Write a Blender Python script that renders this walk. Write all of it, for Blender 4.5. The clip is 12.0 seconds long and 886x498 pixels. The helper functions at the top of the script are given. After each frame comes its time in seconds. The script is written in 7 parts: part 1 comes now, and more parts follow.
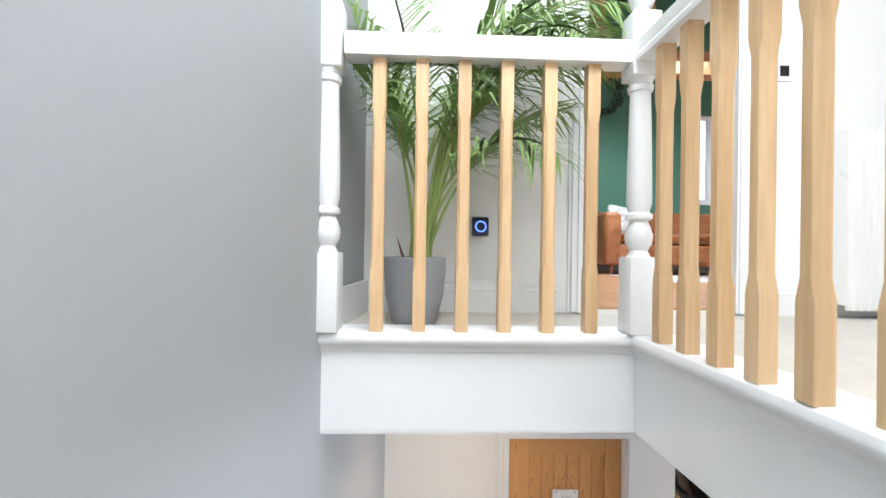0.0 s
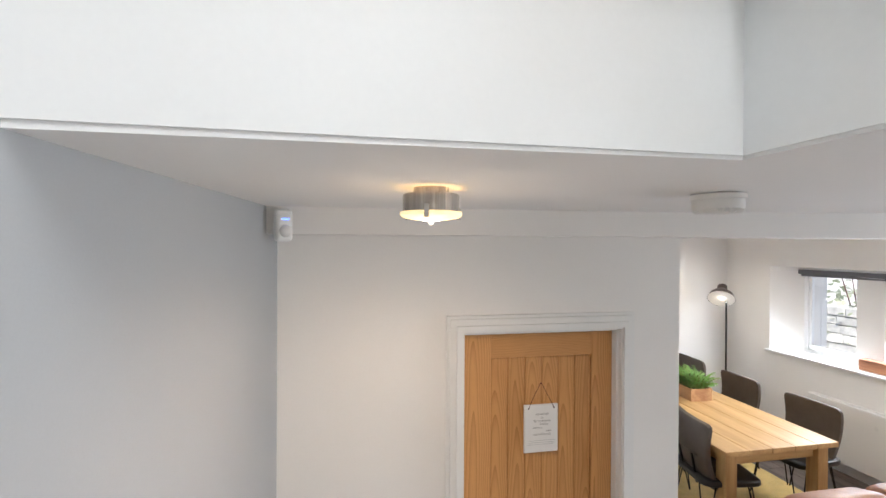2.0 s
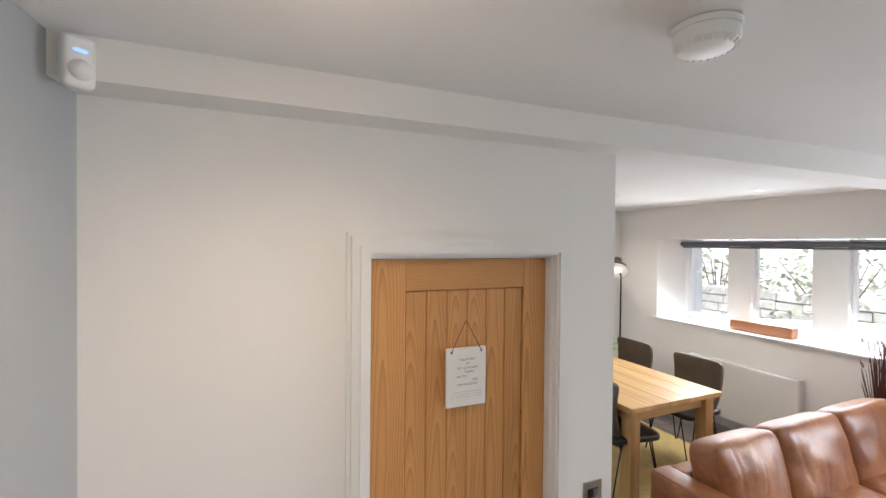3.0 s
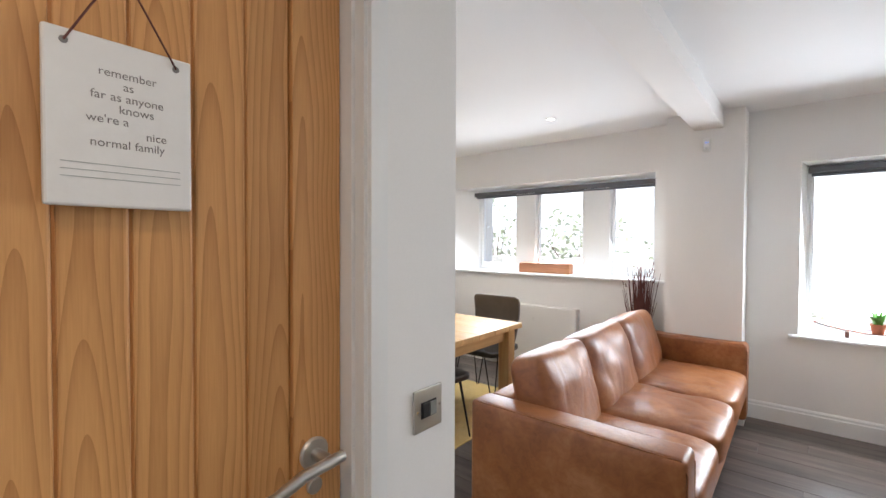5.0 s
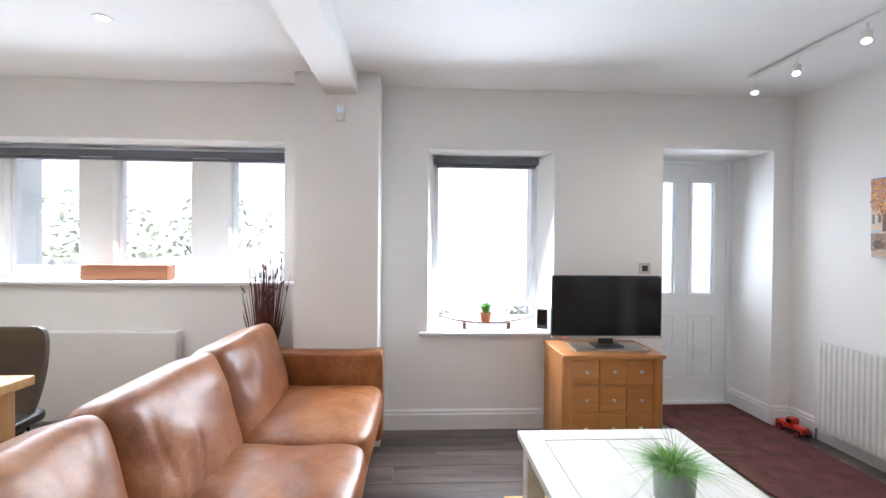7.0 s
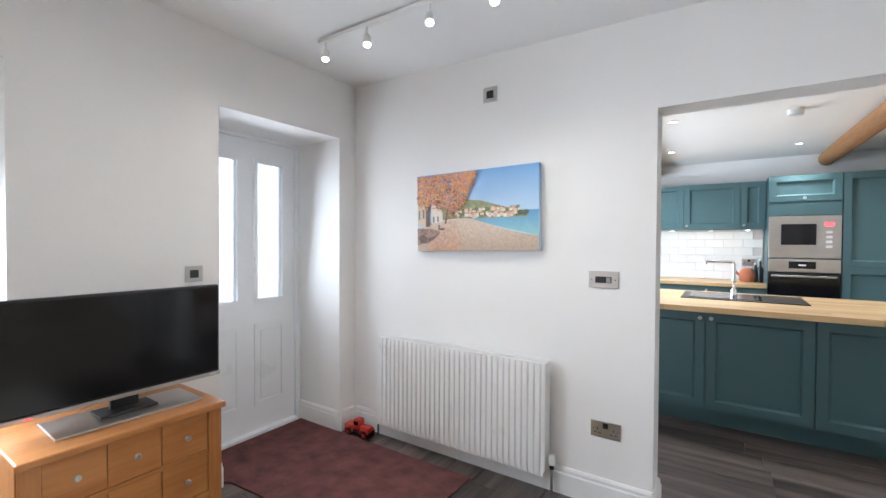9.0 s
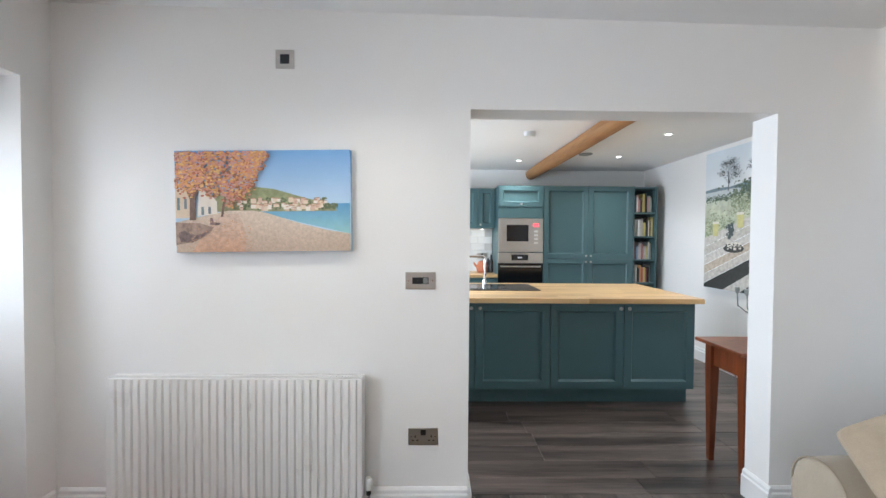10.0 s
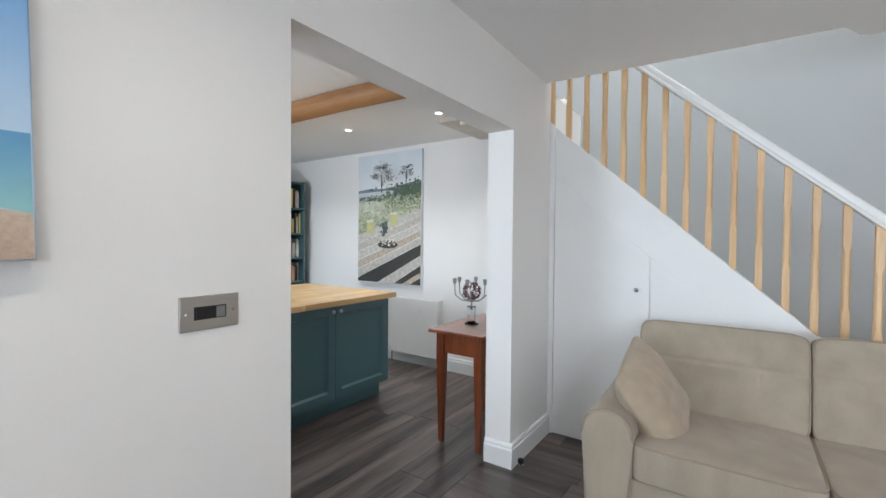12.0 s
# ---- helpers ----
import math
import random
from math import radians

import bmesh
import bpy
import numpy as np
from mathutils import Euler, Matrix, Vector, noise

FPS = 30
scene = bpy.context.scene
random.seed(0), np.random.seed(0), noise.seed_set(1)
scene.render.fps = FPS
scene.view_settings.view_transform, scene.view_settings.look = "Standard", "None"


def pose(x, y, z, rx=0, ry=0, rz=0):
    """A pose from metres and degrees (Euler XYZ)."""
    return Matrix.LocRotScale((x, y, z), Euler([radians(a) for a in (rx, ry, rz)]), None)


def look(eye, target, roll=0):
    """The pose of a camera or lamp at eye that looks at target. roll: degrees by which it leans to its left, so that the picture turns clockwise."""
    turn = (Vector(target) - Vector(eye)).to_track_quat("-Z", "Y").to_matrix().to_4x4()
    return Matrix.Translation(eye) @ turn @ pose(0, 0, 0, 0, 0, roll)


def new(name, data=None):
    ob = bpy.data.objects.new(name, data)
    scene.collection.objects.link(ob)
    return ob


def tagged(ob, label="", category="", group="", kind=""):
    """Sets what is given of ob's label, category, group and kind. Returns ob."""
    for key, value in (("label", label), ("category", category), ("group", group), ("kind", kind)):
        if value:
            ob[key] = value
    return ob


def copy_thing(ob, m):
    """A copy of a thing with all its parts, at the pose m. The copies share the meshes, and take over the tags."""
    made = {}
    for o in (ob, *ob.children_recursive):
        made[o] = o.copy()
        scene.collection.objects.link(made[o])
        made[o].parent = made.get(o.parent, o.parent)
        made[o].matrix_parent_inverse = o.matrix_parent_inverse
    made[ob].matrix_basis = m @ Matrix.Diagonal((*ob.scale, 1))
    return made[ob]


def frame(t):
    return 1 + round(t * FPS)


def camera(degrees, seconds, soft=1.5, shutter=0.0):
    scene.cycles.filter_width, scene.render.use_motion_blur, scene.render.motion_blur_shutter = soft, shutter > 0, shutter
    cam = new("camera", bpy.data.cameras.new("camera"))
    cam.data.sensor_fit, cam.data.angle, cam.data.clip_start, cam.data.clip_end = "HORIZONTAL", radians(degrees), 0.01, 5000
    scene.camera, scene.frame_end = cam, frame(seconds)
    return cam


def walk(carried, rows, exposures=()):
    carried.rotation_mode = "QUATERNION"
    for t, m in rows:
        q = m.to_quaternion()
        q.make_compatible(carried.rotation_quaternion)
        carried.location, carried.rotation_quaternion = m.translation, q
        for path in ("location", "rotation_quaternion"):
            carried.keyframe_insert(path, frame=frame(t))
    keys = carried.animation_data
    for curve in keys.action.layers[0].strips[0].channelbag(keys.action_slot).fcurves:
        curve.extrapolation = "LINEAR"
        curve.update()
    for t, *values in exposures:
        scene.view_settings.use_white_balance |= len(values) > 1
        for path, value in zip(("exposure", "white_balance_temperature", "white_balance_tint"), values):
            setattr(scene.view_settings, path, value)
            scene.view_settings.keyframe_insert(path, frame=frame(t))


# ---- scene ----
cam = camera(91.9, 12.0)
PATH = [
    (0, (1.382, 1.227, 2.986), (1.45, 3.226, 2.994), 0.9),
    (0.5, (1.376, 1.399, 2.83), (1.474, 3.396, 2.814), 1.1),
    (1, (1.378, 1.595, 2.648), (1.529, 3.589, 2.619), 1.0),
    (1.5, (1.41, 1.808, 2.476), (1.632, 3.796, 2.451), 0.6),
    (2, (1.462, 1.978, 2.295), (1.827, 3.944, 2.286), 0.3),
    (2.5, (1.516, 2.183, 2.15), (2.064, 4.106, 2.123), 0.5),
    (3, (1.543, 2.347, 2.003), (2.334, 4.184, 1.978), 0.5),
    (3.2, (1.573, 2.423, 1.94), (2.455, 4.218, 1.911), 0.4),
    (4.8, (1.941, 2.928, 1.475), (3.402, 4.294, 1.432), 0.4),
    (5, (2.015, 2.979, 1.438), (3.553, 4.257, 1.399), 0.2),
    (5.5, (2.298, 3.097, 1.379), (4.043, 4.073, 1.344), 0.3),
    (6, (2.605, 3.136, 1.359), (4.496, 3.789, 1.339), 0.4),
    (6.5, (2.907, 3.138, 1.364), (4.885, 3.433, 1.343), 0.4),
    (7, (3.189, 3.022, 1.358), (5.186, 2.922, 1.336), 0.5),
    (7.2, (3.295, 2.936, 1.368), (5.279, 2.685, 1.34), 0.4),
    (8.8, (3.937, 2.54, 1.374), (5.216, 1.003, 1.339), 0.3),
    (9, (4.027, 2.484, 1.362), (5.131, 0.817, 1.329), 0.3),
    (9.5, (4.237, 2.368, 1.365), (4.82, 0.456, 1.328), 0.3),
    (10, (4.479, 2.297, 1.379), (4.445, 0.298, 1.331), 0.4),
    (10.5, (4.741, 2.167, 1.37), (4.092, 0.276, 1.326), 0.5),
    (11, (4.974, 1.93, 1.375), (3.875, 0.259, 1.332), 0.5),
    (11.5, (5.084, 1.628, 1.39), (3.684, 0.2, 1.345), 0.6),
    (12, (5.108, 1.295, 1.36), (3.464, 0.157, 1.317), 0.5),
]
walk(cam, [(t, look(eye, target, roll)) for t, eye, target, roll in PATH], [(0, 0.36, 5950, 10), (1.2, 0.30, 6000, 10), (2.4, 0.26, 6250, 11), (5, 0.32, 6150, 10), (6.5, 0.37, 5900, 10), (9, 0.49, 5850, 9), (10.5, 0.29, 5950, 8), (12, 0.12, 5950, 8)])

# ---- world and light ----
world = bpy.data.worlds.new("world")
scene.world = world
world.use_nodes = True
wn = world.node_tree
sky = wn.nodes.new("ShaderNodeTexSky")
sky.sky_type = "NISHITA"
sky.sun_disc = False
sky.sun_elevation = radians(48)
sky.sun_rotation = radians(222)
wn.links.new(sky.outputs[0], wn.nodes["Background"].inputs[0])
wn.nodes["Background"].inputs[1].default_value = 0.15


def lamp(kind, name, m, power, colour=(1, 1, 1), size=0.1, size_y=0.1, angle=60, blend=0.6, spread=180):
    d = bpy.data.lights.new(name, kind)
    d.energy, d.color = power, colour
    if kind == "AREA":
        d.shape, d.size, d.size_y = "RECTANGLE", size, size_y
        d.spread = radians(spread)
    elif kind == "SUN":
        d.angle = size
    else:
        d.shadow_soft_size = size
    if kind == "SPOT":
        d.spot_size, d.spot_blend = radians(angle), blend
    ob = new(name, d)
    ob.matrix_world = m
    return ob


lamp("SUN", "sun", look((-9, -10, 14), (0, 0, 0)), 5.0, (1, 0.95, 0.88), radians(0.6))
DAY = (0.90, 0.95, 1.0)
# daylight through the east windows and front door panes, and from an assumed, unseen landing rooflight
lamp("AREA", "window_daylight_dining", look((6.51, 5.15, 1.56), (4.4, 5.05, 0.70)), 45, DAY, 2.0, 0.8, spread=160)
lamp("AREA", "window_daylight_living", look((6.51, 2.51, 1.38), (4.4, 2.7, 0.60)), 41, DAY, 0.72, 1.1, spread=160)
lamp("AREA", "door_daylight", look((6.72, 0.775, 1.43), (4.0, 0.9, 1.1)), 6, DAY, 0.55, 0.9, spread=150)
lamp("AREA", "rooflight_daylight", look((1.9, 0.85, 5.1), (1.85, 0.95, 2.0)), 100, (0.97, 0.98, 0.97), 1.6, 2.2)
# added overhead fill for the upstairs room, not placed at its window
lamp("AREA", "upstairs_room_fill", look((3.6, 5.0, 5.15), (3.6, 5.0, 2.0)), 100, DAY, 1.8, 1.8)
# added fill lamp for the kitchen; no window is built behind it
lamp("AREA", "kitchen_fill", look((6.2, -2.2, 1.5), (3.0, -1.9, 1.85)), 68, (0.86, 0.93, 1.0), 1.4, 1.1)
WARM = (1.0, 0.90, 0.76)
DOWNLIGHTS = [(4.66, 5.48), (5.47, 6.32), (5.44, 4.63)]
KITCHEN_LIGHTS = [(3.42, -3.20), (2.27, -2.89), (2.27, -1.77), (2.255, -0.73), (4.42, -1.63), (4.57, -3.0)]
for x, y in DOWNLIGHTS:
    lamp("SPOT", "downlight_beam", look((x, y, 2.44), (x, y, 0)), 27, WARM, 0.04, angle=150, blend=1.0)
for x, y in KITCHEN_LIGHTS:
    lamp("SPOT", "kitchen_downlight_beam", look((x, y, 2.375), (x, y, 0)), 46, (1.0, 0.97, 0.93), 0.04, angle=128, blend=1.0)
SPOTS = [(5.88, 0.88, (5.5, 1.3, 0.8)), (5.57, 0.87, (5.1, 1.4, 0.9)), (5.18, 0.86, (4.7, 1.5, 1.0)), (4.85, 0.85, (4.5, 1.3, 0.8))]
for x, y, aim in SPOTS:
    lamp("SPOT", "track_spot_beam", look((x, y, 2.36), aim), 17, WARM, 0.03, angle=165, blend=1.0)
lamp("POINT", "entry_lamp_light", pose(1.612, 2.935, 2.392), 0.45, (1.0, 0.66, 0.34), 0.012)
lamp("POINT", "entry_lamp_glow", pose(1.612, 2.935, 2.285), 0.75, (1.0, 0.74, 0.50), 0.07)
lamp("SPOT", "entry_lamp_beam", look((1.612, 2.935, 2.335), (1.612, 2.936, 0)), 17.0, (1.0, 0.75, 0.54), 0.06, angle=172, blend=1.0)
lamp("POINT", "floor_lamp_light", pose(5.865, 6.61, 1.66), 0.35, (1.0, 0.88, 0.70), 0.04)

# ---- materials ----
def mat(name, base, rough=0.5, metal=0.0, vary=0.06, scale=3.0, fine=60.0, bump=0.05, coat=0.0, sheen=0.0, emit=None, power=0.0, stretch=None, ior=1.5, island=0.0, spread=0.0):
    """A surface with broad and fine variation of tone, roughness and relief."""
    m = bpy.data.materials.new(name)
    m.use_nodes = True
    n, l = m.node_tree.nodes, m.node_tree.links
    p = n["Principled BSDF"]
    p.inputs["Metallic"].default_value = metal
    p.inputs["IOR"].default_value = ior
    p.inputs["Coat Weight"].default_value = coat
    p.inputs["Sheen Weight"].default_value = sheen
    co = n.new("ShaderNodeTexCoord")
    mp = n.new("ShaderNodeMapping")
    if stretch:
        mp.inputs["Scale"].default_value = stretch
    l.new(co.outputs["Object"], mp.inputs[0])
    big, small = n.new("ShaderNodeTexNoise"), n.new("ShaderNodeTexNoise")
    big.inputs["Scale"].default_value, big.inputs["Detail"].default_value = scale, 4
    small.inputs["Scale"].default_value, small.inputs["Detail"].default_value = fine, 3
    l.new(mp.outputs[0], big.inputs[0])
    l.new(mp.outputs[0], small.inputs[0])
    add = n.new("ShaderNodeMath")
    add.operation = "ADD"
    l.new(big.outputs[0], add.inputs[0])
    half = n.new("ShaderNodeMath")
    half.operation = "MULTIPLY"
    half.inputs[1].default_value = 0.5
    l.new(small.outputs[0], half.inputs[0])
    l.new(half.outputs[0], add.inputs[1])
    ramp = n.new("ShaderNodeValToRGB")
    ramp.color_ramp.elements[0].position, ramp.color_ramp.elements[1].position = 0.45, 1.05
    lo = [c * (1 - vary) for c in base]
    hi = [min(1, c * (1 + vary)) for c in base]
    ramp.color_ramp.elements[0].color, ramp.color_ramp.elements[1].color = (*lo, 1), (*hi, 1)
    l.new(add.outputs[0], ramp.inputs[0])
    out = ramp.outputs[0]
    if spread:
        info = n.new("ShaderNodeObjectInfo")
        rng = n.new("ShaderNodeMapRange")
        rng.inputs[3].default_value, rng.inputs[4].default_value = 1 - spread, 1 + spread
        l.new(info.outputs["Random"], rng.inputs[0])
        mix = n.new("ShaderNodeVectorMath")
        mix.operation = "SCALE"
        l.new(out, mix.inputs[0])
        l.new(rng.outputs[0], mix.inputs["Scale"])
        out = mix.outputs[0]
    l.new(out, p.inputs["Base Color"])
    rr = n.new("ShaderNodeMapRange")
    rr.inputs[3].default_value, rr.inputs[4].default_value = max(0.02, rough - 0.08), min(1, rough + 0.08)
    l.new(big.outputs[0], rr.inputs[0])
    l.new(rr.outputs[0], p.inputs["Roughness"])
    if bump:
        b = n.new("ShaderNodeBump")
        b.inputs["Strength"].default_value = bump
        b.inputs["Distance"].default_value = 0.01
        l.new(add.outputs[0], b.inputs["Height"])
        l.new(b.outputs[0], p.inputs["Normal"])
    if emit:
        p.inputs["Emission Color"].default_value = (*emit, 1)
        p.inputs["Emission Strength"].default_value = power
    return m


def wood(name, dark, light, rough=0.45, grain=6.0, axis=2, bump=0.06, spread=0.06, coat=0.0, figure=0.6):
    """Timber: long streaks and growth rings along one axis, each piece a little different."""
    m = bpy.data.materials.new(name)
    m.use_nodes = True
    n, l = m.node_tree.nodes, m.node_tree.links
    p = n["Principled BSDF"]
    co, info = n.new("ShaderNodeTexCoord"), n.new("ShaderNodeObjectInfo")
    shift = n.new("ShaderNodeVectorMath")
    shift.operation = "ADD"
    rnd = n.new("ShaderNodeMath")
    rnd.operation = "MULTIPLY"
    rnd.inputs[1].default_value = 37.0
    l.new(info.outputs["Random"], rnd.inputs[0])
    l.new(co.outputs["Object"], shift.inputs[0])
    l.new(rnd.outputs[0], shift.inputs[1])
    mp = n.new("ShaderNodeMapping")
    sc = [grain * 2.2] * 3
    sc[axis] = grain * 0.16
    mp.inputs["Scale"].default_value = sc
    l.new(shift.outputs[0], mp.inputs[0])
    a = n.new("ShaderNodeTexNoise")
    a.inputs["Scale"].default_value, a.inputs["Detail"].default_value, a.inputs["Distortion"].default_value = 1.0, 6, figure
    l.new(mp.outputs[0], a.inputs[0])
    f = n.new("ShaderNodeTexNoise")
    f.inputs["Scale"].default_value, f.inputs["Detail"].default_value = 9.0, 3
    l.new(mp.outputs[0], f.inputs[0])
    w = n.new("ShaderNodeMath")
    w.operation = "MULTIPLY_ADD"
    w.inputs[1].default_value, w.inputs[2].default_value = 0.35, 0.0
    l.new(f.outputs[0], w.inputs[0])
    add = n.new("ShaderNodeMath")
    add.operation = "ADD"
    l.new(a.outputs[0], add.inputs[0])
    l.new(w.outputs[0], add.inputs[1])
    ramp = n.new("ShaderNodeValToRGB")
    ramp.color_ramp.elements[0].position, ramp.color_ramp.elements[1].position = 0.46, 0.86
    ramp.color_ramp.elements[0].color, ramp.color_ramp.elements[1].color = (*dark, 1), (*light, 1)
    l.new(add.outputs[0], ramp.inputs[0])
    rng = n.new("ShaderNodeMapRange")
    rng.inputs[3].default_value, rng.inputs[4].default_value = 1 - spread, 1 + spread
    l.new(info.outputs["Random"], rng.inputs[0])
    mix = n.new("ShaderNodeVectorMath")
    mix.operation = "SCALE"
    l.new(ramp.outputs[0], mix.inputs[0])
    l.new(rng.outputs[0], mix.inputs["Scale"])
    l.new(mix.outputs[0], p.inputs["Base Color"])
    p.inputs["Roughness"].default_value = rough
    p.inputs["Coat Weight"].default_value = coat
    b = n.new("ShaderNodeBump")
    b.inputs["Strength"].default_value, b.inputs["Distance"].default_value = bump, 0.01
    l.new(add.outputs[0], b.inputs["Height"])
    l.new(b.outputs[0], p.inputs["Normal"])
    return m


def cathedral(name, dark, light, rough=0.42, depth=0.022, taper=0.035, pitch=0.0065, axis=2, across=0, spread=0.05):
    """Flat-sawn veneer: growth rings met at a slant, drawn as tall arches along one axis."""
    m = bpy.data.materials.new(name)
    m.use_nodes = True
    n, l = m.node_tree.nodes, m.node_tree.links
    p = n["Principled BSDF"]

    def calc(op, a, b=0.0):
        q = n.new("ShaderNodeMath")
        q.operation = op
        for k, v in enumerate((a, b)):
            if isinstance(v, (int, float)):
                q.inputs[k].default_value = v
            else:
                l.new(v, q.inputs[k])
        return q.outputs[0]
    co, info, sep = n.new("ShaderNodeTexCoord"), n.new("ShaderNodeObjectInfo"), n.new("ShaderNodeSeparateXYZ")
    l.new(co.outputs["Object"], sep.inputs[0])
    rnd = info.outputs["Random"]
    long, wide = calc("ADD", sep.outputs[axis], calc("MULTIPLY", rnd, 7.0)), calc("ADD", sep.outputs[across], calc("MULTIPLY", calc("SUBTRACT", rnd, 0.5), 0.05))
    at = n.new("ShaderNodeCombineXYZ")
    l.new(calc("MULTIPLY", wide, 9.0), at.inputs[0])
    l.new(calc("MULTIPLY", long, 2.0), at.inputs[1])
    l.new(calc("MULTIPLY", rnd, 31.0), at.inputs[2])
    warp = n.new("ShaderNodeTexNoise")
    warp.inputs["Scale"].default_value, warp.inputs["Detail"].default_value = 0.9, 1
    l.new(at.outputs[0], warp.inputs[0])
    sway = calc("MULTIPLY", calc("SUBTRACT", warp.outputs[0], 0.5), 0.05)
    w2 = calc("ADD", wide, calc("MULTIPLY", sway, 0.5))
    ring = calc("ADD", calc("ADD", calc("SQRT", calc("ADD", calc("MULTIPLY", w2, w2), depth * depth)), calc("MULTIPLY", long, taper)), sway)
    saw = calc("FRACT", calc("DIVIDE", ring, pitch))
    line = calc("POWER", saw, 3.0)
    fine_at = n.new("ShaderNodeCombineXYZ")
    l.new(calc("MULTIPLY", wide, 420.0), fine_at.inputs[0])
    l.new(calc("MULTIPLY", long, 16.0), fine_at.inputs[1])
    pores = n.new("ShaderNodeTexNoise")
    pores.inputs["Scale"].default_value, pores.inputs["Detail"].default_value = 1.0, 4
    l.new(fine_at.outputs[0], pores.inputs[0])
    mixv = calc("ADD", calc("MULTIPLY", line, 0.42), calc("ADD", calc("MULTIPLY", pores.outputs[0], 0.42), calc("MULTIPLY", warp.outputs[0], 0.35)))
    ramp = n.new("ShaderNodeValToRGB")
    ramp.color_ramp.elements[0].position, ramp.color_ramp.elements[1].position = 0.28, 1.0
    ramp.color_ramp.elements[0].color, ramp.color_ramp.elements[1].color = (*light, 1), (*dark, 1)
    l.new(mixv, ramp.inputs[0])
    rng = n.new("ShaderNodeMapRange")
    rng.inputs[3].default_value, rng.inputs[4].default_value = 1 - spread, 1 + spread
    l.new(rnd, rng.inputs[0])
    sc = n.new("ShaderNodeVectorMath")
    sc.operation = "SCALE"
    l.new(ramp.outputs[0], sc.inputs[0])
    l.new(rng.outputs[0], sc.inputs["Scale"])
    l.new(sc.outputs[0], p.inputs["Base Color"])
    p.inputs["Roughness"].default_value = rough
    b = n.new("ShaderNodeBump")
    b.inputs["Strength"].default_value, b.inputs["Distance"].default_value = 0.08, 0.004
    b.invert = True
    l.new(mixv, b.inputs["Height"])
    l.new(b.outputs[0], p.inputs["Normal"])
    return m


def hide(name, dark, mid, light, rough=0.40):
    """Worn aniline leather: cloudy patina, rubbed pale patches, fine creases and pebble grain."""
    m = bpy.data.materials.new(name)
    m.use_nodes = True
    n, l = m.node_tree.nodes, m.node_tree.links
    p = n["Principled BSDF"]
    co, info, sh = n.new("ShaderNodeTexCoord"), n.new("ShaderNodeObjectInfo"), n.new("ShaderNodeVectorMath")
    sh.operation = "ADD"
    k = n.new("ShaderNodeMath")
    k.operation = "MULTIPLY"
    k.inputs[1].default_value = 19.0
    l.new(info.outputs["Random"], k.inputs[0])
    l.new(co.outputs["Object"], sh.inputs[0])
    l.new(k.outputs[0], sh.inputs[1])

    def tex(scale, detail, distortion=0.0):
        t = n.new("ShaderNodeTexNoise")
        t.inputs["Scale"].default_value, t.inputs["Detail"].default_value, t.inputs["Distortion"].default_value = scale, detail, distortion
        l.new(sh.outputs[0], t.inputs[0])
        return t.outputs[0]

    def calc(op, a, b):
        q = n.new("ShaderNodeMath")
        q.operation = op
        for i, v in enumerate((a, b)):
            if isinstance(v, (int, float)):
                q.inputs[i].default_value = v
            else:
                l.new(v, q.inputs[i])
        return q.outputs[0]
    cloud, scuff, crease, pebble = tex(3.2, 5, 0.6), tex(17, 4, 1.2), tex(9, 3, 2.2), tex(260, 2)
    ridge = calc("POWER", calc("SUBTRACT", 1.0, calc("MULTIPLY", calc("ABSOLUTE", calc("SUBTRACT", crease, 0.5), 0), 7.0)), 3.0)
    ridge = calc("MAXIMUM", ridge, 0.0)
    tone = calc("ADD", calc("MULTIPLY", cloud, 0.75), calc("MULTIPLY", scuff, 0.30))
    tone = calc("SUBTRACT", tone, calc("MULTIPLY", ridge, 0.05))
    ramp = n.new("ShaderNodeValToRGB")
    e = ramp.color_ramp.elements
    e[0].position, e[1].position = 0.34, 0.74
    e[0].color, e[1].color = (*dark, 1), (*light, 1)
    em = e.new(0.53)
    em.color = (*mid, 1)
    l.new(tone, ramp.inputs[0])
    l.new(ramp.outputs[0], p.inputs["Base Color"])
    rr = n.new("ShaderNodeMapRange")
    rr.inputs[3].default_value, rr.inputs[4].default_value = rough - 0.09, rough + 0.12
    l.new(scuff, rr.inputs[0])
    l.new(rr.outputs[0], p.inputs["Roughness"])
    p.inputs["Specular IOR Level"].default_value = 0.6
    hgt = calc("SUBTRACT", calc("ADD", calc("MULTIPLY", scuff, 0.35), calc("MULTIPLY", pebble, 0.05)), calc("MULTIPLY", ridge, 0.07))
    b = n.new("ShaderNodeBump")
    b.inputs["Strength"].default_value, b.inputs["Distance"].default_value = 0.28, 0.012
    l.new(hgt, b.inputs["Height"])
    l.new(b.outputs[0], p.inputs["Normal"])
    return m


def glass(name, rough=0.0, tint=(1, 1, 1)):
    m = bpy.data.materials.new(name)
    m.use_nodes = True
    p = m.node_tree.nodes["Principled BSDF"]
    p.inputs["Base Color"].default_value = (*tint, 1)
    p.inputs["Transmission Weight"].default_value = 1.0
    p.inputs["Roughness"].default_value = rough
    p.inputs["IOR"].default_value = 1.45
    return m


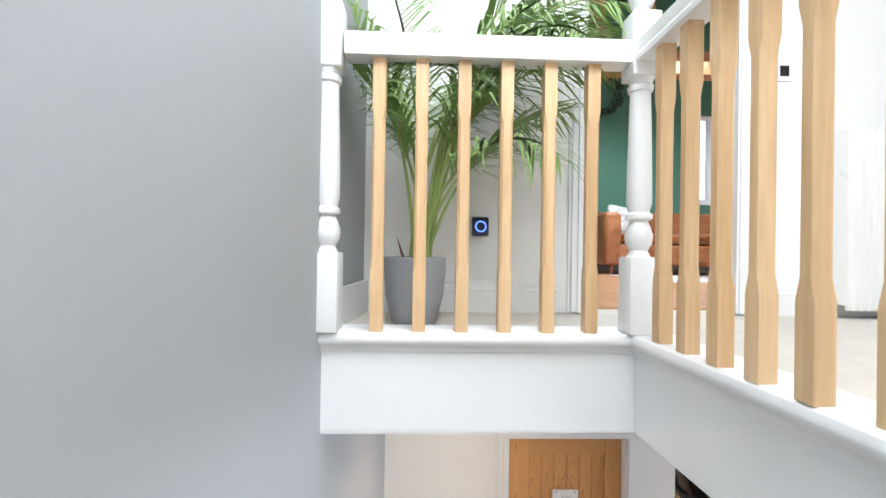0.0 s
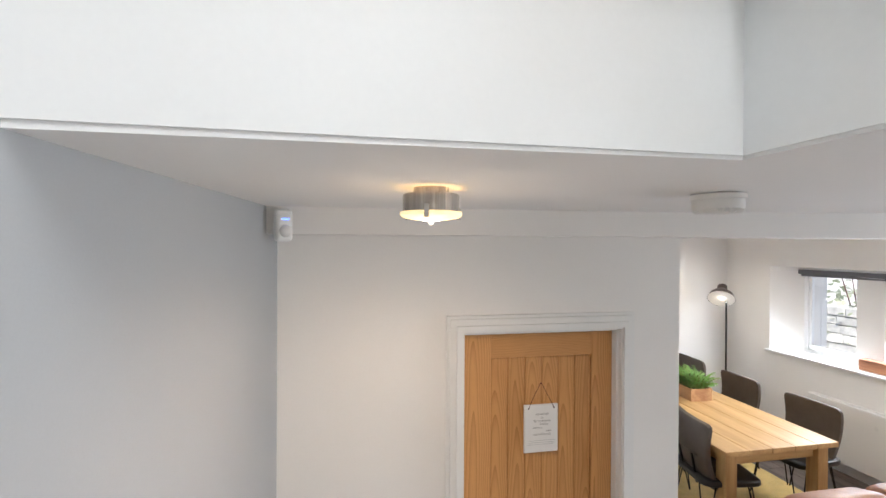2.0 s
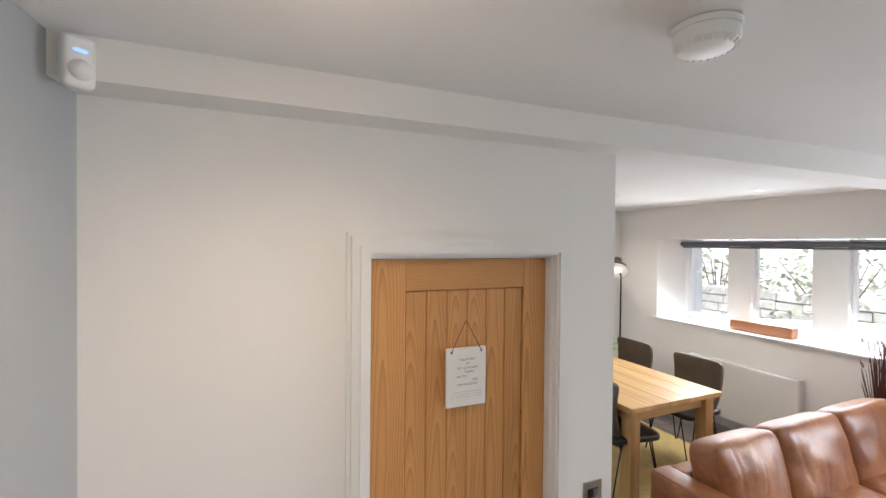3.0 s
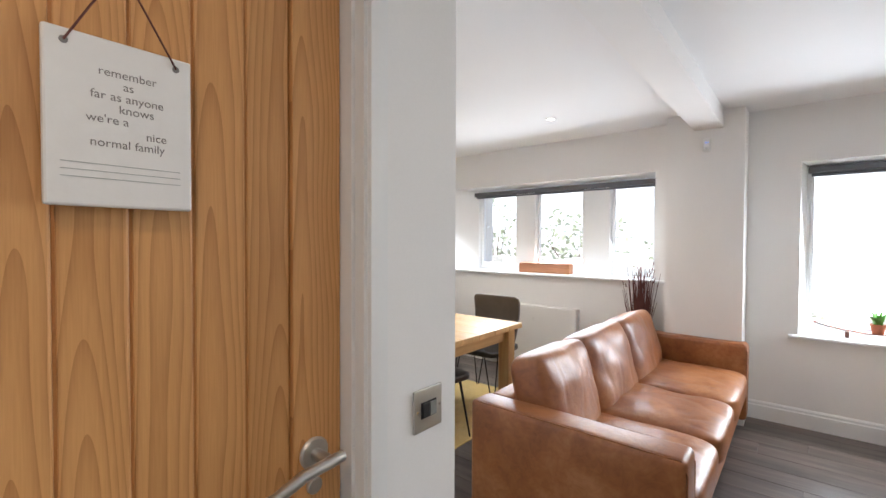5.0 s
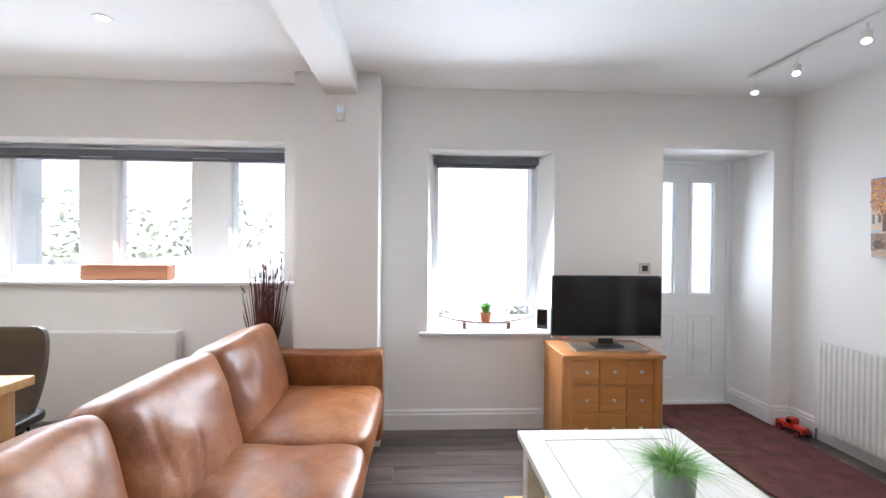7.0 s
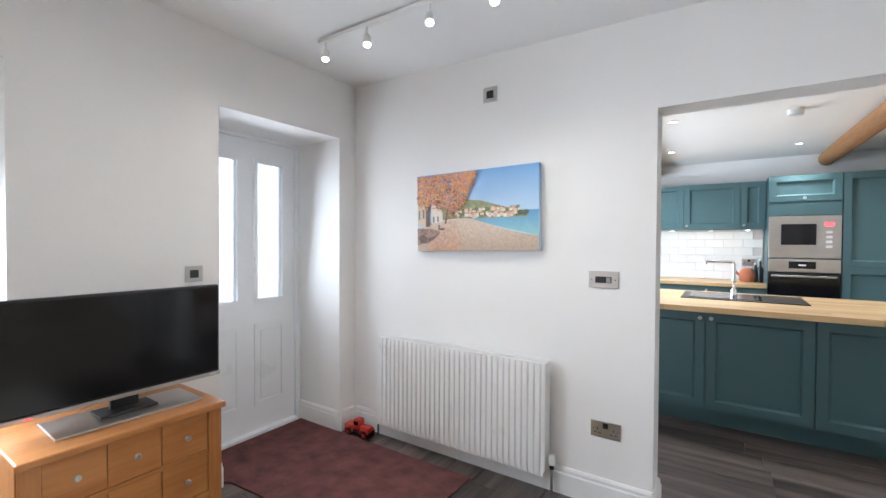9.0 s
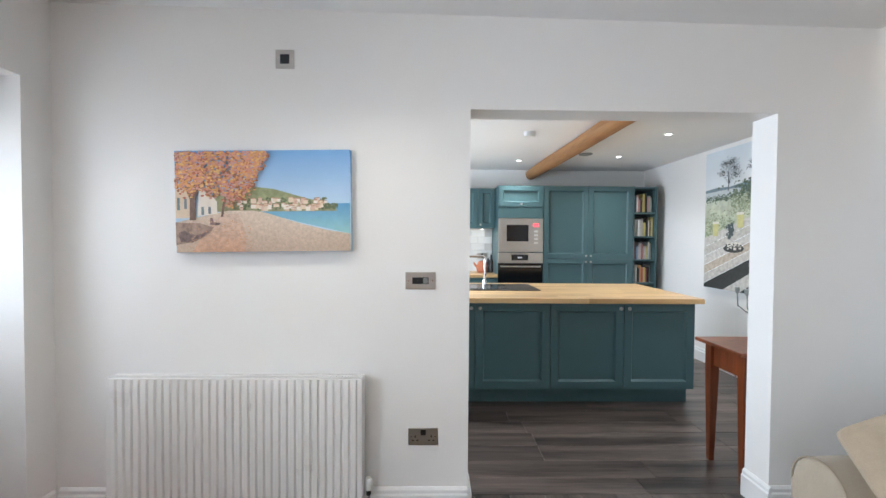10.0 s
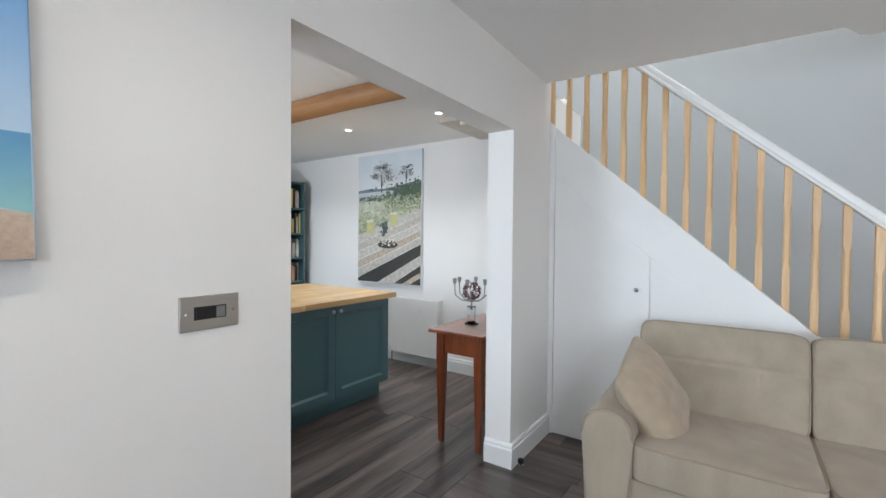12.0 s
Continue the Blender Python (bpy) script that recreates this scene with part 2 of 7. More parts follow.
WALL = mat("warm_white_wall_paint", (0.845, 0.83, 0.81), 0.75, vary=0.025, scale=1.2, fine=220, bump=0.03)
CEIL = mat("white_ceiling_paint", (0.85, 0.845, 0.84), 0.85, vary=0.02, scale=1.0, fine=180, bump=0.03)
GREY = mat("grey_wall_paint", (0.395, 0.412, 0.424), 0.7, vary=0.03, scale=1.4, fine=220, bump=0.03)
GLOSS = mat("white_satin_woodwork", (0.82, 0.82, 0.81), 0.32, vary=0.02, scale=4, fine=90, bump=0.02)
GREEN = mat("green_wall_paint", (0.075, 0.20, 0.135), 0.7, vary=0.05, bump=0.03)
CARPET = mat("cream_carpet", (0.62, 0.57, 0.49), 0.95, vary=0.10, scale=12, fine=500, bump=0.5, sheen=0.3)
OAK = cathedral("oak_veneer", (0.38, 0.160, 0.044), (0.66, 0.350, 0.130), pitch=0.0085)
OAKEDGE = mat("oak_groove", (0.46, 0.20, 0.06), 0.6, vary=0.15)
PALEOAK = wood("pale_oak_spindle", (0.58, 0.37, 0.18), (0.78, 0.55, 0.31), 0.42, 6, 2)
PINE = wood("waxed_pine", (0.42, 0.235, 0.085), (0.63, 0.41, 0.18), 0.38, 4, 1)
PINEZ = wood("waxed_pine_upright", (0.42, 0.235, 0.085), (0.62, 0.40, 0.175), 0.4, 4, 2)
CHESTW = wood("honey_oak", (0.37, 0.140, 0.036), (0.53, 0.235, 0.075), 0.38, 5, 1)
CHESTZ = wood("honey_oak_upright", (0.36, 0.137, 0.035), (0.52, 0.230, 0.073), 0.38, 5, 2)
BUTCHER = wood("oak_worktop_staves", (0.50, 0.31, 0.13), (0.74, 0.52, 0.27), 0.35, 6, 0, spread=0.13)
CHERRY = wood("polished_cherry", (0.085, 0.018, 0.006), (0.25, 0.065, 0.018), 0.28, 5, 2, coat=0.3)
LIME = wood("limewashed_timber", (0.56, 0.52, 0.46), (0.75, 0.72, 0.67), 0.5, 3.5, 0, bump=0.04)
RAFTER = wood("rough_oak_beam", (0.20, 0.085, 0.030), (0.40, 0.20, 0.075), 0.6, 4, 1, bump=0.3)
PLANK = wood("dark_laminate_plank", (0.022, 0.017, 0.015), (0.155, 0.122, 0.105), 0.28, 4.5, 1, bump=0.05, spread=0.28)
PLANKX = wood("dark_laminate_plank_across", (0.022, 0.017, 0.015), (0.155, 0.122, 0.105), 0.31, 4.5, 0, bump=0.05, spread=0.28)
JOINT = mat("dark_joint", (0.03, 0.024, 0.02), 0.7)
LEATHER = hide("tan_leather", (0.185, 0.055, 0.015), (0.30, 0.106, 0.031), (0.43, 0.192, 0.075))
LEATHERD = mat("dark_brown_leather", (0.095, 0.076, 0.062), 0.38, vary=0.2, scale=9, fine=240, bump=0.10)
# darker copy of the chair leather, puts the seats' shade into the colour
LEATHERSHADE = mat("shaded_brown_leather", (0.030, 0.027, 0.025), 0.36, vary=0.2, scale=9, fine=240, bump=0.10)
LINEN = mat("oatmeal_linen", (0.36, 0.305, 0.235), 0.92, vary=0.14, scale=9, fine=330, bump=0.55, sheen=0.2, stretch=(1, 1, 0.35))
LINENEDGE = mat("oatmeal_linen_cord", (0.30, 0.25, 0.19), 0.92, vary=0.1, fine=520, bump=0.2)
SCATTER = mat("sand_linen", (0.41, 0.335, 0.245), 0.92, vary=0.16, scale=12, fine=300, bump=0.55, sheen=0.2)
TEAL = mat("teal_cabinet_paint", (0.062, 0.122, 0.132), 0.40, vary=0.05, scale=3, fine=120, bump=0.02)
STEEL = mat("brushed_steel", (0.55, 0.53, 0.50), 0.32, metal=1.0, vary=0.06, scale=3, fine=200, stretch=(1, 1, 18))
CHROME = mat("chrome", (0.8, 0.8, 0.8), 0.12, metal=1.0, vary=0.02)
BLACK = mat("black_plastic", (0.012, 0.012, 0.013), 0.35, vary=0.1)
SCREEN = mat("screen_glass", (0.006, 0.006, 0.007), 0.12, vary=0.1, bump=0.0)
IRON = mat("black_steel_rod", (0.02, 0.02, 0.02), 0.4, metal=0.6)
PLASTIC = mat("white_plastic", (0.80, 0.80, 0.78), 0.4, vary=0.02)
ENAMEL = mat("white_radiator_enamel", (0.83, 0.82, 0.80), 0.3, vary=0.015, bump=0.0)
SLATE = mat("charcoal_blind_fabric", (0.15, 0.155, 0.175), 0.8, vary=0.08, fine=300, bump=0.1)
PVC = mat("white_window_frame", (0.85, 0.86, 0.87), 0.3, vary=0.015, bump=0.0)
PANE = glass("clear_window_glass")
FROST = glass("obscured_door_glass", 0.35, (0.82, 0.84, 0.87))
JAR = glass("drinking_glass", 0.0, (0.95, 0.97, 0.97))
MAROON = mat("aubergine_door_rug", (0.105, 0.034, 0.031), 0.95, vary=0.6, scale=9, fine=160, bump=0.6)
YELLOW = mat("mustard_rug", (0.60, 0.42, 0.13), 0.95, vary=0.22, scale=7, fine=260, bump=0.5, sheen=0.3)
TERRA = mat("terracotta", (0.42, 0.14, 0.07), 0.8, vary=0.15, fine=90, bump=0.1)
POTGREY = mat("grey_ceramic", (0.27, 0.28, 0.29), 0.5, vary=0.07)
ZINC = mat("dull_zinc", (0.30, 0.32, 0.31), 0.45, metal=0.7, vary=0.2)
SOIL = mat("potting_soil", (0.04, 0.028, 0.02), 0.95, vary=0.4, bump=0.6)
LEAF = mat("palm_leaf", (0.20, 0.32, 0.085), 0.45, vary=0.35, scale=5)
STALK = mat("palm_stalk", (0.26, 0.34, 0.09), 0.5, vary=0.25, scale=5)
FERN = mat("fern_leaf", (0.085, 0.22, 0.030), 0.55, vary=0.4, scale=9)
FERNBRIGHT = mat("bright_fern_leaf", (0.16, 0.36, 0.055), 0.55, vary=0.4, scale=9)
CRATE = wood("pale_crate_pine", (0.46, 0.22, 0.10), (0.68, 0.42, 0.22), 0.5, 5, 1)
TWIG = mat("dried_twig", (0.11, 0.035, 0.028), 0.8, vary=0.4, scale=9)
GROUT = mat("pale_grout", (0.62, 0.61, 0.59), 0.85, vary=0.05)
TILEW = mat("white_glazed_tile", (0.80, 0.81, 0.81), 0.15, vary=0.03, spread=0.03)
GLOW = mat("lamp_glow", (1, 0.95, 0.85), 0.5, emit=(1.0, 0.93, 0.80), power=9)
SPOTGLOW = mat("spot_lamp_glow", (1, 0.9, 0.7), 0.5, emit=(1.0, 0.86, 0.62), power=14)
BLUEGLOW = mat("blue_indicator", (0.1, 0.2, 0.9), 0.4, emit=(0.12, 0.25, 1.0), power=2.2)
REDGLOW = mat("red_indicator", (0.9, 0.05, 0.05), 0.4, emit=(1.0, 0.06, 0.08), power=2.0)


# ---- building helpers ----
def box(bm, x0, y0, z0, x1, y1, z1, bev=0.0, seg=2):
    r = bmesh.ops.create_cube(bm, size=1.0, matrix=Matrix.LocRotScale(((x0 + x1) / 2, (y0 + y1) / 2, (z0 + z1) / 2), None, (abs(x1 - x0), abs(y1 - y0), abs(z1 - z0))))
    if bev:
        es = list({e for v in r["verts"] for e in v.link_edges})
        bmesh.ops.bevel(bm, geom=es, offset=bev, segments=seg, profile=0.5, affect="EDGES")
    return bm


def slab(x0, y0, z0, x1, y1, z1, bev=0.0, seg=2):
    return box(bmesh.new(), x0, y0, z0, x1, y1, z1, bev, seg)


def rod(bm, a, b, r0, r1=None, n=10):
    a, b = Vector(a), Vector(b)
    d = b - a
    q = d.to_track_quat("Z", "Y").to_matrix().to_4x4()
    bmesh.ops.create_cone(bm, cap_ends=True, segments=n, radius1=r0, radius2=r0 if r1 is None else r1, depth=d.length, matrix=Matrix.Translation((a + b) / 2) @ q)
    return bm


def tube(bm, pts, r, n=8):
    """A bent rod through points, its rings joined."""
    pts = [Vector(p) for p in pts]
    rings = []
    for i, p in enumerate(pts):
        d = (pts[min(i + 1, len(pts) - 1)] - pts[max(i - 1, 0)]).normalized()
        u = d.cross(Vector((0.31, 0.17, 0.93))).normalized()
        w = d.cross(u)
        k = r[i] if isinstance(r, (list, tuple)) else r
        rings.append([bm.verts.new(p + k * (math.cos(2 * math.pi * j / n) * u + math.sin(2 * math.pi * j / n) * w)) for j in range(n)])
    for a, b in zip(rings, rings[1:]):
        for j in range(n):
            bm.faces.new((a[j], a[(j + 1) % n], b[(j + 1) % n], b[j]))
    bm.faces.new(rings[0][::-1])
    bm.faces.new(rings[-1])
    return bm


def lathe(bm, profile, n=24, at=(0, 0, 0), m=None, caps=True):
    """Turn (radius, height) pairs about the z axis."""
    m = m or Matrix.Translation(at)
    rings = [[bm.verts.new(m @ Vector((r * math.cos(2 * math.pi * j / n), r * math.sin(2 * math.pi * j / n), z))) for j in range(n)] for r, z in profile]
    for a, b in zip(rings, rings[1:]):
        for j in range(n):
            bm.faces.new((a[j], a[(j + 1) % n], b[(j + 1) % n], b[j]))
    if caps:
        bm.faces.new(rings[0][::-1])
        bm.faces.new(rings[-1])
    return bm


def prism(bm, poly, axis, a, b):
    """Extrude a polygon of (u, v) pairs from a to b along axis: x takes (y, z), y takes (x, z), z takes (x, y)."""
    def p(u, v, w):
        return {"x": (w, u, v), "y": (u, w, v), "z": (u, v, w)}[axis]
    lo = [bm.verts.new(p(u, v, a)) for u, v in poly]
    hi = [bm.verts.new(p(u, v, b)) for u, v in poly]
    bm.faces.new(lo)
    bm.faces.new(hi[::-1])
    k = len(poly)
    for i in range(k):
        bm.faces.new((lo[i], hi[i], hi[(i + 1) % k], lo[(i + 1) % k]))
    return bm


def mesh_of(name, bm, material, smooth=False):
    bmesh.ops.recalc_face_normals(bm, faces=bm.faces[:])
    me = bpy.data.meshes.new(name)
    bm.to_mesh(me)
    bm.free()
    me.materials.append(material)
    if smooth:
        me.shade_smooth()
        me.set_sharp_from_angle(angle=radians(38))
    return me


def part(name, bm, material, parent, label="", smooth=False, m=None):
    ob = new(name, mesh_of(name, bm, material, smooth))
    ob.parent = parent
    if m is not None:
        ob.matrix_basis = m
    if label:
        ob["label"] = label
    return ob


def thing(name, x, y, z, label, category, rz=0.0, group="", kind=""):
    ob = new(name)
    ob.empty_display_size = 0.1
    ob.matrix_world = pose(x, y, z, 0, 0, rz)
    return tagged(ob, label, category, group, kind)


def structure(name, bm, material, label="", category="", smooth=False):
    return tagged(new(name, mesh_of(name, bm, material, smooth)), label, category, "", "structure")


def wall(bm, axis, a0, a1, u0, u1, z0, z1, holes=()):
    """A wall from u0 to u1 between the faces a0 and a1, with rectangular holes (u0, u1, z0, z1)."""
    us = sorted({u0, u1, *[h[0] for h in holes], *[h[1] for h in holes]})
    zs = sorted({z0, z1, *[h[2] for h in holes], *[h[3] for h in holes]})
    us, zs = [u for u in us if u0 <= u <= u1], [z for z in zs if z0 <= z <= z1]
    nu, nz = len(us) - 1, len(zs) - 1
    solid = [[not any(h[0] <= (us[i] + us[i + 1]) / 2 <= h[1] and h[2] <= (zs[j] + zs[j + 1]) / 2 <= h[3] for h in holes) for j in range(nz)] for i in range(nu)]
    vs = {}

    def v(i, j, k):
        if (i, j, k) not in vs:
            u, z, a = us[i], zs[j], (a0, a1)[k]
            vs[i, j, k] = bm.verts.new((a, u, z) if axis == "x" else (u, a, z))
        return vs[i, j, k]

    def full(i, j):
        return 0 <= i < nu and 0 <= j < nz and solid[i][j]
    for i in range(nu):
        for j in range(nz):
            if not solid[i][j]:
                continue
            for k in (0, 1):
                bm.faces.new([v(i, j, k), v(i + 1, j, k), v(i + 1, j + 1, k), v(i, j + 1, k)])
            if not full(i - 1, j):
                bm.faces.new([v(i, j, 0), v(i, j, 1), v(i, j + 1, 1), v(i, j + 1, 0)])
            if not full(i + 1, j):
                bm.faces.new([v(i + 1, j, 0), v(i + 1, j, 1), v(i + 1, j + 1, 1), v(i + 1, j + 1, 0)])
            if not full(i, j - 1):
                bm.faces.new([v(i, j, 0), v(i, j, 1), v(i + 1, j, 1), v(i + 1, j, 0)])
            if not full(i, j + 1):
                bm.faces.new([v(i, j + 1, 0), v(i, j + 1, 1), v(i + 1, j + 1, 1), v(i + 1, j + 1, 0)])
    return bm

# ---- structure ----
EAST, SOUTH, NORTH, DOORW, PANEL = 6.33, 0.19, 7.0, 3.575, 2.18
LAND = 2.735


def ceil_z(x):
    return 2.43 + 0.0165 * max(0.0, x - 2.29)


# ground slab under the plank floors
structure("floor", slab(0.6, -4.2, -0.12, 7.0, 7.2, -0.012), JOINT, "dark wood-effect laminate plank floor", "floor")
floor_ob = bpy.data.objects["floor"]

# east wall with two windows and the front door, splayed reveals
W1 = (4.01, 6.378, 1.055, 2.086)
W2 = (2.04, 2.974, 0.70, 2.056)
FD = (0.345, 1.212, 0.0, 2.092)
bm = bmesh.new()
wall(bm, "x", EAST, EAST + 0.62, -4.2, NORTH, 0, 2.9, (W1, W2, FD))
# reveals narrow towards the frames
prism(bm, [(EAST, 6.378), (EAST + 0.62, 6.378), (EAST + 0.62, 6.20), (EAST + 0.29, 6.20)], "z", W1[2], W1[3])
prism(bm, [(EAST, 2.974), (EAST + 0.62, 2.974), (EAST + 0.62, 2.935), (EAST + 0.29, 2.935)], "z", W2[2], W2[3])
prism(bm, [(EAST, 2.04), (EAST + 0.62, 2.04), (EAST + 0.62, 2.092), (EAST + 0.29, 2.092)], "z", W2[2], W2[3])
structure("wall_east", bm, WALL, "warm white plastered wall with deep window reveals", "wall")
structure("pilaster_east", slab(6.08, 3.312, 0, EAST - 0.002, 3.868, ceil_z(6.2) - 0.004), WALL, "white plastered chimney-like pier on the wall", "pier")

# south wall between living room and kitchen, with the wide opening
bm = wall(bmesh.new(), "y", 0.02, SOUTH, 2.2, EAST, 0, 2.6, ((2.79, 4.312, 0, 2.012),))
structure("wall_south", bm, WALL, "warm white wall with a wide kitchen opening", "wall")
# wall with the oak door, then the dining side of the block behind it
bm = wall(bmesh.new(), "y", DOORW, DOORW + 0.13, 1.16, 2.776, 0, 2.55, ((1.83, 2.50, 0, 1.972),))
structure("wall_door", bm, WALL, "warm white wall around the oak door", "wall")
structure("wall_dining_west", slab(2.66, DOORW + 0.132, 0, 2.776, NORTH, 2.55), WALL, "warm white side wall of the dining end", "wall")
structure("wall_cupboard_back", slab(1.0, 4.3, 0, 2.66, 4.4, 2.55), WALL, "white wall behind the oak door", "wall")
structure("wall_north", slab(2.6, NORTH, 0, 7.0, NORTH + 0.2, 2.9), WALL, "warm white end wall of the dining area", "wall")
# the grey stair wall runs slightly out of square, through both storeys
bm = prism(bmesh.new(), [(0.755, -0.7), (1.165, 3.60), (0.6, 3.60), (0.5, -0.7)], "z", 0, 5.3)
structure("wall_stair_grey", bm, GREY, "smooth grey painted stairwell wall", "wall")
# kitchen shell
structure("wall_kitchen_west", slab(1.22, -4.2, 0, 1.42, 0.018, 2.6), WALL, "white kitchen wall", "wall")
structure("wall_kitchen_back", slab(1.0, -4.2, 0, 7.0, -3.98, 2.9), WALL, "white kitchen end wall", "wall")
structure("wall_kitchen_north", slab(1.422, 0.02, 0, 2.2, 0.16, 2.42), WALL, "white wall beside the stairs", "wall")

# ceilings, a little out of level
bm = bmesh.new()
prism(bm, [(2.031, 2.538), (2.043, 1.80), (2.213, 1.70), (2.293, SOUTH), (EAST, SOUTH), (EAST, NORTH), (2.6, NORTH), (2.6, 3.70), (1.0, 3.70), (1.0, 2.538)], "z", 0.0, 0.06)
for v in bm.verts:
    v.co.z += ceil_z(v.co.x) if v.co.x > 2.0 else 2.425
structure("ceiling", bm, CEIL, "smooth white ceiling", "ceiling")
structure("ceiling_kitchen", slab(1.42, -3.98, 2.39, EAST, 0.018, 2.46), CEIL, "smooth white kitchen ceiling", "ceiling")
bm = prism(bmesh.new(), [(1.12, 2.335), (6.078, 2.35), (6.078, ceil_z(6.08) + 0.02), (1.12, 2.45)], "y", 3.455, 3.66)
structure("ceiling_beam", bm, WALL, "boxed white ceiling beam", "beam")

# upper floor
bm = bmesh.new()
prism(bm, [(1.0, 2.54), (2.04, 2.54), (2.04, 1.79), (2.24, 1.69), (2.32, -0.8), (6.7, -0.8), (6.7, 7.6), (1.0, 7.6)], "z", 2.53, LAND - 0.006)
structure("floor_upper", bm, CARPET, "cream carpeted landing floor", "floor")
bm = wall(bmesh.new(), "y", 3.04, 3.16, 1.0, 6.6, LAND - 0.02, 6.0, ((2.045, 2.70, LAND - 0.02, 4.72),))
structure("wall_landing", bm, WALL, "white landing wall with a doorway", "wall")
structure("wall_landing_south", slab(0.5, -0.85, 2.5, 6.7, -0.7, 5.3), WALL, "white landing wall", "wall")
structure("wall_landing_east", slab(6.6, -0.8, 2.55, 6.75, 7.4, 6.2), WALL, "white upstairs wall", "wall")
bm = wall(bmesh.new(), "y", 7.2, 7.4, 1.0, 6.6, LAND - 0.02, 7.6, ((5.0, 5.75, 3.72, 4.97),))
structure("wall_green", bm, GREEN, "deep green painted feature wall", "wall")
structure("wall_upstairs_west", slab(0.9, 3.16, LAND - 0.02, 1.05, 7.2, 6.0), GREEN, "deep green painted side wall", "wall")
bm = bmesh.new()
for x0, y0, x1, y1 in ((0.5, -0.85, 6.75, -0.5), (0.5, -0.5, 1.1, 1.7), (2.7, -0.5, 6.75, 1.7), (0.5, 1.7, 6.75, 3.16)):
    box(bm, x0, y0, 5.2, x1, y1, 5.28)
# unseen solid cap over the opening, added to keep the sun out
box(bm, 1.0, -0.6, 5.284, 2.8, 1.8, 5.34)
structure("ceiling_landing", bm, CEIL, "white landing ceiling with a capped rooflight opening", "ceiling")
bm = bmesh.new()
prism(bm, [(0.9, 5.5), (3.8, 7.3), (6.75, 5.5), (6.75, 5.6), (3.8, 7.4), (0.9, 5.6)], "y", 3.16, 7.2)
structure("ceiling_upstairs", bm, CEIL, "white sloping ceiling under the roof", "ceiling")

# skirting boards with a stepped top edge
def skirting(name, axis, a, u0, u1, side, z=0.0, h=0.145):
    bm = bmesh.new()
    s = side
    prof = [(a, z), (a + s * 0.020, z), (a + s * 0.020, z + h - 0.035), (a + s * 0.014, z + h - 0.028), (a + s * 0.014, z + h - 0.012), (a + s * 0.006, z + h), (a, z + h)]
    if axis == "x":
        prism(bm, prof, "y", u0, u1)
    else:
        prism(bm, prof, "x", u0, u1)
    return structure(name, bm, GLOSS, "white moulded skirting board", "skirting")


skirting("baseboard_east", "x", EAST, 1.215, 3.31, -1)
skirting("baseboard_east_end", "x", EAST, SOUTH + 0.02, 0.343, -1)
skirting("baseboard_dining", "x", EAST, 3.87, NORTH, -1)
skirting("baseboard_pier", "x", 6.08, 3.312, 3.868, -1)
skirting("baseboard_pier_side", "y", 3.312, 6.06, EAST - 0.02, -1)
skirting("baseboard_south", "y", SOUTH, 4.315, EAST - 0.02, 1)
skirting("baseboard_nib", "y", SOUTH, 2.2, 2.789, 1)
skirting("baseboard_nib_end", "x", 2.79, 0.021, SOUTH + 0.02, 1)
skirting("baseboard_opening_end", "x", 4.312, 0.021, SOUTH, -1)
skirting("baseboard_north", "y", NORTH, 2.77, EAST - 0.02, -1)
skirting("baseboard_recess_south", "y", 0.345, EAST + 0.0, 6.76, 1)
skirting("baseboard_recess_north", "y", 1.212, EAST + 0.0, 6.76, -1)
skirting("baseboard_kitchen", "x", 1.42, -3.3, 0.018, 1)
skirting("baseboard_landing", "y", 3.04, 1.12, 1.935, -1, LAND - 0.006, 0.13)
skirting("baseboard_landing_right", "y", 3.04, 2.80, 6.6, -1, LAND - 0.006, 0.13)
bm = bmesh.new()
prism(bm, [(1.078, 2.54), (1.122, 3.04), (1.135, 3.04), (1.092, 2.54)], "z", LAND - 0.006, LAND + 0.125)
structure("baseboard_stair_wall", bm, GLOSS, "white moulded skirting board", "skirting")

# landing edge: fascia with a rounded nosing, on both sides of the stairwell
def nosing_profile(s):
    return [(0, 2.436), (0, 2.676), (0.008 * s, 2.680), (0.011 * s, 2.692), (0.018 * s, 2.698), (0.026 * s, 2.704), (0.031 * s, 2.712), (0.032 * s, 2.722), (0.027 * s, 2.735), (0.016 * s, 2.741), (-0.11 * s, 2.741), (-0.11 * s, 2.436)]


bm = prism(bmesh.new(), [(2.535 + a, z) for a, z in nosing_profile(-1)], "x", 1.048, 2.138)
structure("landing_fascia_front", bm, GLOSS, "white painted landing edge with rounded nosing", "fascia", True)
bm = prism(bmesh.new(), [(2.028 + a, z) for a, z in nosing_profile(-1)], "y", 1.78, 2.535)
for v in bm.verts:
    if v.co.y < 2.0:
        v.co.x += 0.012
structure("landing_fascia_side", bm, GLOSS, "white painted landing edge with rounded nosing", "fascia", True)
bm = bmesh.new()
prism(bm, [(2.03, 1.80), (2.21, 1.70), (2.29, SOUTH), (2.32, -0.6), (2.42, -0.6), (2.40, SOUTH), (2.32, 1.72), (2.14, 1.80)], "z", 2.437, 2.741)
structure("landing_fascia_rear", bm, GLOSS, "white painted stairwell edge", "fascia")

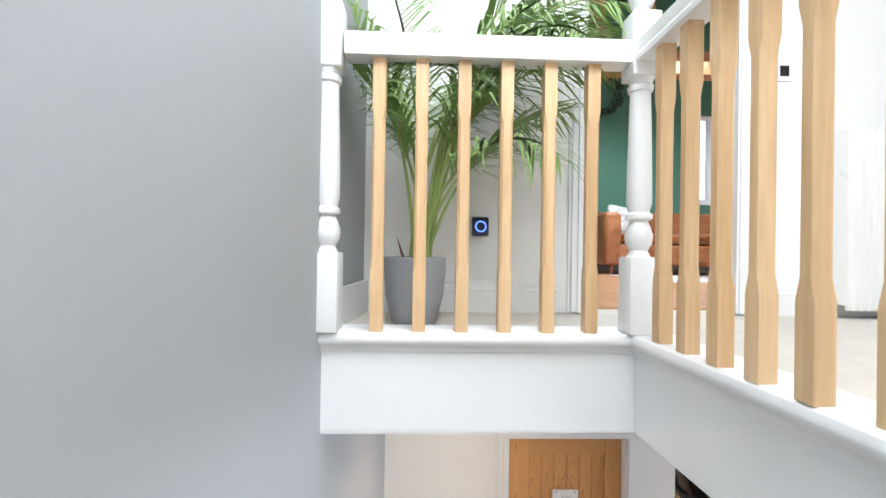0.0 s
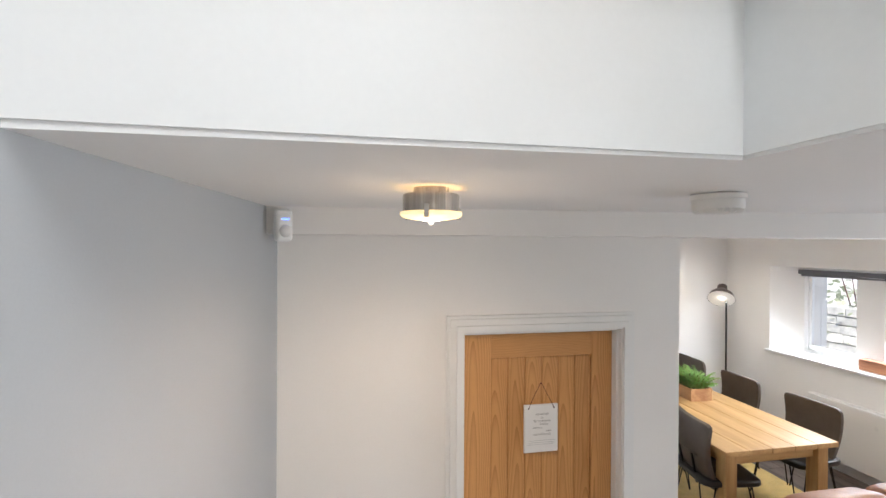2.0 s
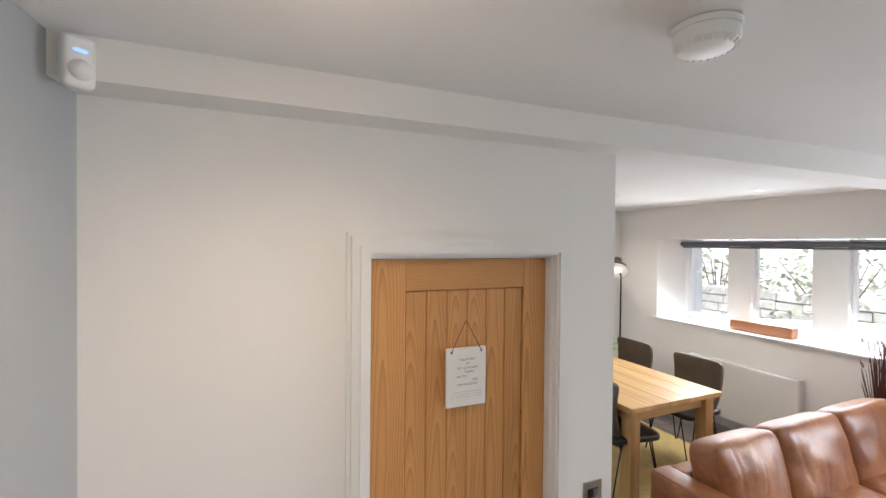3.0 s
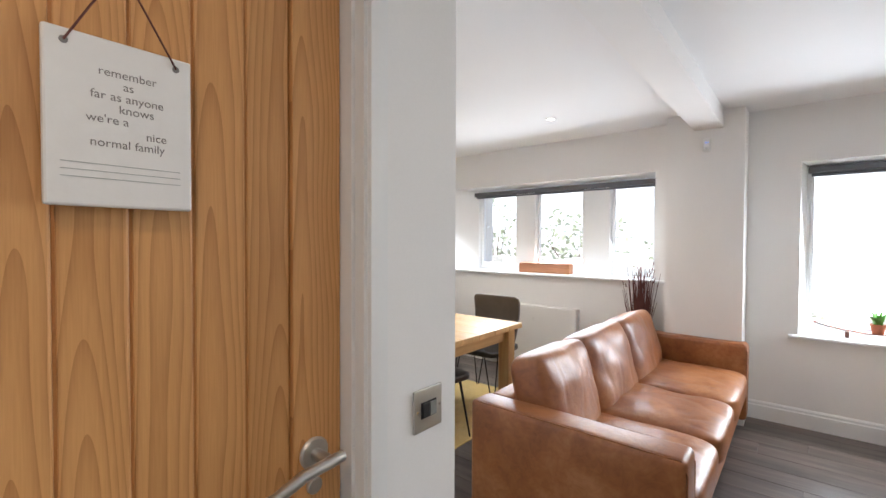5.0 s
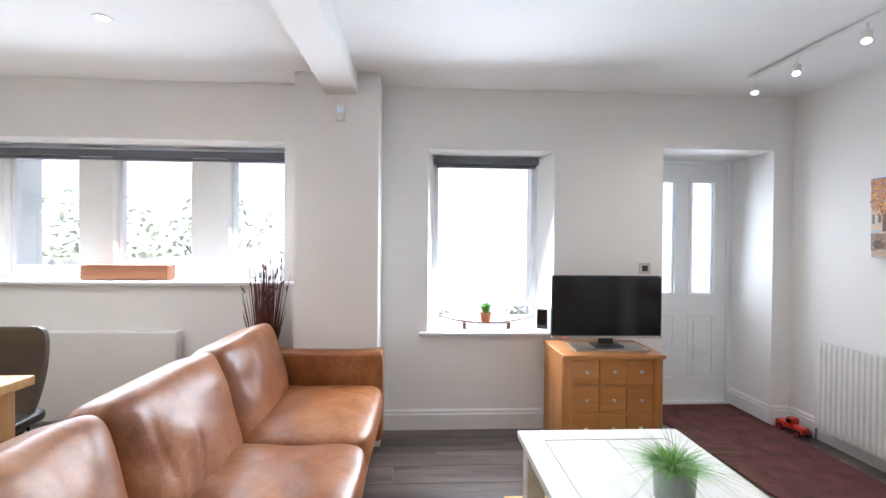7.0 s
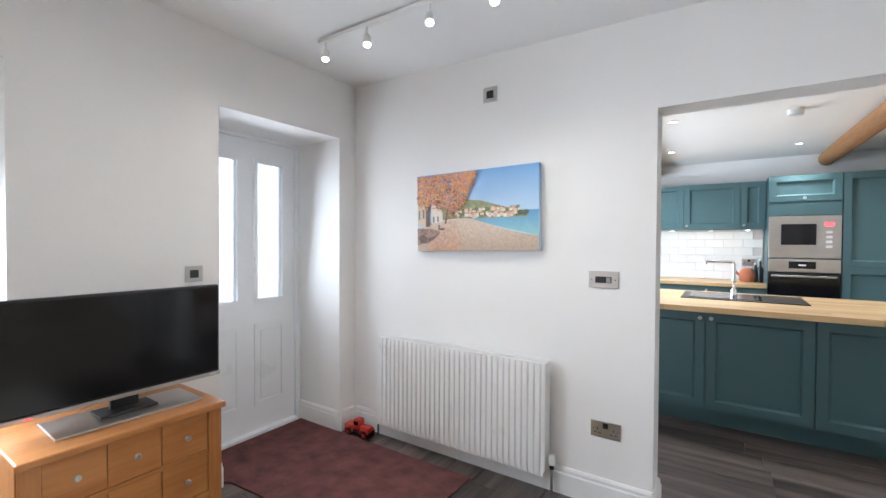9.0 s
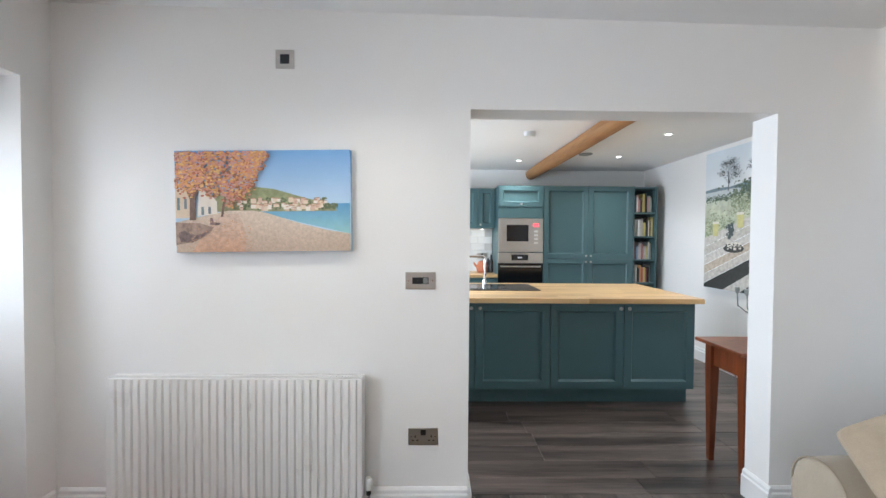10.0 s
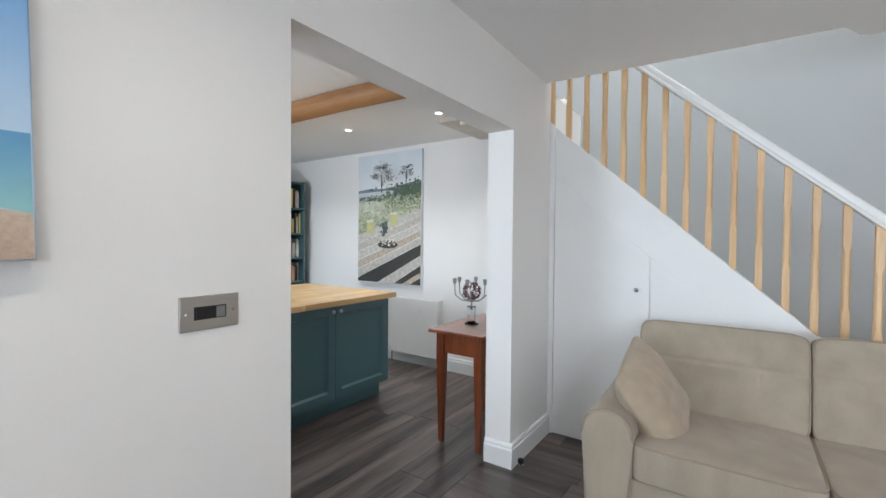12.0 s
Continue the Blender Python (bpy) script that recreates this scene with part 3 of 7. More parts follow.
# stairs: closed string, carpeted treads
bm = prism(bmesh.new(), [(2.603, 0.0), (0.10, 2.260), (0.10, 0.0)], "x", 2.135, PANEL)
panel = structure("stair_side_panel", bm, GLOSS, "white panelled side of the staircase", "panel")
RISE, GO = LAND / 14, LAND / 14 / 0.903
stairs = thing("staircase", 1.5, 2.6, 0, "straight staircase with cream carpet and white string", "staircase")
for k in range(14):
    y0 = 2.23 - k * GO
    bm = slab(-0.70, y0 - GO - 0.03 - 2.6, max(0, (k - 1) * RISE) if k < 11 else max(2.30, (k - 1) * RISE), 0.632, y0 + 0.012 - 2.6, (k + 1) * RISE - 0.006, 0.012)
    part("tread", bm, CARPET, stairs, "cream carpeted step")
bm = prism(bmesh.new(), [(0.003, 0.0), (-3.22, 2.910), (-3.22, 2.87), (-0.045, 0.0)], "x", 0.56, 0.6335)
part("string_capping", bm, GLOSS, stairs, "white string capping")
bm = prism(bmesh.new(), [(-0.13, 0.0), (-3.22, 2.79), (-3.22, 2.45), (-0.42, 0.0)], "x", -0.004, 0.024)
for v in bm.verts:
    v.co.x += 0.755 - 1.5 + (v.co.y + 3.3) * 0.09535
part("wall_string", bm, GLOSS, stairs, "white sloping wall string")
# cupboard door under the stairs, and the shallow panel beside it
bm = prism(bmesh.new(), [(0.232, 0.02), (0.232, 1.80), (0.838, 1.265), (0.838, 0.02)], "x", PANEL, PANEL + 0.012)
cup = thing("understairs_door", PANEL, 0.53, 0.0, "white flush cupboard door with a sloping top, closed", "cupboard door", kind="structure")
for v in bm.verts:
    v.co -= Vector((PANEL, 0.53, 0.0))
part("door_leaf", bm, GLOSS, cup)
bm = lathe(bmesh.new(), [(0.004, 0.0), (0.006, 0.012), (0.014, 0.018), (0.015, 0.026), (0.009, 0.032)], 16, m=pose(0.012, 0.235, 1.055, 0, 90, 0))
part("knob", bm, CHROME, cup, "small chrome knob", True)
bm = prism(bmesh.new(), [(0.848, 0.02), (0.848, 1.256), (2.24, 0.088), (2.24, 0.02)], "x", PANEL, PANEL + 0.007)
structure("trim_stair_panel", bm, GLOSS, "white sloping panel beside the cupboard door", "panel")
bm = bmesh.new()
prism(bm, [(0.19, 0.0), (0.19, 2.19), (0.224, 2.16), (0.224, 0.0)], "x", PANEL, PANEL + 0.016)
structure("trim_stair_edge", bm, GLOSS, "white upright trim at the stair panel", "trim")

# door lining and architrave round the oak door
def architrave(name, x0, x1, z0, z1, y, s, w=0.066):
    bm = bmesh.new()
    for ins, d0, d1 in ((0.0, 0.0, 0.012), (0.012, 0.012, 0.024), (0.036, 0.024, 0.034)):
        a0, a1, top = x0 - w + ins, x1 + w - ins, z1 + w - ins
        lo, hi = (y + s * d0, y + s * d1)
        e = 0.0 if ins < 0.03 else 0.008
        prism(bm, [(a0, z0), (x0 - e, z0), (x0 - e, z1 + e), (x1 + e, z1 + e), (x1 + e, z0), (a1, z0), (a1, top), (a0, top)], "y", lo, hi)
    return structure(name, bm, GLOSS, "white moulded door surround", "architrave")


architrave("trim_door_architrave", 1.838, 2.492, 0.0, 1.967, DOORW, -1)
bm = bmesh.new()
for a, b in ((1.83, 1.845), (2.485, 2.50)):
    box(bm, a, DOORW + 0.001, 0, b, DOORW + 0.128, 1.96)
box(bm, 1.83, DOORW + 0.001, 1.957, 2.50, DOORW + 0.128, 1.972)
structure("trim_door_lining", bm, GLOSS, "white door lining", "door lining")
architrave("trim_landing_architrave", 2.045, 2.70, LAND, 4.72, 3.04, -1, 0.07)
bm = bmesh.new()
box(bm, 2.03, 3.041, LAND, 2.046, 3.158, 4.72)
box(bm, 2.699, 3.041, LAND, 2.715, 3.158, 4.72)
structure("trim_landing_lining", bm, GLOSS, "white doorway lining", "door lining")

# ---- windows ----
def window_frame(name, y0, y1, z0, z1, x, mullions, label, f=0.055, g=0.03):
    ob = thing(name, x, (y0 + y1) / 2, z0, label, "window", kind="structure")
    cy = (y0 + y1) / 2
    bm = bmesh.new()
    box(bm, 0, y0 - cy, 0, 0.07, y1 - cy, f, 0.006)
    box(bm, 0, y0 - cy, z1 - z0 - f, 0.07, y1 - cy, z1 - z0, 0.006)
    box(bm, 0, y0 - cy, f, 0.07, y0 - cy + f, z1 - z0 - f, 0.006)
    box(bm, 0, y1 - cy - f, f, 0.07, y1 - cy, z1 - z0 - f, 0.006)
    part("window_frame", bm, PVC, ob)
    for a, b in mullions:
        part("mullion", slab(-0.05, a - cy, 0.0, 0.09, b - cy, z1 - z0, 0.01), GLOSS, ob, "broad white mullion")
    edges = [y0 + f] + [e for ab in sorted(mullions) for e in ab] + [y1 - f]
    for a, b in zip(edges[::2], edges[1::2]):
        bm = bmesh.new()
        for p in ((a, f, b, f + 2 * g), (a, z1 - z0 - f - g, b, z1 - z0 - f), (a, f + 2 * g, a + g, z1 - z0 - f - g), (b - g, f + 2 * g, b, z1 - z0 - f - g)):
            box(bm, 0.012, p[0] - cy, p[1], 0.058, p[2] - cy, p[3], 0.005)
        sash = part("sash", bm, PVC, ob)
        pane = part("pane", slab(0.03, a - cy + g - 0.005, f + 2 * g - 0.005, 0.036, b - cy - g + 0.005, z1 - z0 - f - g + 0.005), PANE, ob, "clear glass pane")
        pane.visible_shadow = False
        if len(mullions):
            part("catch", slab(-0.004, (a + b) / 2 - cy - 0.03, 0.062, 0.012, (a + b) / 2 - cy + 0.03, 0.074, 0.003), PVC, sash)
    return ob


window_frame("window_1", 4.01, 6.21, 1.06, 2.07, 6.62, ((4.50, 4.79), (5.36, 5.62)), "white three-light mullioned window with deep sill")
window_frame("window_2", 2.085, 2.942, 0.71, 2.045, 6.62, (), "tall white single-pane window with deep sill", 0.026, 0.026)


bm = slab(EAST - 0.03, 4.012, 1.055, EAST + 0.29, 6.376, 1.078, 0.006)
box(bm, EAST - 0.034, 3.872, 1.050, EAST - 0.001, 6.42, 1.078, 0.008)
structure("window_sill_1", bm, GLOSS, "white painted window board", "window sill")
bm = slab(EAST - 0.03, 2.042, 0.70, EAST + 0.29, 2.972, 0.716, 0.005)
box(bm, EAST - 0.04, 1.985, 0.690, EAST - 0.001, 3.035, 0.716, 0.008)
structure("window_sill_2", bm, GLOSS, "white painted window board", "window sill")


def roller_blind(x, y0, y1, z, drop):
    ob = thing("roller_blind", x, (y0 + y1) / 2, z, "charcoal roller blind, rolled up", "blind", group="window blinds")
    h = (y1 - y0) / 2
    part("cassette", slab(-0.03, -h, -0.05, 0.03, h, 0.0, 0.008), SLATE, ob, "charcoal blind cassette")
    part("fabric", slab(0.0, -h + 0.02, -drop, 0.006, h - 0.02, -0.045), SLATE, ob)
    part("bottom_bar", slab(-0.008, -h + 0.02, -drop - 0.018, 0.014, h - 0.02, -drop, 0.004), SLATE, ob)
    return ob


roller_blind(6.57, 4.02, 6.215, 2.05, 0.055)
roller_blind(6.57, 2.10, 2.93, 2.04, 0.06)

# front door: white, two obscured lights, two lower panels
fd = thing("door_front", 6.78, 0.775, 0.0, "white panelled front door with two frosted lights, closed", "door", kind="structure")
bm = bmesh.new()
wall(bm, "x", 0.0, 0.045, -0.39, 0.41, 0.03, 2.06, ((-0.28, -0.075, 0.955, 1.91), (0.07, 0.275, 0.955, 1.91)))
leaf = part("door_leaf", bm, PVC, fd)
for c in (-0.1775, 0.1725):
    bm = wall(bmesh.new(), "x", -0.014, 0.0, c - 0.125, c + 0.125, 0.93, 1.935, ((c - 0.10, c + 0.10, 0.957, 1.908),))
    part("glazing_bead", bm, PVC, leaf)
    g = part("pane", slab(0.015, c - 0.103, 0.955, 0.025, c + 0.103, 1.91), FROST, leaf, "frosted glass light")
    g.visible_shadow = False
    for z0, z1 in ((0.20, 0.78),):
        bm = wall(bmesh.new(), "x", -0.008, 0.0, c - 0.12, c + 0.12, z0, z1, ((c - 0.095, c + 0.095, z0 + 0.03, z1 - 0.03),))
        part("panel_moulding", bm, PVC, leaf)
        part("raised_panel", slab(-0.007, c - 0.075, z0 + 0.05, 0.0, c + 0.075, z1 - 0.05, 0.004), PVC, leaf)
bm = bmesh.new()
box(bm, -0.02, 0.412, 0, 0.06, 0.437, 2.08, 0.004)
box(bm, -0.02, -0.43, 0, 0.06, -0.392, 2.08, 0.004)
box(bm, -0.02, -0.43, 2.063, 0.06, 0.437, 2.092, 0.004)
part("door_frame", bm, PVC, fd)
part("threshold", slab(-0.05, -0.39, 0.0, 0.06, 0.41, 0.03, 0.005), PVC, fd, "white threshold strip")

# ---- oak door with its hanging sign ----
def oak_door():
    ob = thing("oak_door", 2.165, DOORW + 0.03, 0.005, "ledged oak cottage door with vertical boards, closed", "door", kind="structure")
    w, h = 0.318, 1.95
    for a, b in ((-w, -w + 0.113), (w - 0.092, w)):
        part("stile", slab((a - b) / 2, 0, 0, (b - a) / 2, 0.04, h, 0.002), OAK, ob, "", False, Matrix.Translation(((a + b) / 2, 0, 0)))
    part("top_rail", slab(-w + 0.113, 0, 1.85, w - 0.092, 0.04, h, 0.002), OAKRAIL, ob)
    part("bottom_rail", slab(-w + 0.113, 0, 0, w - 0.092, 0.04, 0.18, 0.002), OAKRAIL, ob)
    part("groove_backing", slab(-w + 0.114, 0.0105, 0.181, w - 0.093, 0.030, 1.849), OAKEDGE, ob, "dark oak grooves between the boards")
    bw = (2 * w - 0.205) / 6
    for i in range(6):
        x = -w + 0.113 + (i + 0.5) * bw
        part("board", slab(-bw / 2 + 0.0016, 0.007, 0.18, bw / 2 - 0.0016, 0.015, 1.848, 0.0035), OAK, ob, "", False, Matrix.Translation((x, 0, 0)))
    hx, hz = 0.262, 1.075
    bm = lathe(bmesh.new(), [(0.026, 0), (0.027, 0.004), (0.024, 0.008), (0.010, 0.009), (0.010, 0.045)], 24, m=pose(hx, 0, hz, 90, 0, 0))
    rose = part("handle", bm, STEEL, ob, "brushed steel lever handle", True)
    part("lever", tube(bmesh.new(), [(hx + 0.025, -0.047, hz), (hx, -0.05, hz), (hx - 0.05, -0.052, hz - 0.002), (hx - 0.095, -0.05, hz - 0.018), (hx - 0.12, -0.046, hz - 0.022)], 0.0095, 12), STEEL, rose, "", True)
    part("keyhole_escutcheon", lathe(bmesh.new(), [(0.014, 0), (0.014, 0.006), (0.012, 0.008)], 20, m=pose(hx, 0, hz - 0.055, 90, 0, 0)), STEEL, ob, "", True)
    return ob


OAKRAIL = cathedral("oak_rail", (0.38, 0.160, 0.044), (0.66, 0.350, 0.130), axis=0, across=2, depth=0.03, taper=0.05)
oak_door()

# ---- balustrade pieces ----
def spindle(h, w=0.039, low=0.17, high=0.16):
    """A stop-chamfered square spindle."""
    bm = bmesh.new()
    rings = []
    for z, c, k in ((0, 0.0012, 1), (low, 0.0012, 1), (low + 0.04, 0.008, 0.95), (h - high - 0.04, 0.008, 0.95), (h - high, 0.0012, 1), (h, 0.0012, 1)):
        a = w / 2 * k
        pts = [(a - c, -a), (a, -a + c), (a, a - c), (a - c, a), (-a + c, a), (-a, a - c), (-a, -a + c), (-a + c, -a)]
        rings.append([bm.verts.new((x, y, z)) for x, y in pts])
    for a, b in zip(rings, rings[1:]):
        for j in range(8):
            bm.faces.new((a[j], a[(j + 1) % 8], b[(j + 1) % 8], b[j]))
    bm.faces.new(rings[0][::-1])
    bm.faces.new(rings[-1])
    return bm


def newel(h):
    """Square foot and head, turned shaft, acorn finial."""
    bm = slab(-0.043, -0.043, 0, 0.043, 0.043, 0.235, 0.005)
    lathe(bm, [(0.036, 0.233), (0.030, 0.245), (0.026, 0.255), (0.038, 0.275), (0.041, 0.30), (0.034, 0.325), (0.026, 0.345), (0.039, 0.352), (0.039, 0.365), (0.030, 0.372), (0.037, 0.40), (0.036, 0.50), (0.030, h - 0.26), (0.036, h - 0.255), (0.038, h - 0.24), (0.032, h - 0.235), (0.037, h - 0.222), (0.036, h - 0.215)], 28)
    box(bm, -0.043, -0.043, h - 0.216, 0.043, 0.043, h - 0.02, 0.005)
    lathe(bm, [(0.030, h - 0.021), (0.024, h - 0.01), (0.020, h), (0.034, h + 0.012), (0.040, h + 0.032), (0.037, h + 0.055), (0.024, h + 0.072), (0.010, h + 0.082)], 28)
    return bm


def handrail_profile():
    return [(-0.036, 0), (0.036, 0), (0.038, 0.014), (0.031, 0.026), (0.034, 0.046), (0.032, 0.064), (0.018, 0.076), (-0.018, 0.076), (-0.032, 0.064), (-0.034, 0.046), (-0.031, 0.026), (-0.038, 0.014)]


rail = thing("landing_balustrade", 2.03, 2.53, LAND + 0.006, "white landing balustrade with pale oak spindles", "balustrade")
sp = mesh_of("spindle", spindle(0.835), PALEOAK)
for x in (1.227, 1.356, 1.485, 1.615, 1.748, 1.881):
    ob = new("spindle", sp)
    ob.parent = rail
    ob.matrix_basis = Matrix.Translation((x - 2.03, 0.005, 0))
for i in range(16):
    ob = new("spindle", sp)
    ob.parent = rail
    ob.matrix_basis = Matrix.Translation((0.002 + (0.0 if i < 5 else 0.02), -0.138 - 0.117 * i, 0))
part("newel_post", newel(1.0), GLOSS, rail, "white turned newel with acorn finial", True)
part("newel_post", newel(1.0), GLOSS, rail, "white turned newel with acorn finial", True, Matrix.Translation((-0.955, 0.0, 0)))
part("handrail", prism(bmesh.new(), [(y, z + 0.822) for y, z in handrail_profile()], "x", -0.905, -0.04), GLOSS, rail, "", True)
part("handrail", prism(bmesh.new(), [(x, z + 0.822) for x, z in handrail_profile()], "y", -2.2, -0.04), GLOSS, rail, "", True)

# spindles and rail down the stairs
sb = thing("stair_balustrade", 2.145, 2.62, 0.0, "white stair handrail with pale oak spindles", "balustrade")
sp2 = mesh_of("spindle", spindle(0.80, 0.034, 0.24, 0.20), PALEOAK)
for i in range(24):
    y = 2.468 - 0.1205 * i
    if y < -0.4:
        break
    ob = new("spindle", sp2)
    ob.parent = sb
    ob.matrix_basis = Matrix.Translation((-0.012, y - 2.62, 0.903 * (2.575 - y) + 0.005))
bm = prism(bmesh.new(), [(x - 0.012, z) for x, z in handrail_profile()], "y", -3.05, 0.0)
for v in bm.verts:
    v.co.z += 0.903 * (2.575 - 2.62 - v.co.y) + 0.80
part("handrail", bm, GLOSS, sb, "", True)
part("newel_post", newel(1.02), GLOSS, sb, "white turned newel", True, Matrix.Translation((-0.012, 0.03, 0)))

# ---- soft furniture helpers ----
def cushion(sx, sy, sz, n=12, crown=0.25, seed=0.0, wrinkle=0.006, power=7.0, crease=0.0, seams=()):
    """A stuffed cushion: a rounded box, crowned, with soft folds and creases; seams are stitched lines (axis, place)."""
    bm = bmesh.new()
    bmesh.ops.create_cube(bm, size=2.0)
    bmesh.ops.subdivide_edges(bm, edges=bm.edges[:], cuts=n, use_grid_fill=True)
    off = Vector((seed * 3.7, seed * 1.9, seed * 5.3))
    for v in bm.verts:
        p = v.co.copy()
        d = (abs(p.x) ** power + abs(p.y) ** power + abs(p.z) ** power) ** (1 / power)
        q = p / d * max(abs(p.x), abs(p.y), abs(p.z))
        t = max(0.0, (1 - q.x ** 4) * (1 - q.y ** 4))
        z = q.z * (1 - crown + crown * t)
        c = Vector((q.x * sx / 2, q.y * sy / 2, z * sz / 2))
        w = noise.noise(c * 5 + off) + 0.18 * noise.noise(c * 13 + off)
        fold = 1 - abs(noise.noise(Vector((c.x * 5.5, c.y * 2.2, c.z * 3)) + off * 2)) * 5.0
        fold = max(0.0, fold) ** 2
        for ax, at in seams:
            c.z -= 0.006 * math.exp(-((c[ax] - at) / 0.010) ** 2) * (1 if q.z > 0 else 0)
        v.co = c + Vector((0, 0, (wrinkle * w - crease * fold) * (1 if q.z > 0 else 0.3))) * min(1.0, 0.3 + t)
    return bm


def soft_box(x0, y0, z0, x1, y1, z1, r=0.03, seed=1, amp=0.004):
    bm = slab(x0, y0, z0, x1, y1, z1, r, 4)
    bmesh.ops.triangulate(bm, faces=[f for f in bm.faces if len(f.verts) > 4])
    bmesh.ops.subdivide_edges(bm, edges=[e for e in bm.edges if e.calc_length() > 0.15], cuts=6, use_grid_fill=True)
    for v in bm.verts:
        w = noise.noise_vector(v.co * 4 + Vector((seed, seed * 2.3, 0)))
        v.co += amp * w
    return bm


# ---- tan leather sofa ----
def leather_sofa():
    x0, x1, y0, y1 = 3.72, 6.135, 3.27, 4.24
    cx, cy = (x0 + x1) / 2, (y0 + y1) / 2
    ob = thing("leather_sofa", cx, cy, 0, "three-seat tan leather sofa, creased and shiny with wear", "sofa")
    hx, hy = (x1 - x0) / 2, (y1 - y0) / 2
    for s in (-1, 1):
        a, b = (-hx, -hx + 0.165) if s < 0 else (hx - 0.165, hx)
        arm = part("arm", soft_box(a, -hy, 0.07, b, hy - 0.02, 0.655, 0.028, 3 + s), LEATHER, ob, "", True)
        for e in (a + 0.012, b - 0.012):
            part("seam", tube(bmesh.new(), [(e, -hy + 0.004, 0.10), (e, -hy + 0.002, 0.60), (e, -hy + 0.02, 0.648), (e, hy - 0.06, 0.651)], 0.0035, 6), LEATHER, arm, "stitched leather seam", True)
    part("back", soft_box(-hx + 0.16, hy - 0.14, 0.07, hx - 0.16, hy, 0.635, 0.04, 9), LEATHER, ob, "", True)
    part("base", soft_box(-hx + 0.165, -hy + 0.04, 0.07, hx - 0.165, hy - 0.15, 0.29, 0.03, 5), LEATHER, ob, "", True)
    seats = (3.885, 4.51, 5.16, 5.97)
    for i, (a, b) in enumerate(zip(seats, seats[1:])):
        part("seat_cushion", cushion(b - a + 0.006, 0.80, 0.215, crown=0.20, seed=i + 1.3, wrinkle=0.016, n=44, crease=0.005, power=7), LEATHER, ob, "creased leather seat cushion", True, Matrix.Translation(((a + b) / 2 - cx, -hy + 0.385, 0.372)))
    backs = (3.885, 4.515, 5.20, 5.945)
    for i, (a, b) in enumerate(zip(backs, backs[1:])):
        part("back_cushion", cushion(b - a + 0.004, 0.50, 0.27, crown=0.34, seed=i + 6.1, wrinkle=0.018, n=50, crease=0.0035, power=8), LEATHER, ob, "plump creased leather back cushion", True, pose((a + b) / 2 - cx, hy - 0.266, 0.614, 74, (1.5, -1.0, 0.5)[i], (2.0, -1.5, 1.0)[i]))
    for sx in (-1, 1):
        for sy in (-1, 1):
            part("foot", slab(sx * (hx - 0.13) - 0.03, sy * (hy - 0.12) - 0.03, 0, sx * (hx - 0.13) + 0.03, sy * (hy - 0.12) + 0.03, 0.075, 0.004), BLACK, ob)
    return ob


leather_sofa()

# ---- dining table ----
def dining_table():
    x0, x1, y0, y1, h = 4.165, 5.215, 4.765, 6.86, 0.75
    ob = thing("dining_table", (x0 + x1) / 2, (y0 + y1) / 2, 0, "chunky waxed pine dining table with plank top", "table")
    hx, hy = (x1 - x0) / 2, (y1 - y0) / 2
    n = 5
    for i in range(n):
        a = -hx + 2 * hx * i / n
        part("top_plank", slab(a + 0.0015, -hy, h - 0.042, a + 2 * hx / n - 0.0015, hy, h, 0.004), PINE, ob)
    for sx in (-1, 1):
        part("side_rail", slab(sx * (hx - 0.10) - 0.014, -hy + 0.14, h - 0.145, sx * (hx - 0.10) + 0.014, hy - 0.14, h - 0.043, 0.003), PINE, ob)
        part("end_rail", slab(-hx + 0.12, sx * (hy - 0.10) - 0.014, h - 0.145, hx - 0.12, sx * (hy - 0.10) + 0.014, h - 0.043, 0.003), wood_px, ob)
        for sy in (-1, 1):
            c = (sx * (hx - 0.095), sy * (hy - 0.095))
            part("leg", slab(c[0] - 0.05, c[1] - 0.05, 0, c[0] + 0.05, c[1] + 0.05, h - 0.043, 0.006), PINEZ, ob)
    return ob


wood_px = wood("waxed_pine_across", (0.42, 0.235, 0.085), (0.63, 0.41, 0.18), 0.4, 4, 0)
dining_table()

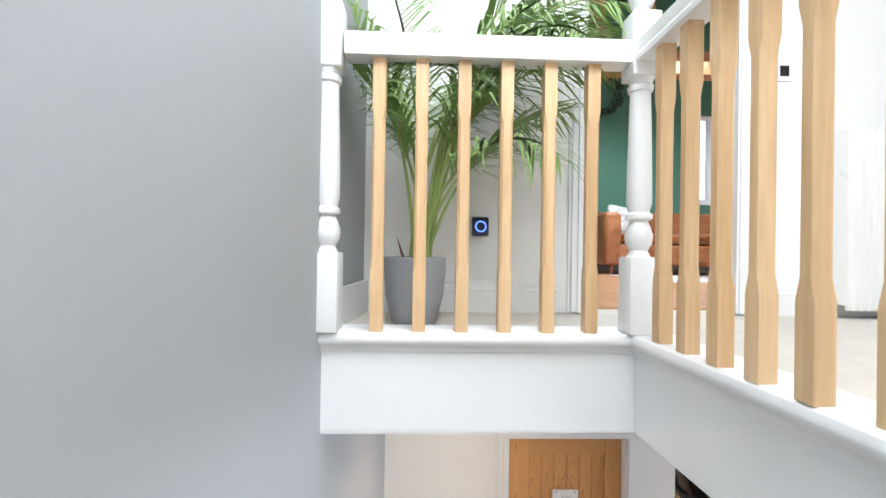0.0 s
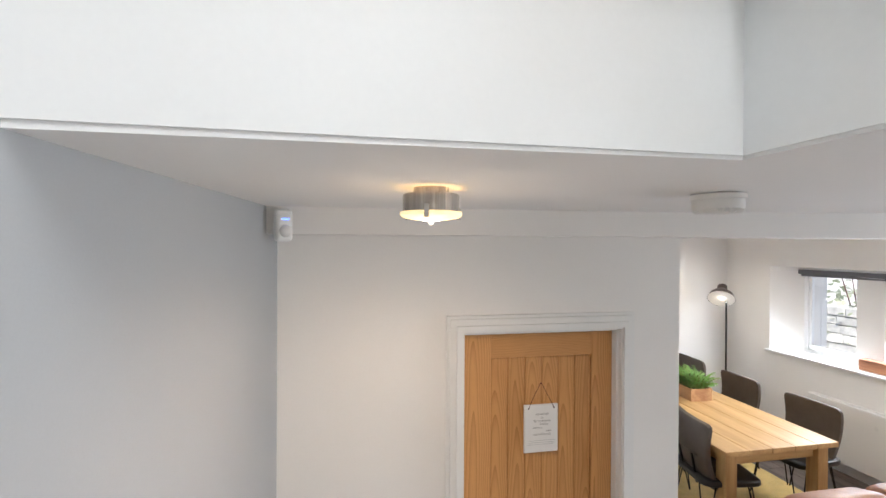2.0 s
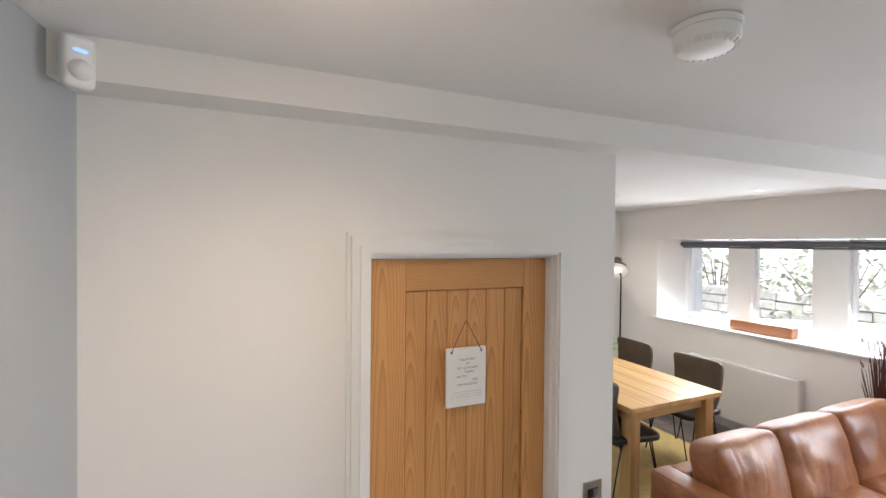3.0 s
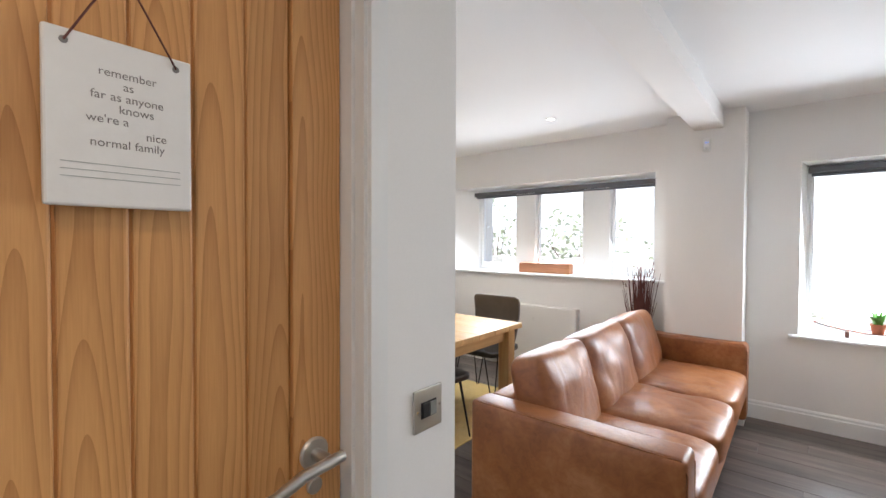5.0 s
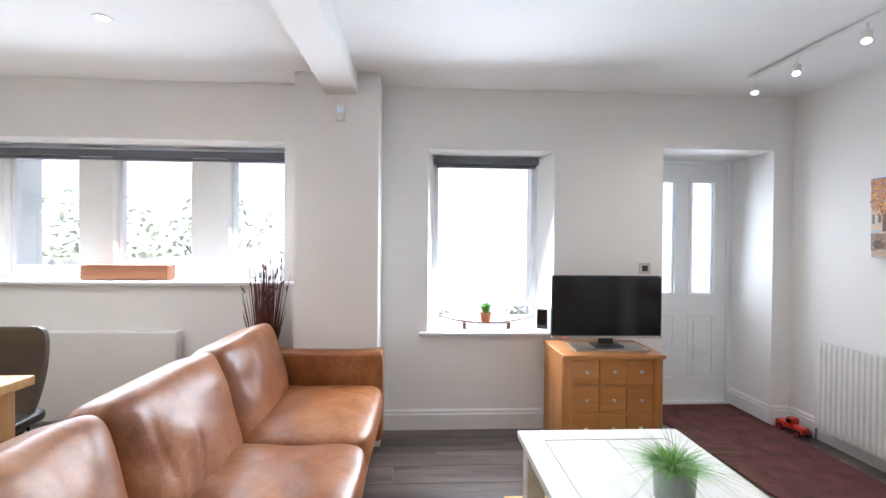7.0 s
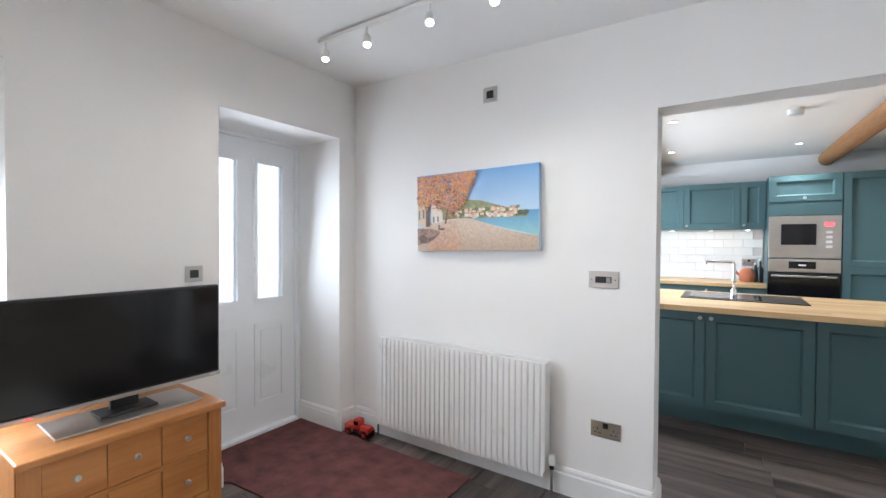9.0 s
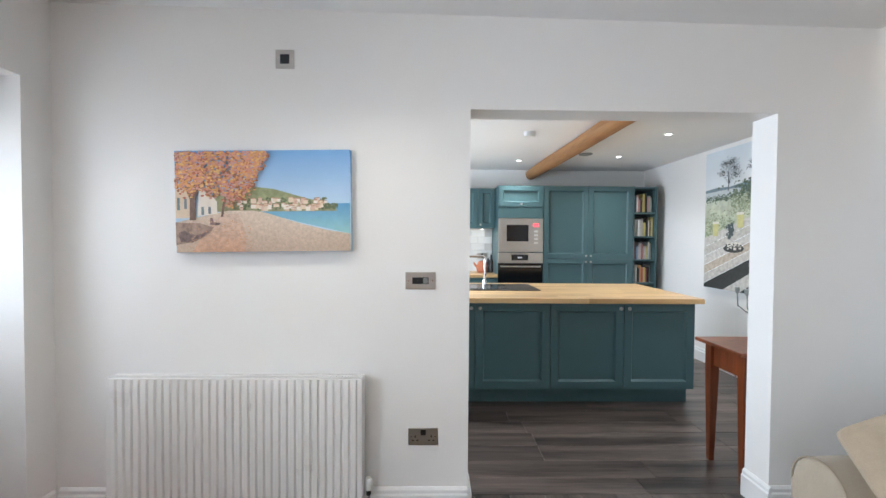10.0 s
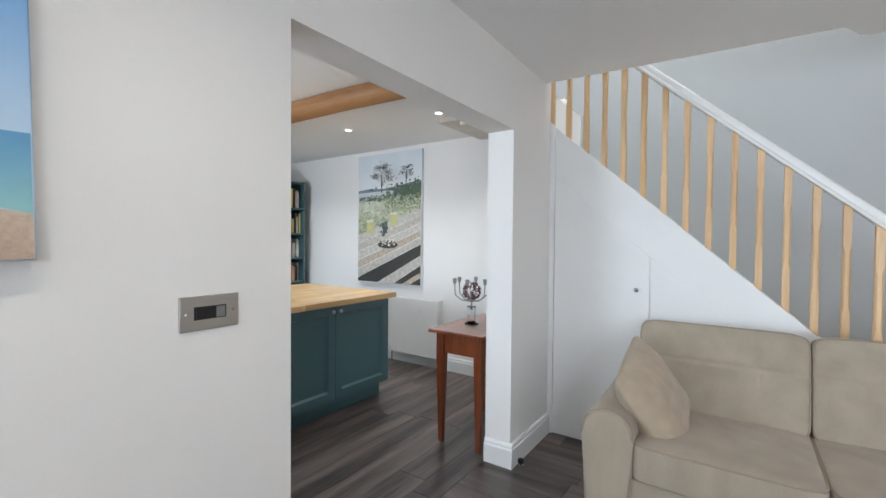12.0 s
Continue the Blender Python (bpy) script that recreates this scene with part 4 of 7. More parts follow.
# ---- dining chairs: padded leather shell on hairpin legs ----
def dining_chair():
    ob = thing("dining_chair", 0, 0, 0, "dark brown leather dining chair on black hairpin legs", "chair", group="chairs round the dining table")
    part("seat", cushion(0.49, 0.49, 0.07, crown=0.25, seed=2.0, wrinkle=0.004, n=10), LEATHERSHADE, ob, "", True, Matrix.Translation((0.0, 0, 0.455)))
    bm = cushion(0.50, 0.55, 0.050, crown=0.15, seed=4.0, wrinkle=0.003, n=14, power=12)
    for v in bm.verts:
        v.co.z += 0.45 * v.co.x * v.co.x + (0.05 * ((v.co.y - 0.0) / 0.25) ** 2)
        v.co.x *= 1.0 - 0.16 * (0.25 - v.co.y) / 0.5
    back = part("backrest", bm, LEATHERD, ob, "", True, Matrix.Translation((-0.225, 0, 0.63)) @ Matrix.Rotation(radians(90), 4, "Z") @ Matrix.Rotation(radians(79), 4, "X"))
    part("back_seam", tube(bmesh.new(), [(-0.17, 0.03, -0.030), (-0.08, 0.03, -0.040), (0.08, 0.03, -0.040), (0.17, 0.03, -0.030)], 0.005, 6), LEATHERD, back)
    for s in (-1, 1):
        part("back_strap", slab(s * 0.085 - 0.010, -0.235, -0.030, s * 0.085 + 0.010, 0.02, -0.018, 0.003), IRON, back, "dark metal back strap")
    for sx in (-1, 1):
        for sy in (-1, 1):
            t = Vector((sx * 0.17, sy * 0.17, 0.43))
            f = Vector((sx * 0.225, sy * 0.225, 0.006))
            u = Vector((-sy, sx, 0)) * 0.042
            part("leg", tube(bmesh.new(), [t + u, f + u * 0.12, f - u * 0.12, t - u], 0.0055, 8), IRON, ob, "bent steel hairpin leg", True)
    return ob


chair = dining_chair()
chair.matrix_world = pose(4.35, 5.07, 0, 0, 0, -9)
for x, y, r in ((4.34, 5.80, -11), (4.34, 6.50, -8), (5.30, 5.20, 182), (5.30, 5.98, 178), (5.36, 6.77, 176)):
    copy_thing(chair, pose(x, y, 0, 0, 0, r))

# ---- chest of drawers and television ----
def chest():
    x0, x1, y0, y1, h = 5.86, 6.30, 1.45, 2.115, 0.66
    ob = thing("chest_of_drawers", (x0 + x1) / 2, (y0 + y1) / 2, 0, "honey oak chest of small drawers with steel knobs", "chest")
    hx, hy = (x1 - x0) / 2, (y1 - y0) / 2
    part("top", slab(-hx - 0.005, -hy - 0.005, h - 0.028, hx, hy + 0.005, h, 0.006), CHESTW, ob)
    for s in (-1, 1):
        part("side", slab(-hx + 0.03, s * (hy - 0.012) - 0.010, 0.0, hx - 0.01, s * (hy - 0.012) + 0.010, h - 0.029, 0.002), CHESTZ, ob)
        part("post", slab(-hx + 0.012, s * (hy - 0.035) - 0.028, 0.0, -hx + 0.05, s * (hy - 0.035) + 0.028, h - 0.029, 0.003), CHESTZ, ob)
    part("back", slab(hx - 0.02, -hy + 0.02, 0.03, hx - 0.008, hy - 0.02, h - 0.03), CHESTZ, ob)
    rows, z = 3, 0.085
    rh = (h - 0.03 - z) / rows
    for r in range(rows):
        part("rail", slab(-hx + 0.016, -hy + 0.062, z + r * rh, -hx + 0.045, hy - 0.062, z + r * rh + 0.016), CHESTW, ob)
        dw = (2 * hy - 0.126) / 3
        for c in range(3):
            y = -hy + 0.063 + c * dw
            d = part("drawer", slab(-hx + 0.020, y + 0.0015, z + r * rh + 0.018, -hx + 0.04, y + dw - 0.0015, z + (r + 1) * rh - 0.002, 0.002), CHESTW, ob)
            part("knob", lathe(bmesh.new(), [(0.005, 0), (0.005, 0.010), (0.011, 0.014), (0.012, 0.020), (0.008, 0.025)], 14, m=pose(-hx + 0.020, y + dw / 2, z + (r + 0.55) * rh, 0, -90, 0)), STEEL, d, "steel knob", True)
    return ob


chest()


def television():
    ob = thing("television", 6.06, 1.745, 0.66, "flat black television on a glass stand, switched off", "television", rz=-1)
    w, h, z = 0.385, 0.43, 0.062
    part("casing", slab(0.012, -w, z, 0.045, w, z + h, 0.006), BLACK, ob)
    part("screen", slab(0.006, -w + 0.012, z + 0.025, 0.012, w - 0.012, z + h - 0.012), SCREEN, ob, "dark glossy screen")
    part("bottom_trim", slab(0.002, -w, z, 0.012, w, z + 0.016, 0.003), STEEL, ob, "silver lower trim")
    part("neck", slab(0.02, -0.05, 0.010, 0.04, 0.05, z + 0.03, 0.004), BLACK, ob)
    part("stand", slab(-0.11, -0.25, 0.0, 0.12, 0.25, 0.010, 0.004), STEEL, ob, "flat silver foot")
    part("stand_cap", slab(-0.04, -0.10, 0.010, 0.08, 0.10, 0.020, 0.004), BLACK, ob, "glossy black collar")
    part("standby_light", slab(0.0005, 0.285, z + 0.005, 0.002, 0.305, z + 0.010), REDGLOW, ob, "red standby light")
    part("badge", slab(0.0005, -0.365, z + 0.006, 0.002, -0.335, z + 0.011), PLASTIC, ob)
    return ob


television()

# ---- coffee table ----
def coffee_table():
    x0, x1, y0, y1, h = 4.22, 5.37, 1.68, 2.52, 0.40
    ob = thing("coffee_table", (x0 + x1) / 2, (y0 + y1) / 2, 0, "limewashed timber coffee table with framed top", "coffee table")
    hx, hy = (x1 - x0) / 2, (y1 - y0) / 2
    for s in (-1, 1):
        part("top_frame", slab(-hx, s * (hy - 0.055) - 0.055, h - 0.035, hx, s * (hy - 0.055) + 0.055, h, 0.004), LIME, ob)
        part("top_frame", slab(s * (hx - 0.055) - 0.055, -hy + 0.111, h - 0.035, s * (hx - 0.055) + 0.055, hy - 0.111, h, 0.004), LIME, ob)
    n = 2
    for i in range(n):
        a = -hy + 0.113 + (2 * hy - 0.226) * i / n
        part("top_board", slab(-hx + 0.113, a + 0.001, h - 0.033, hx - 0.113, a + (2 * hy - 0.226) / n - 0.001, h - 0.003, 0.002), LIME, ob)
    for sx in (-1, 1):
        part("end_apron", slab(sx * (hx - 0.06) - 0.012, -hy + 0.10, h - 0.13, sx * (hx - 0.06) + 0.012, hy - 0.10, h - 0.036), LIME, ob)
        part("side_apron", slab(-hx + 0.10, sx * (hy - 0.06) - 0.012, h - 0.13, hx - 0.10, sx * (hy - 0.06) + 0.012, h - 0.036), LIME, ob)
        for sy in (-1, 1):
            part("leg", slab(sx * (hx - 0.07) - 0.045, sy * (hy - 0.07) - 0.045, 0, sx * (hx - 0.07) + 0.045, sy * (hy - 0.07) + 0.045, h - 0.036, 0.005), LIME, ob)
    return ob


coffee_table()

# ---- linen sofa ----
def piping(parent, sx, sy, z, power, m, material):
    """A corded edge that follows a cushion's rim."""
    pts = []
    for k in range(73):
        c, q = math.cos(2 * math.pi * k / 72), math.sin(2 * math.pi * k / 72)
        d = (abs(c) ** power + abs(q) ** power) ** (1 / power)
        pts.append((c / d * sx / 2, q / d * sy / 2, z))
    return part("piping", tube(bmesh.new(), pts, 0.0042, 6), material, parent, "corded cushion edge", True, m)


def linen_sofa():
    ob = thing("linen_sofa", 2.70, 1.58, 0, "two-seat oatmeal linen sofa beside the stairs", "sofa")
    x0, x1, hy = -0.47, 0.42, 0.86
    part("back", soft_box(x0, -hy + 0.14, 0.08, x0 + 0.20, hy - 0.14, 0.80, 0.05, 2), LINEN, ob, "", True)
    part("base", soft_box(x0 + 0.1, -hy + 0.10, 0.08, x1 - 0.02, hy - 0.10, 0.32, 0.03, 4), LINEN, ob, "", True)
    for s in (-1, 1):
        yc = s * (hy - 0.10)
        prof = [(yc - 0.092, 0.07), (yc + 0.092, 0.07)] + [(yc + 0.112 * math.cos(t), 0.49 + (0.125 if math.sin(t) > 0 else 0) * math.sin(t) ** 0.8) for t in [math.pi * k / 14 for k in range(15)]]
        bm = prism(bmesh.new(), prof, "x", x0 + 0.03, x1)
        bmesh.ops.bevel(bm, geom=[e for e in bm.edges if abs(e.verts[0].co.x - e.verts[1].co.x) < 1e-5 and e.verts[0].co.x > 0], offset=0.018, segments=3, profile=0.5, affect="EDGES")
        bmesh.ops.subdivide_edges(bm, edges=[e for e in bm.edges if abs(e.verts[0].co.x - e.verts[1].co.x) > 0.3], cuts=10)
        for v in bm.verts:
            v.co.z += (0.10 * max(0.0, -v.co.x) - 0.05 * max(0.0, v.co.x - 0.15)) * (v.co.z > 0.4)
            v.co += 0.004 * noise.noise_vector(v.co * 5 + Vector((s, 2, 0)))
        arm = part("arm", bm, LINEN, ob, "", True)
        part("piping", tube(bmesh.new(), [(x1 - 0.004, y, z - 0.013) for y, z in prof[2:]], 0.004, 6), LINENEDGE, arm, "corded arm edge", True)
        m = Matrix.Translation((0.07, s * 0.33, 0.40))
        part("seat_cushion", cushion(0.72, 0.658, 0.19, crown=0.10, seed=3.0 + s, wrinkle=0.008, n=30, crease=0.005, power=14), LINEN, ob, "", True, m)
        piping(ob, 0.715, 0.652, 0.076, 14, m, LINENEDGE)
        m = Matrix.Translation((-0.225, s * 0.368, 0.68)) @ Matrix.Rotation(radians(90), 4, "Z") @ Matrix.Rotation(radians(78), 4, "X")
        part("back_cushion", cushion(0.732, 0.48, 0.17, crown=0.12, seed=8.0 + s, wrinkle=0.009, n=60, crease=0.006, power=12, seams=((1, 0.05),)), LINEN, ob, "", True, m)
        piping(ob, 0.724, 0.474, 0.066, 12, m, LINENEDGE)
        for e in (x0 + 0.08, x1 - 0.08):
            part("foot", slab(e - 0.025, s * (hy - 0.1) - 0.025, 0, e + 0.025, s * (hy - 0.1) + 0.025, 0.08, 0.004), CHERRY, ob)
    return ob


linen_sofa()
bm = cushion(0.47, 0.47, 0.21, crown=0.90, seed=5.0, wrinkle=0.014, n=30, crease=0.010, power=16)
sc = tagged(new("scatter_cushion", mesh_of("scatter_cushion", bm, SCATTER, True)), "oatmeal linen scatter cushion leaning on the sofa arm", "cushion")
sc.matrix_world = Matrix.Translation((2.81, 0.965, 0.60)) @ Matrix.Rotation(radians(-9), 4, "Z") @ Matrix.Rotation(radians(-62), 4, "X") @ Matrix.Rotation(radians(20), 4, "Z")

# ---- radiators ----
def radiator(w, h, m, ribs, kind_label):
    ob = new("radiator")
    ob.matrix_world = m
    tagged(ob, kind_label, "radiator")
    pitch = (w - 0.03) / max(1, ribs)
    prof = [(-w / 2, 0.0), (-w / 2, 0.015)]
    for i in range(ribs):
        x = -w / 2 + 0.015 + pitch * (i + 0.5)
        prof += [(x - pitch * 0.44, 0.013), (x - pitch * 0.27, 0.024), (x + pitch * 0.27, 0.024), (x + pitch * 0.44, 0.013)]
    prof += [(w / 2, 0.015), (w / 2, 0.0)]
    bm = bmesh.new()
    rings = [[bm.verts.new((x, y if k in (1, 2) else min(y, 0.019), z)) for x, y in prof] for k, z in enumerate((0.0, 0.045, h - 0.045, h))]
    for a, b in zip(rings, rings[1:]):
        for q in range(len(prof)):
            q2 = (q + 1) % len(prof)
            bm.faces.new((a[q], a[q2], b[q2], b[q]))
    bmesh.ops.remove_doubles(bm, verts=bm.verts[:], dist=0.00001)
    if not ribs:
        bm.free()
        bm = slab(-w / 2, 0.0, 0.0, w / 2, 0.018, h, 0.005)
    part("front_panel", bm, ENAMEL, ob)
    part("back_panel", slab(-w / 2, -0.062, 0, w / 2, -0.05, h, 0.004), ENAMEL, ob)
    for s in (-1, 1):
        part("end_cover", slab(s * w / 2 - 0.006, -0.062, 0.02, s * w / 2 + 0.006, 0.014, h + 0.004, 0.003), ENAMEL, ob)
    bm = bmesh.new()
    for i in range(int(w / 0.014)):
        x = -w / 2 + 0.01 + i * 0.014
        box(bm, x, -0.045, h - 0.002, x + 0.006, 0.0, h + 0.003)
    box(bm, -w / 2, -0.062, h - 0.004, w / 2, -0.046, h + 0.004)
    box(bm, -w / 2, -0.002, h - 0.004, w / 2, 0.012, h + 0.004)
    part("top_grille", bm, ENAMEL, ob, "slotted top grille")
    for s in (-1, 1):
        part("pipe", rod(bmesh.new(), (s * (w / 2 + 0.03), -0.03, -0.12), (s * (w / 2 + 0.03), -0.03, 0.03), 0.008), CHROME, ob)
    v = part("valve", rod(bmesh.new(), (-w / 2 - 0.03, -0.03, 0.03), (-w / 2 - 0.03, -0.03, 0.055), 0.012), BLACK, ob)
    part("valve_head", lathe(bmesh.new(), [(0.016, 0.055), (0.019, 0.06), (0.019, 0.10), (0.015, 0.108), (0.012, 0.112)], 18, at=(-w / 2 - 0.03, -0.03, 0)), PLASTIC, v, "white thermostatic head", True)
    return ob


radiator(1.18, 0.60, pose(5.415, 0.285, 0.115), 32, "white ribbed panel radiator under a canvas picture")
radiator(1.12, 0.61, pose(6.255, 5.28, 0.12, 0, 0, 90), 0, "smooth white flat-fronted radiator under the dining window")
radiator(0.63, 0.60, pose(1.50, -1.565, 0.12, 0, 0, -90), 0, "small smooth white panel radiator on the kitchen wall")

# ---- kitchen ----
def shaker_door(parent, x0, x1, z0, z1, y, knob=None, material=None):
    """A framed door on the plane y, facing +y, as a part of a unit."""
    material = material or TEAL
    f = 0.062
    d = part("door", wall(bmesh.new(), "y", y, y + 0.024, x0, x1, z0, z1, ((x0 + f, x1 - f, z0 + f, z1 - f),)), material, parent)
    part("door_panel", slab(x0 + f, y + 0.001, z0 + f, x1 - f, y + 0.003, z1 - f), material, d)
    g = f + 0.013
    bm = bmesh.new()
    o = [bm.verts.new((x, y + 0.022, z)) for x, z in ((x0 + f, z0 + f), (x1 - f, z0 + f), (x1 - f, z1 - f), (x0 + f, z1 - f))]
    i = [bm.verts.new((x, y + 0.004, z)) for x, z in ((x0 + g, z0 + g), (x1 - g, z0 + g), (x1 - g, z1 - g), (x0 + g, z1 - g))]
    k = [bm.verts.new((x, y + 0.002, z)) for x, z in ((x0 + f, z0 + f), (x1 - f, z0 + f), (x1 - f, z1 - f), (x0 + f, z1 - f))]
    for q in range(4):
        r = (q + 1) % 4
        bm.faces.new((o[q], o[r], i[r], i[q]))
        bm.faces.new((o[q], k[q], k[r], o[r]))
        bm.faces.new((k[q], i[q], i[r], k[r]))
    part("door_moulding", bm, material, d)
    if knob:
        part("knob", lathe(bmesh.new(), [(0.006, 0), (0.006, 0.012), (0.014, 0.017), (0.015, 0.024), (0.010, 0.029)], 16, m=pose(knob[0], y + 0.0238, knob[1], -90, 0, 0)), STEEL, d, "steel knob", True)
    return d


KX0, KX1, KY0, KY1, KH = 2.31, 5.3, -2.32, -1.20, 0.90
top = thing("island_worktop", KX0 - 0.03, KY0 - 0.04, KH - 0.04, "oak block worktop on the kitchen island", "worktop")
rt = random.Random(21)
rows_, deep = 13, KY1 + 0.05 - KY0 + 0.04
for r in range(rows_):
    x, end = 0.0, KX1 - KX0 + 0.03
    while x < end - 0.01:
        ln = min(rt.uniform(0.35, 0.95), end - x)
        ln = end - x if end - x - ln < 0.15 else ln
        part("stave", slab(0.0002, 0.0002, 0, ln - 0.0002, deep / rows_ - 0.0002, 0.04, 0.0008, 1), BUTCHER, top, "", False, Matrix.Translation((x, r * deep / rows_, 0)))
        x += ln
edges = [2.33, 2.92, 3.53, 4.15, 4.76, 5.3]
for i, (a, b) in enumerate(zip(edges, edges[1:])):
    u = thing("island_unit", (a + b) / 2, (KY0 + KY1) / 2, 0, "teal shaker base unit of the kitchen island", "cabinet", group="island base units")
    cy = (KY0 + KY1) / 2
    w = (b - a) / 2
    part("body", slab(-w, KY0 - cy, 0.14, w, KY1 - 0.022 - cy, KH - 0.041), TEAL, u)
    part("plinth", slab(-w, KY0 + 0.05 - cy, 0.0, w, KY1 - 0.105 - cy, 0.139), TEAL, u, "recessed teal plinth")
    if w > 0.1:
        side = -1 if i % 2 else 1
        shaker_door(u, -w + 0.003, w - 0.003, 0.145, KH - 0.046, KY1 - 0.021 - cy, (side * (w - 0.035), KH - 0.085))

FACE = -3.36


def tall_unit(name, a, b, label, z1=2.09):
    u = thing(name, (a + b) / 2, FACE, 0, label, "cabinet")
    w = (b - a) / 2
    part("body", slab(-w, -0.60, 0.14, w, -0.022, z1), TEAL, u)
    part("plinth", slab(-w, -0.6, 0, w, -0.07, 0.139), TEAL, u)
    return u, w


# oven tower
u, w = tall_unit("oven_housing", 3.055, 3.655, "tall teal unit with microwave and oven")
shaker_door(u, -w + 0.003, w - 0.003, 1.81, 2.085, -0.021, (0.0, 1.845))
part("filler", slab(-w + 0.003, -0.021, 1.665, w - 0.003, -0.004, 1.80), TEAL, u)
shaker_door(u, -w + 0.003, w - 0.003, 0.145, 0.55, -0.021, (w - 0.04, 0.5))


def microwave():
    ob = thing("microwave", 3.355, FACE, 1.21, "built-in steel microwave with dark window", "microwave")
    part("fascia", slab(-0.295, -0.02, 0, 0.295, 0.006, 0.445, 0.004), STEEL, ob)
    part("window", slab(-0.10, 0.006, 0.14, 0.19, 0.012, 0.36, 0.006), SCREEN, ob, "dark oven window")
    part("window_trim", wall(bmesh.new(), "y", 0.006, 0.014, -0.125, 0.215, 0.115, 0.385, ((-0.10, 0.19, 0.14, 0.36),)), STEEL, ob)
    part("display", slab(-0.235, 0.006, 0.335, -0.165, 0.010, 0.375), REDGLOW, ob, "red lit display")
    for k in range(4):
        part("button", slab(-0.225, 0.006, 0.26 - k * 0.05, -0.175, 0.011, 0.285 - k * 0.05, 0.002), PLASTIC, ob)
    return ob


def oven():
    ob = thing("oven", 3.355, FACE, 0.60, "built-in steel and black glass oven", "oven")
    part("door_glass", slab(-0.295, -0.02, 0, 0.295, 0.004, 0.46, 0.004), SCREEN, ob, "black glass oven door")
    part("control_panel", slab(-0.295, -0.02, 0.462, 0.295, 0.006, 0.60, 0.004), STEEL, ob)
    part("display", slab(-0.10, 0.006, 0.50, 0.12, 0.010, 0.575), SCREEN, ob)
    part("digits", slab(-0.02, 0.0105, 0.528, 0.04, 0.012, 0.545), PLASTIC, ob)
    part("handle", tube(bmesh.new(), [(-0.26, 0.006, 0.42), (-0.26, 0.045, 0.42), (0.26, 0.045, 0.42), (0.26, 0.006, 0.42)], 0.010, 10), STEEL, ob, "steel bar handle", True)
    return ob


microwave()
oven()
# larder pair
u, w = tall_unit("larder_cupboard", 1.865, 3.052, "tall teal shaker larder cupboard, closed")
for a, b, s in ((-w + 0.003, -0.0015, 1), (0.0015, w - 0.003, -1)):
    kx = b - 0.03 if s > 0 else a + 0.03
    shaker_door(u, a, b, 1.128, 2.085, -0.021, (kx, 1.165))
    shaker_door(u, a, b, 0.145, 1.122, -0.021, (kx, 1.085))
# open bookshelf at the end
bs = thing("bookshelf", 1.70, FACE, 0, "narrow open teal bookshelf, full of cookery books", "bookshelf")
# back panel colour, about a third as bright as the teal sides
BOOKIN = mat("dark_shelf_back", (0.02, 0.035, 0.04), 0.5)
for s in (-1, 1):
    part("side", slab(s * 0.152 - 0.010, -0.30, 0, s * 0.152 + 0.010, 0, 2.09), TEAL, bs)
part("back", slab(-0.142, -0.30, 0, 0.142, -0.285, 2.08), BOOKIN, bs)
shelf_z = [0.14, 0.47, 0.79, 1.10, 1.41, 1.73, 2.06]
for z in shelf_z:
    part("shelf", slab(-0.142, -0.285, z, 0.142, -0.005, z + 0.020), TEAL, bs)
BOOKS = [mat("book_cover_" + n, c, 0.6, vary=0.1) for n, c in (("red", (0.55, 0.16, 0.13)), ("cream", (0.75, 0.70, 0.60)), ("blue", (0.25, 0.36, 0.50)), ("orange", (0.68, 0.38, 0.16)), ("white", (0.80, 0.80, 0.78)), ("stone", (0.55, 0.52, 0.48)), ("pink", (0.68, 0.40, 0.38)), ("black", (0.05, 0.05, 0.05)), ("yellow", (0.70, 0.60, 0.22)))]
rb = random.Random(5)
for z in shelf_z[1:-1]:
    x = -0.138
    while x < 0.112:
        t = rb.uniform(0.012, 0.034)
        h = rb.uniform(0.17, 0.255)
        d = rb.uniform(0.16, 0.21)
        b = thing("book", 1.70 + x + t / 2, FACE - 0.27 + d / 2, z + 0.02, "upright cookery book on the shelf", "book", group="books on the shelf")
        part("cover", slab(-t / 2, -d / 2, 0, t / 2, d / 2, h, 0.0015, 1), rb.choice(BOOKS), b)
        part("pages", slab(-t / 2 + 0.002, -d / 2 - 0.001, 0.002, t / 2 - 0.002, d / 2 - 0.004, h - 0.003 + 0.004), BOOKS[4], b)
        x += t + 0.001

# sink run: base units, worktop, tiles, wall cupboards
run = tagged(new("back_worktop", mesh_of("back_worktop", slab(3.66, -3.97, 0.87, 6.2, FACE + 0.03, 0.91, 0.004), BUTCHER)), "oak block worktop against the tiled wall", "worktop")
for a, b in ((3.66, 4.26), (4.26, 4.86), (4.86, 5.46), (5.46, 6.2)):
    u, w = tall_unit("base_unit", a, b, "teal shaker base unit under the worktop", 0.868)
    shaker_door(u, -w + 0.003, w - 0.003, 0.145, 0.86, -0.021, (w - 0.04, 0.82))
for i, (a, b) in enumerate(((3.66, 3.90), (3.90, 4.48), (4.48, 5.06), (5.06, 5.64))):
    u = thing("wall_cupboard", (a + b) / 2, -3.62, 1.53, "teal shaker wall cupboard", "cabinet", group="kitchen wall cupboards")
    w = (b - a) / 2
    part("body", slab(-w, -0.35, 0, w, -0.022, 0.55), TEAL, u)
    shaker_door(u, -w + 0.003, w - 0.003, 0.003, 0.547, -0.021, (w - 0.035, 0.045))
part("cornice", slab(-0.30, -0.35, 0.551, 0.30, 0.01, 0.575, 0.004), TEAL, u)
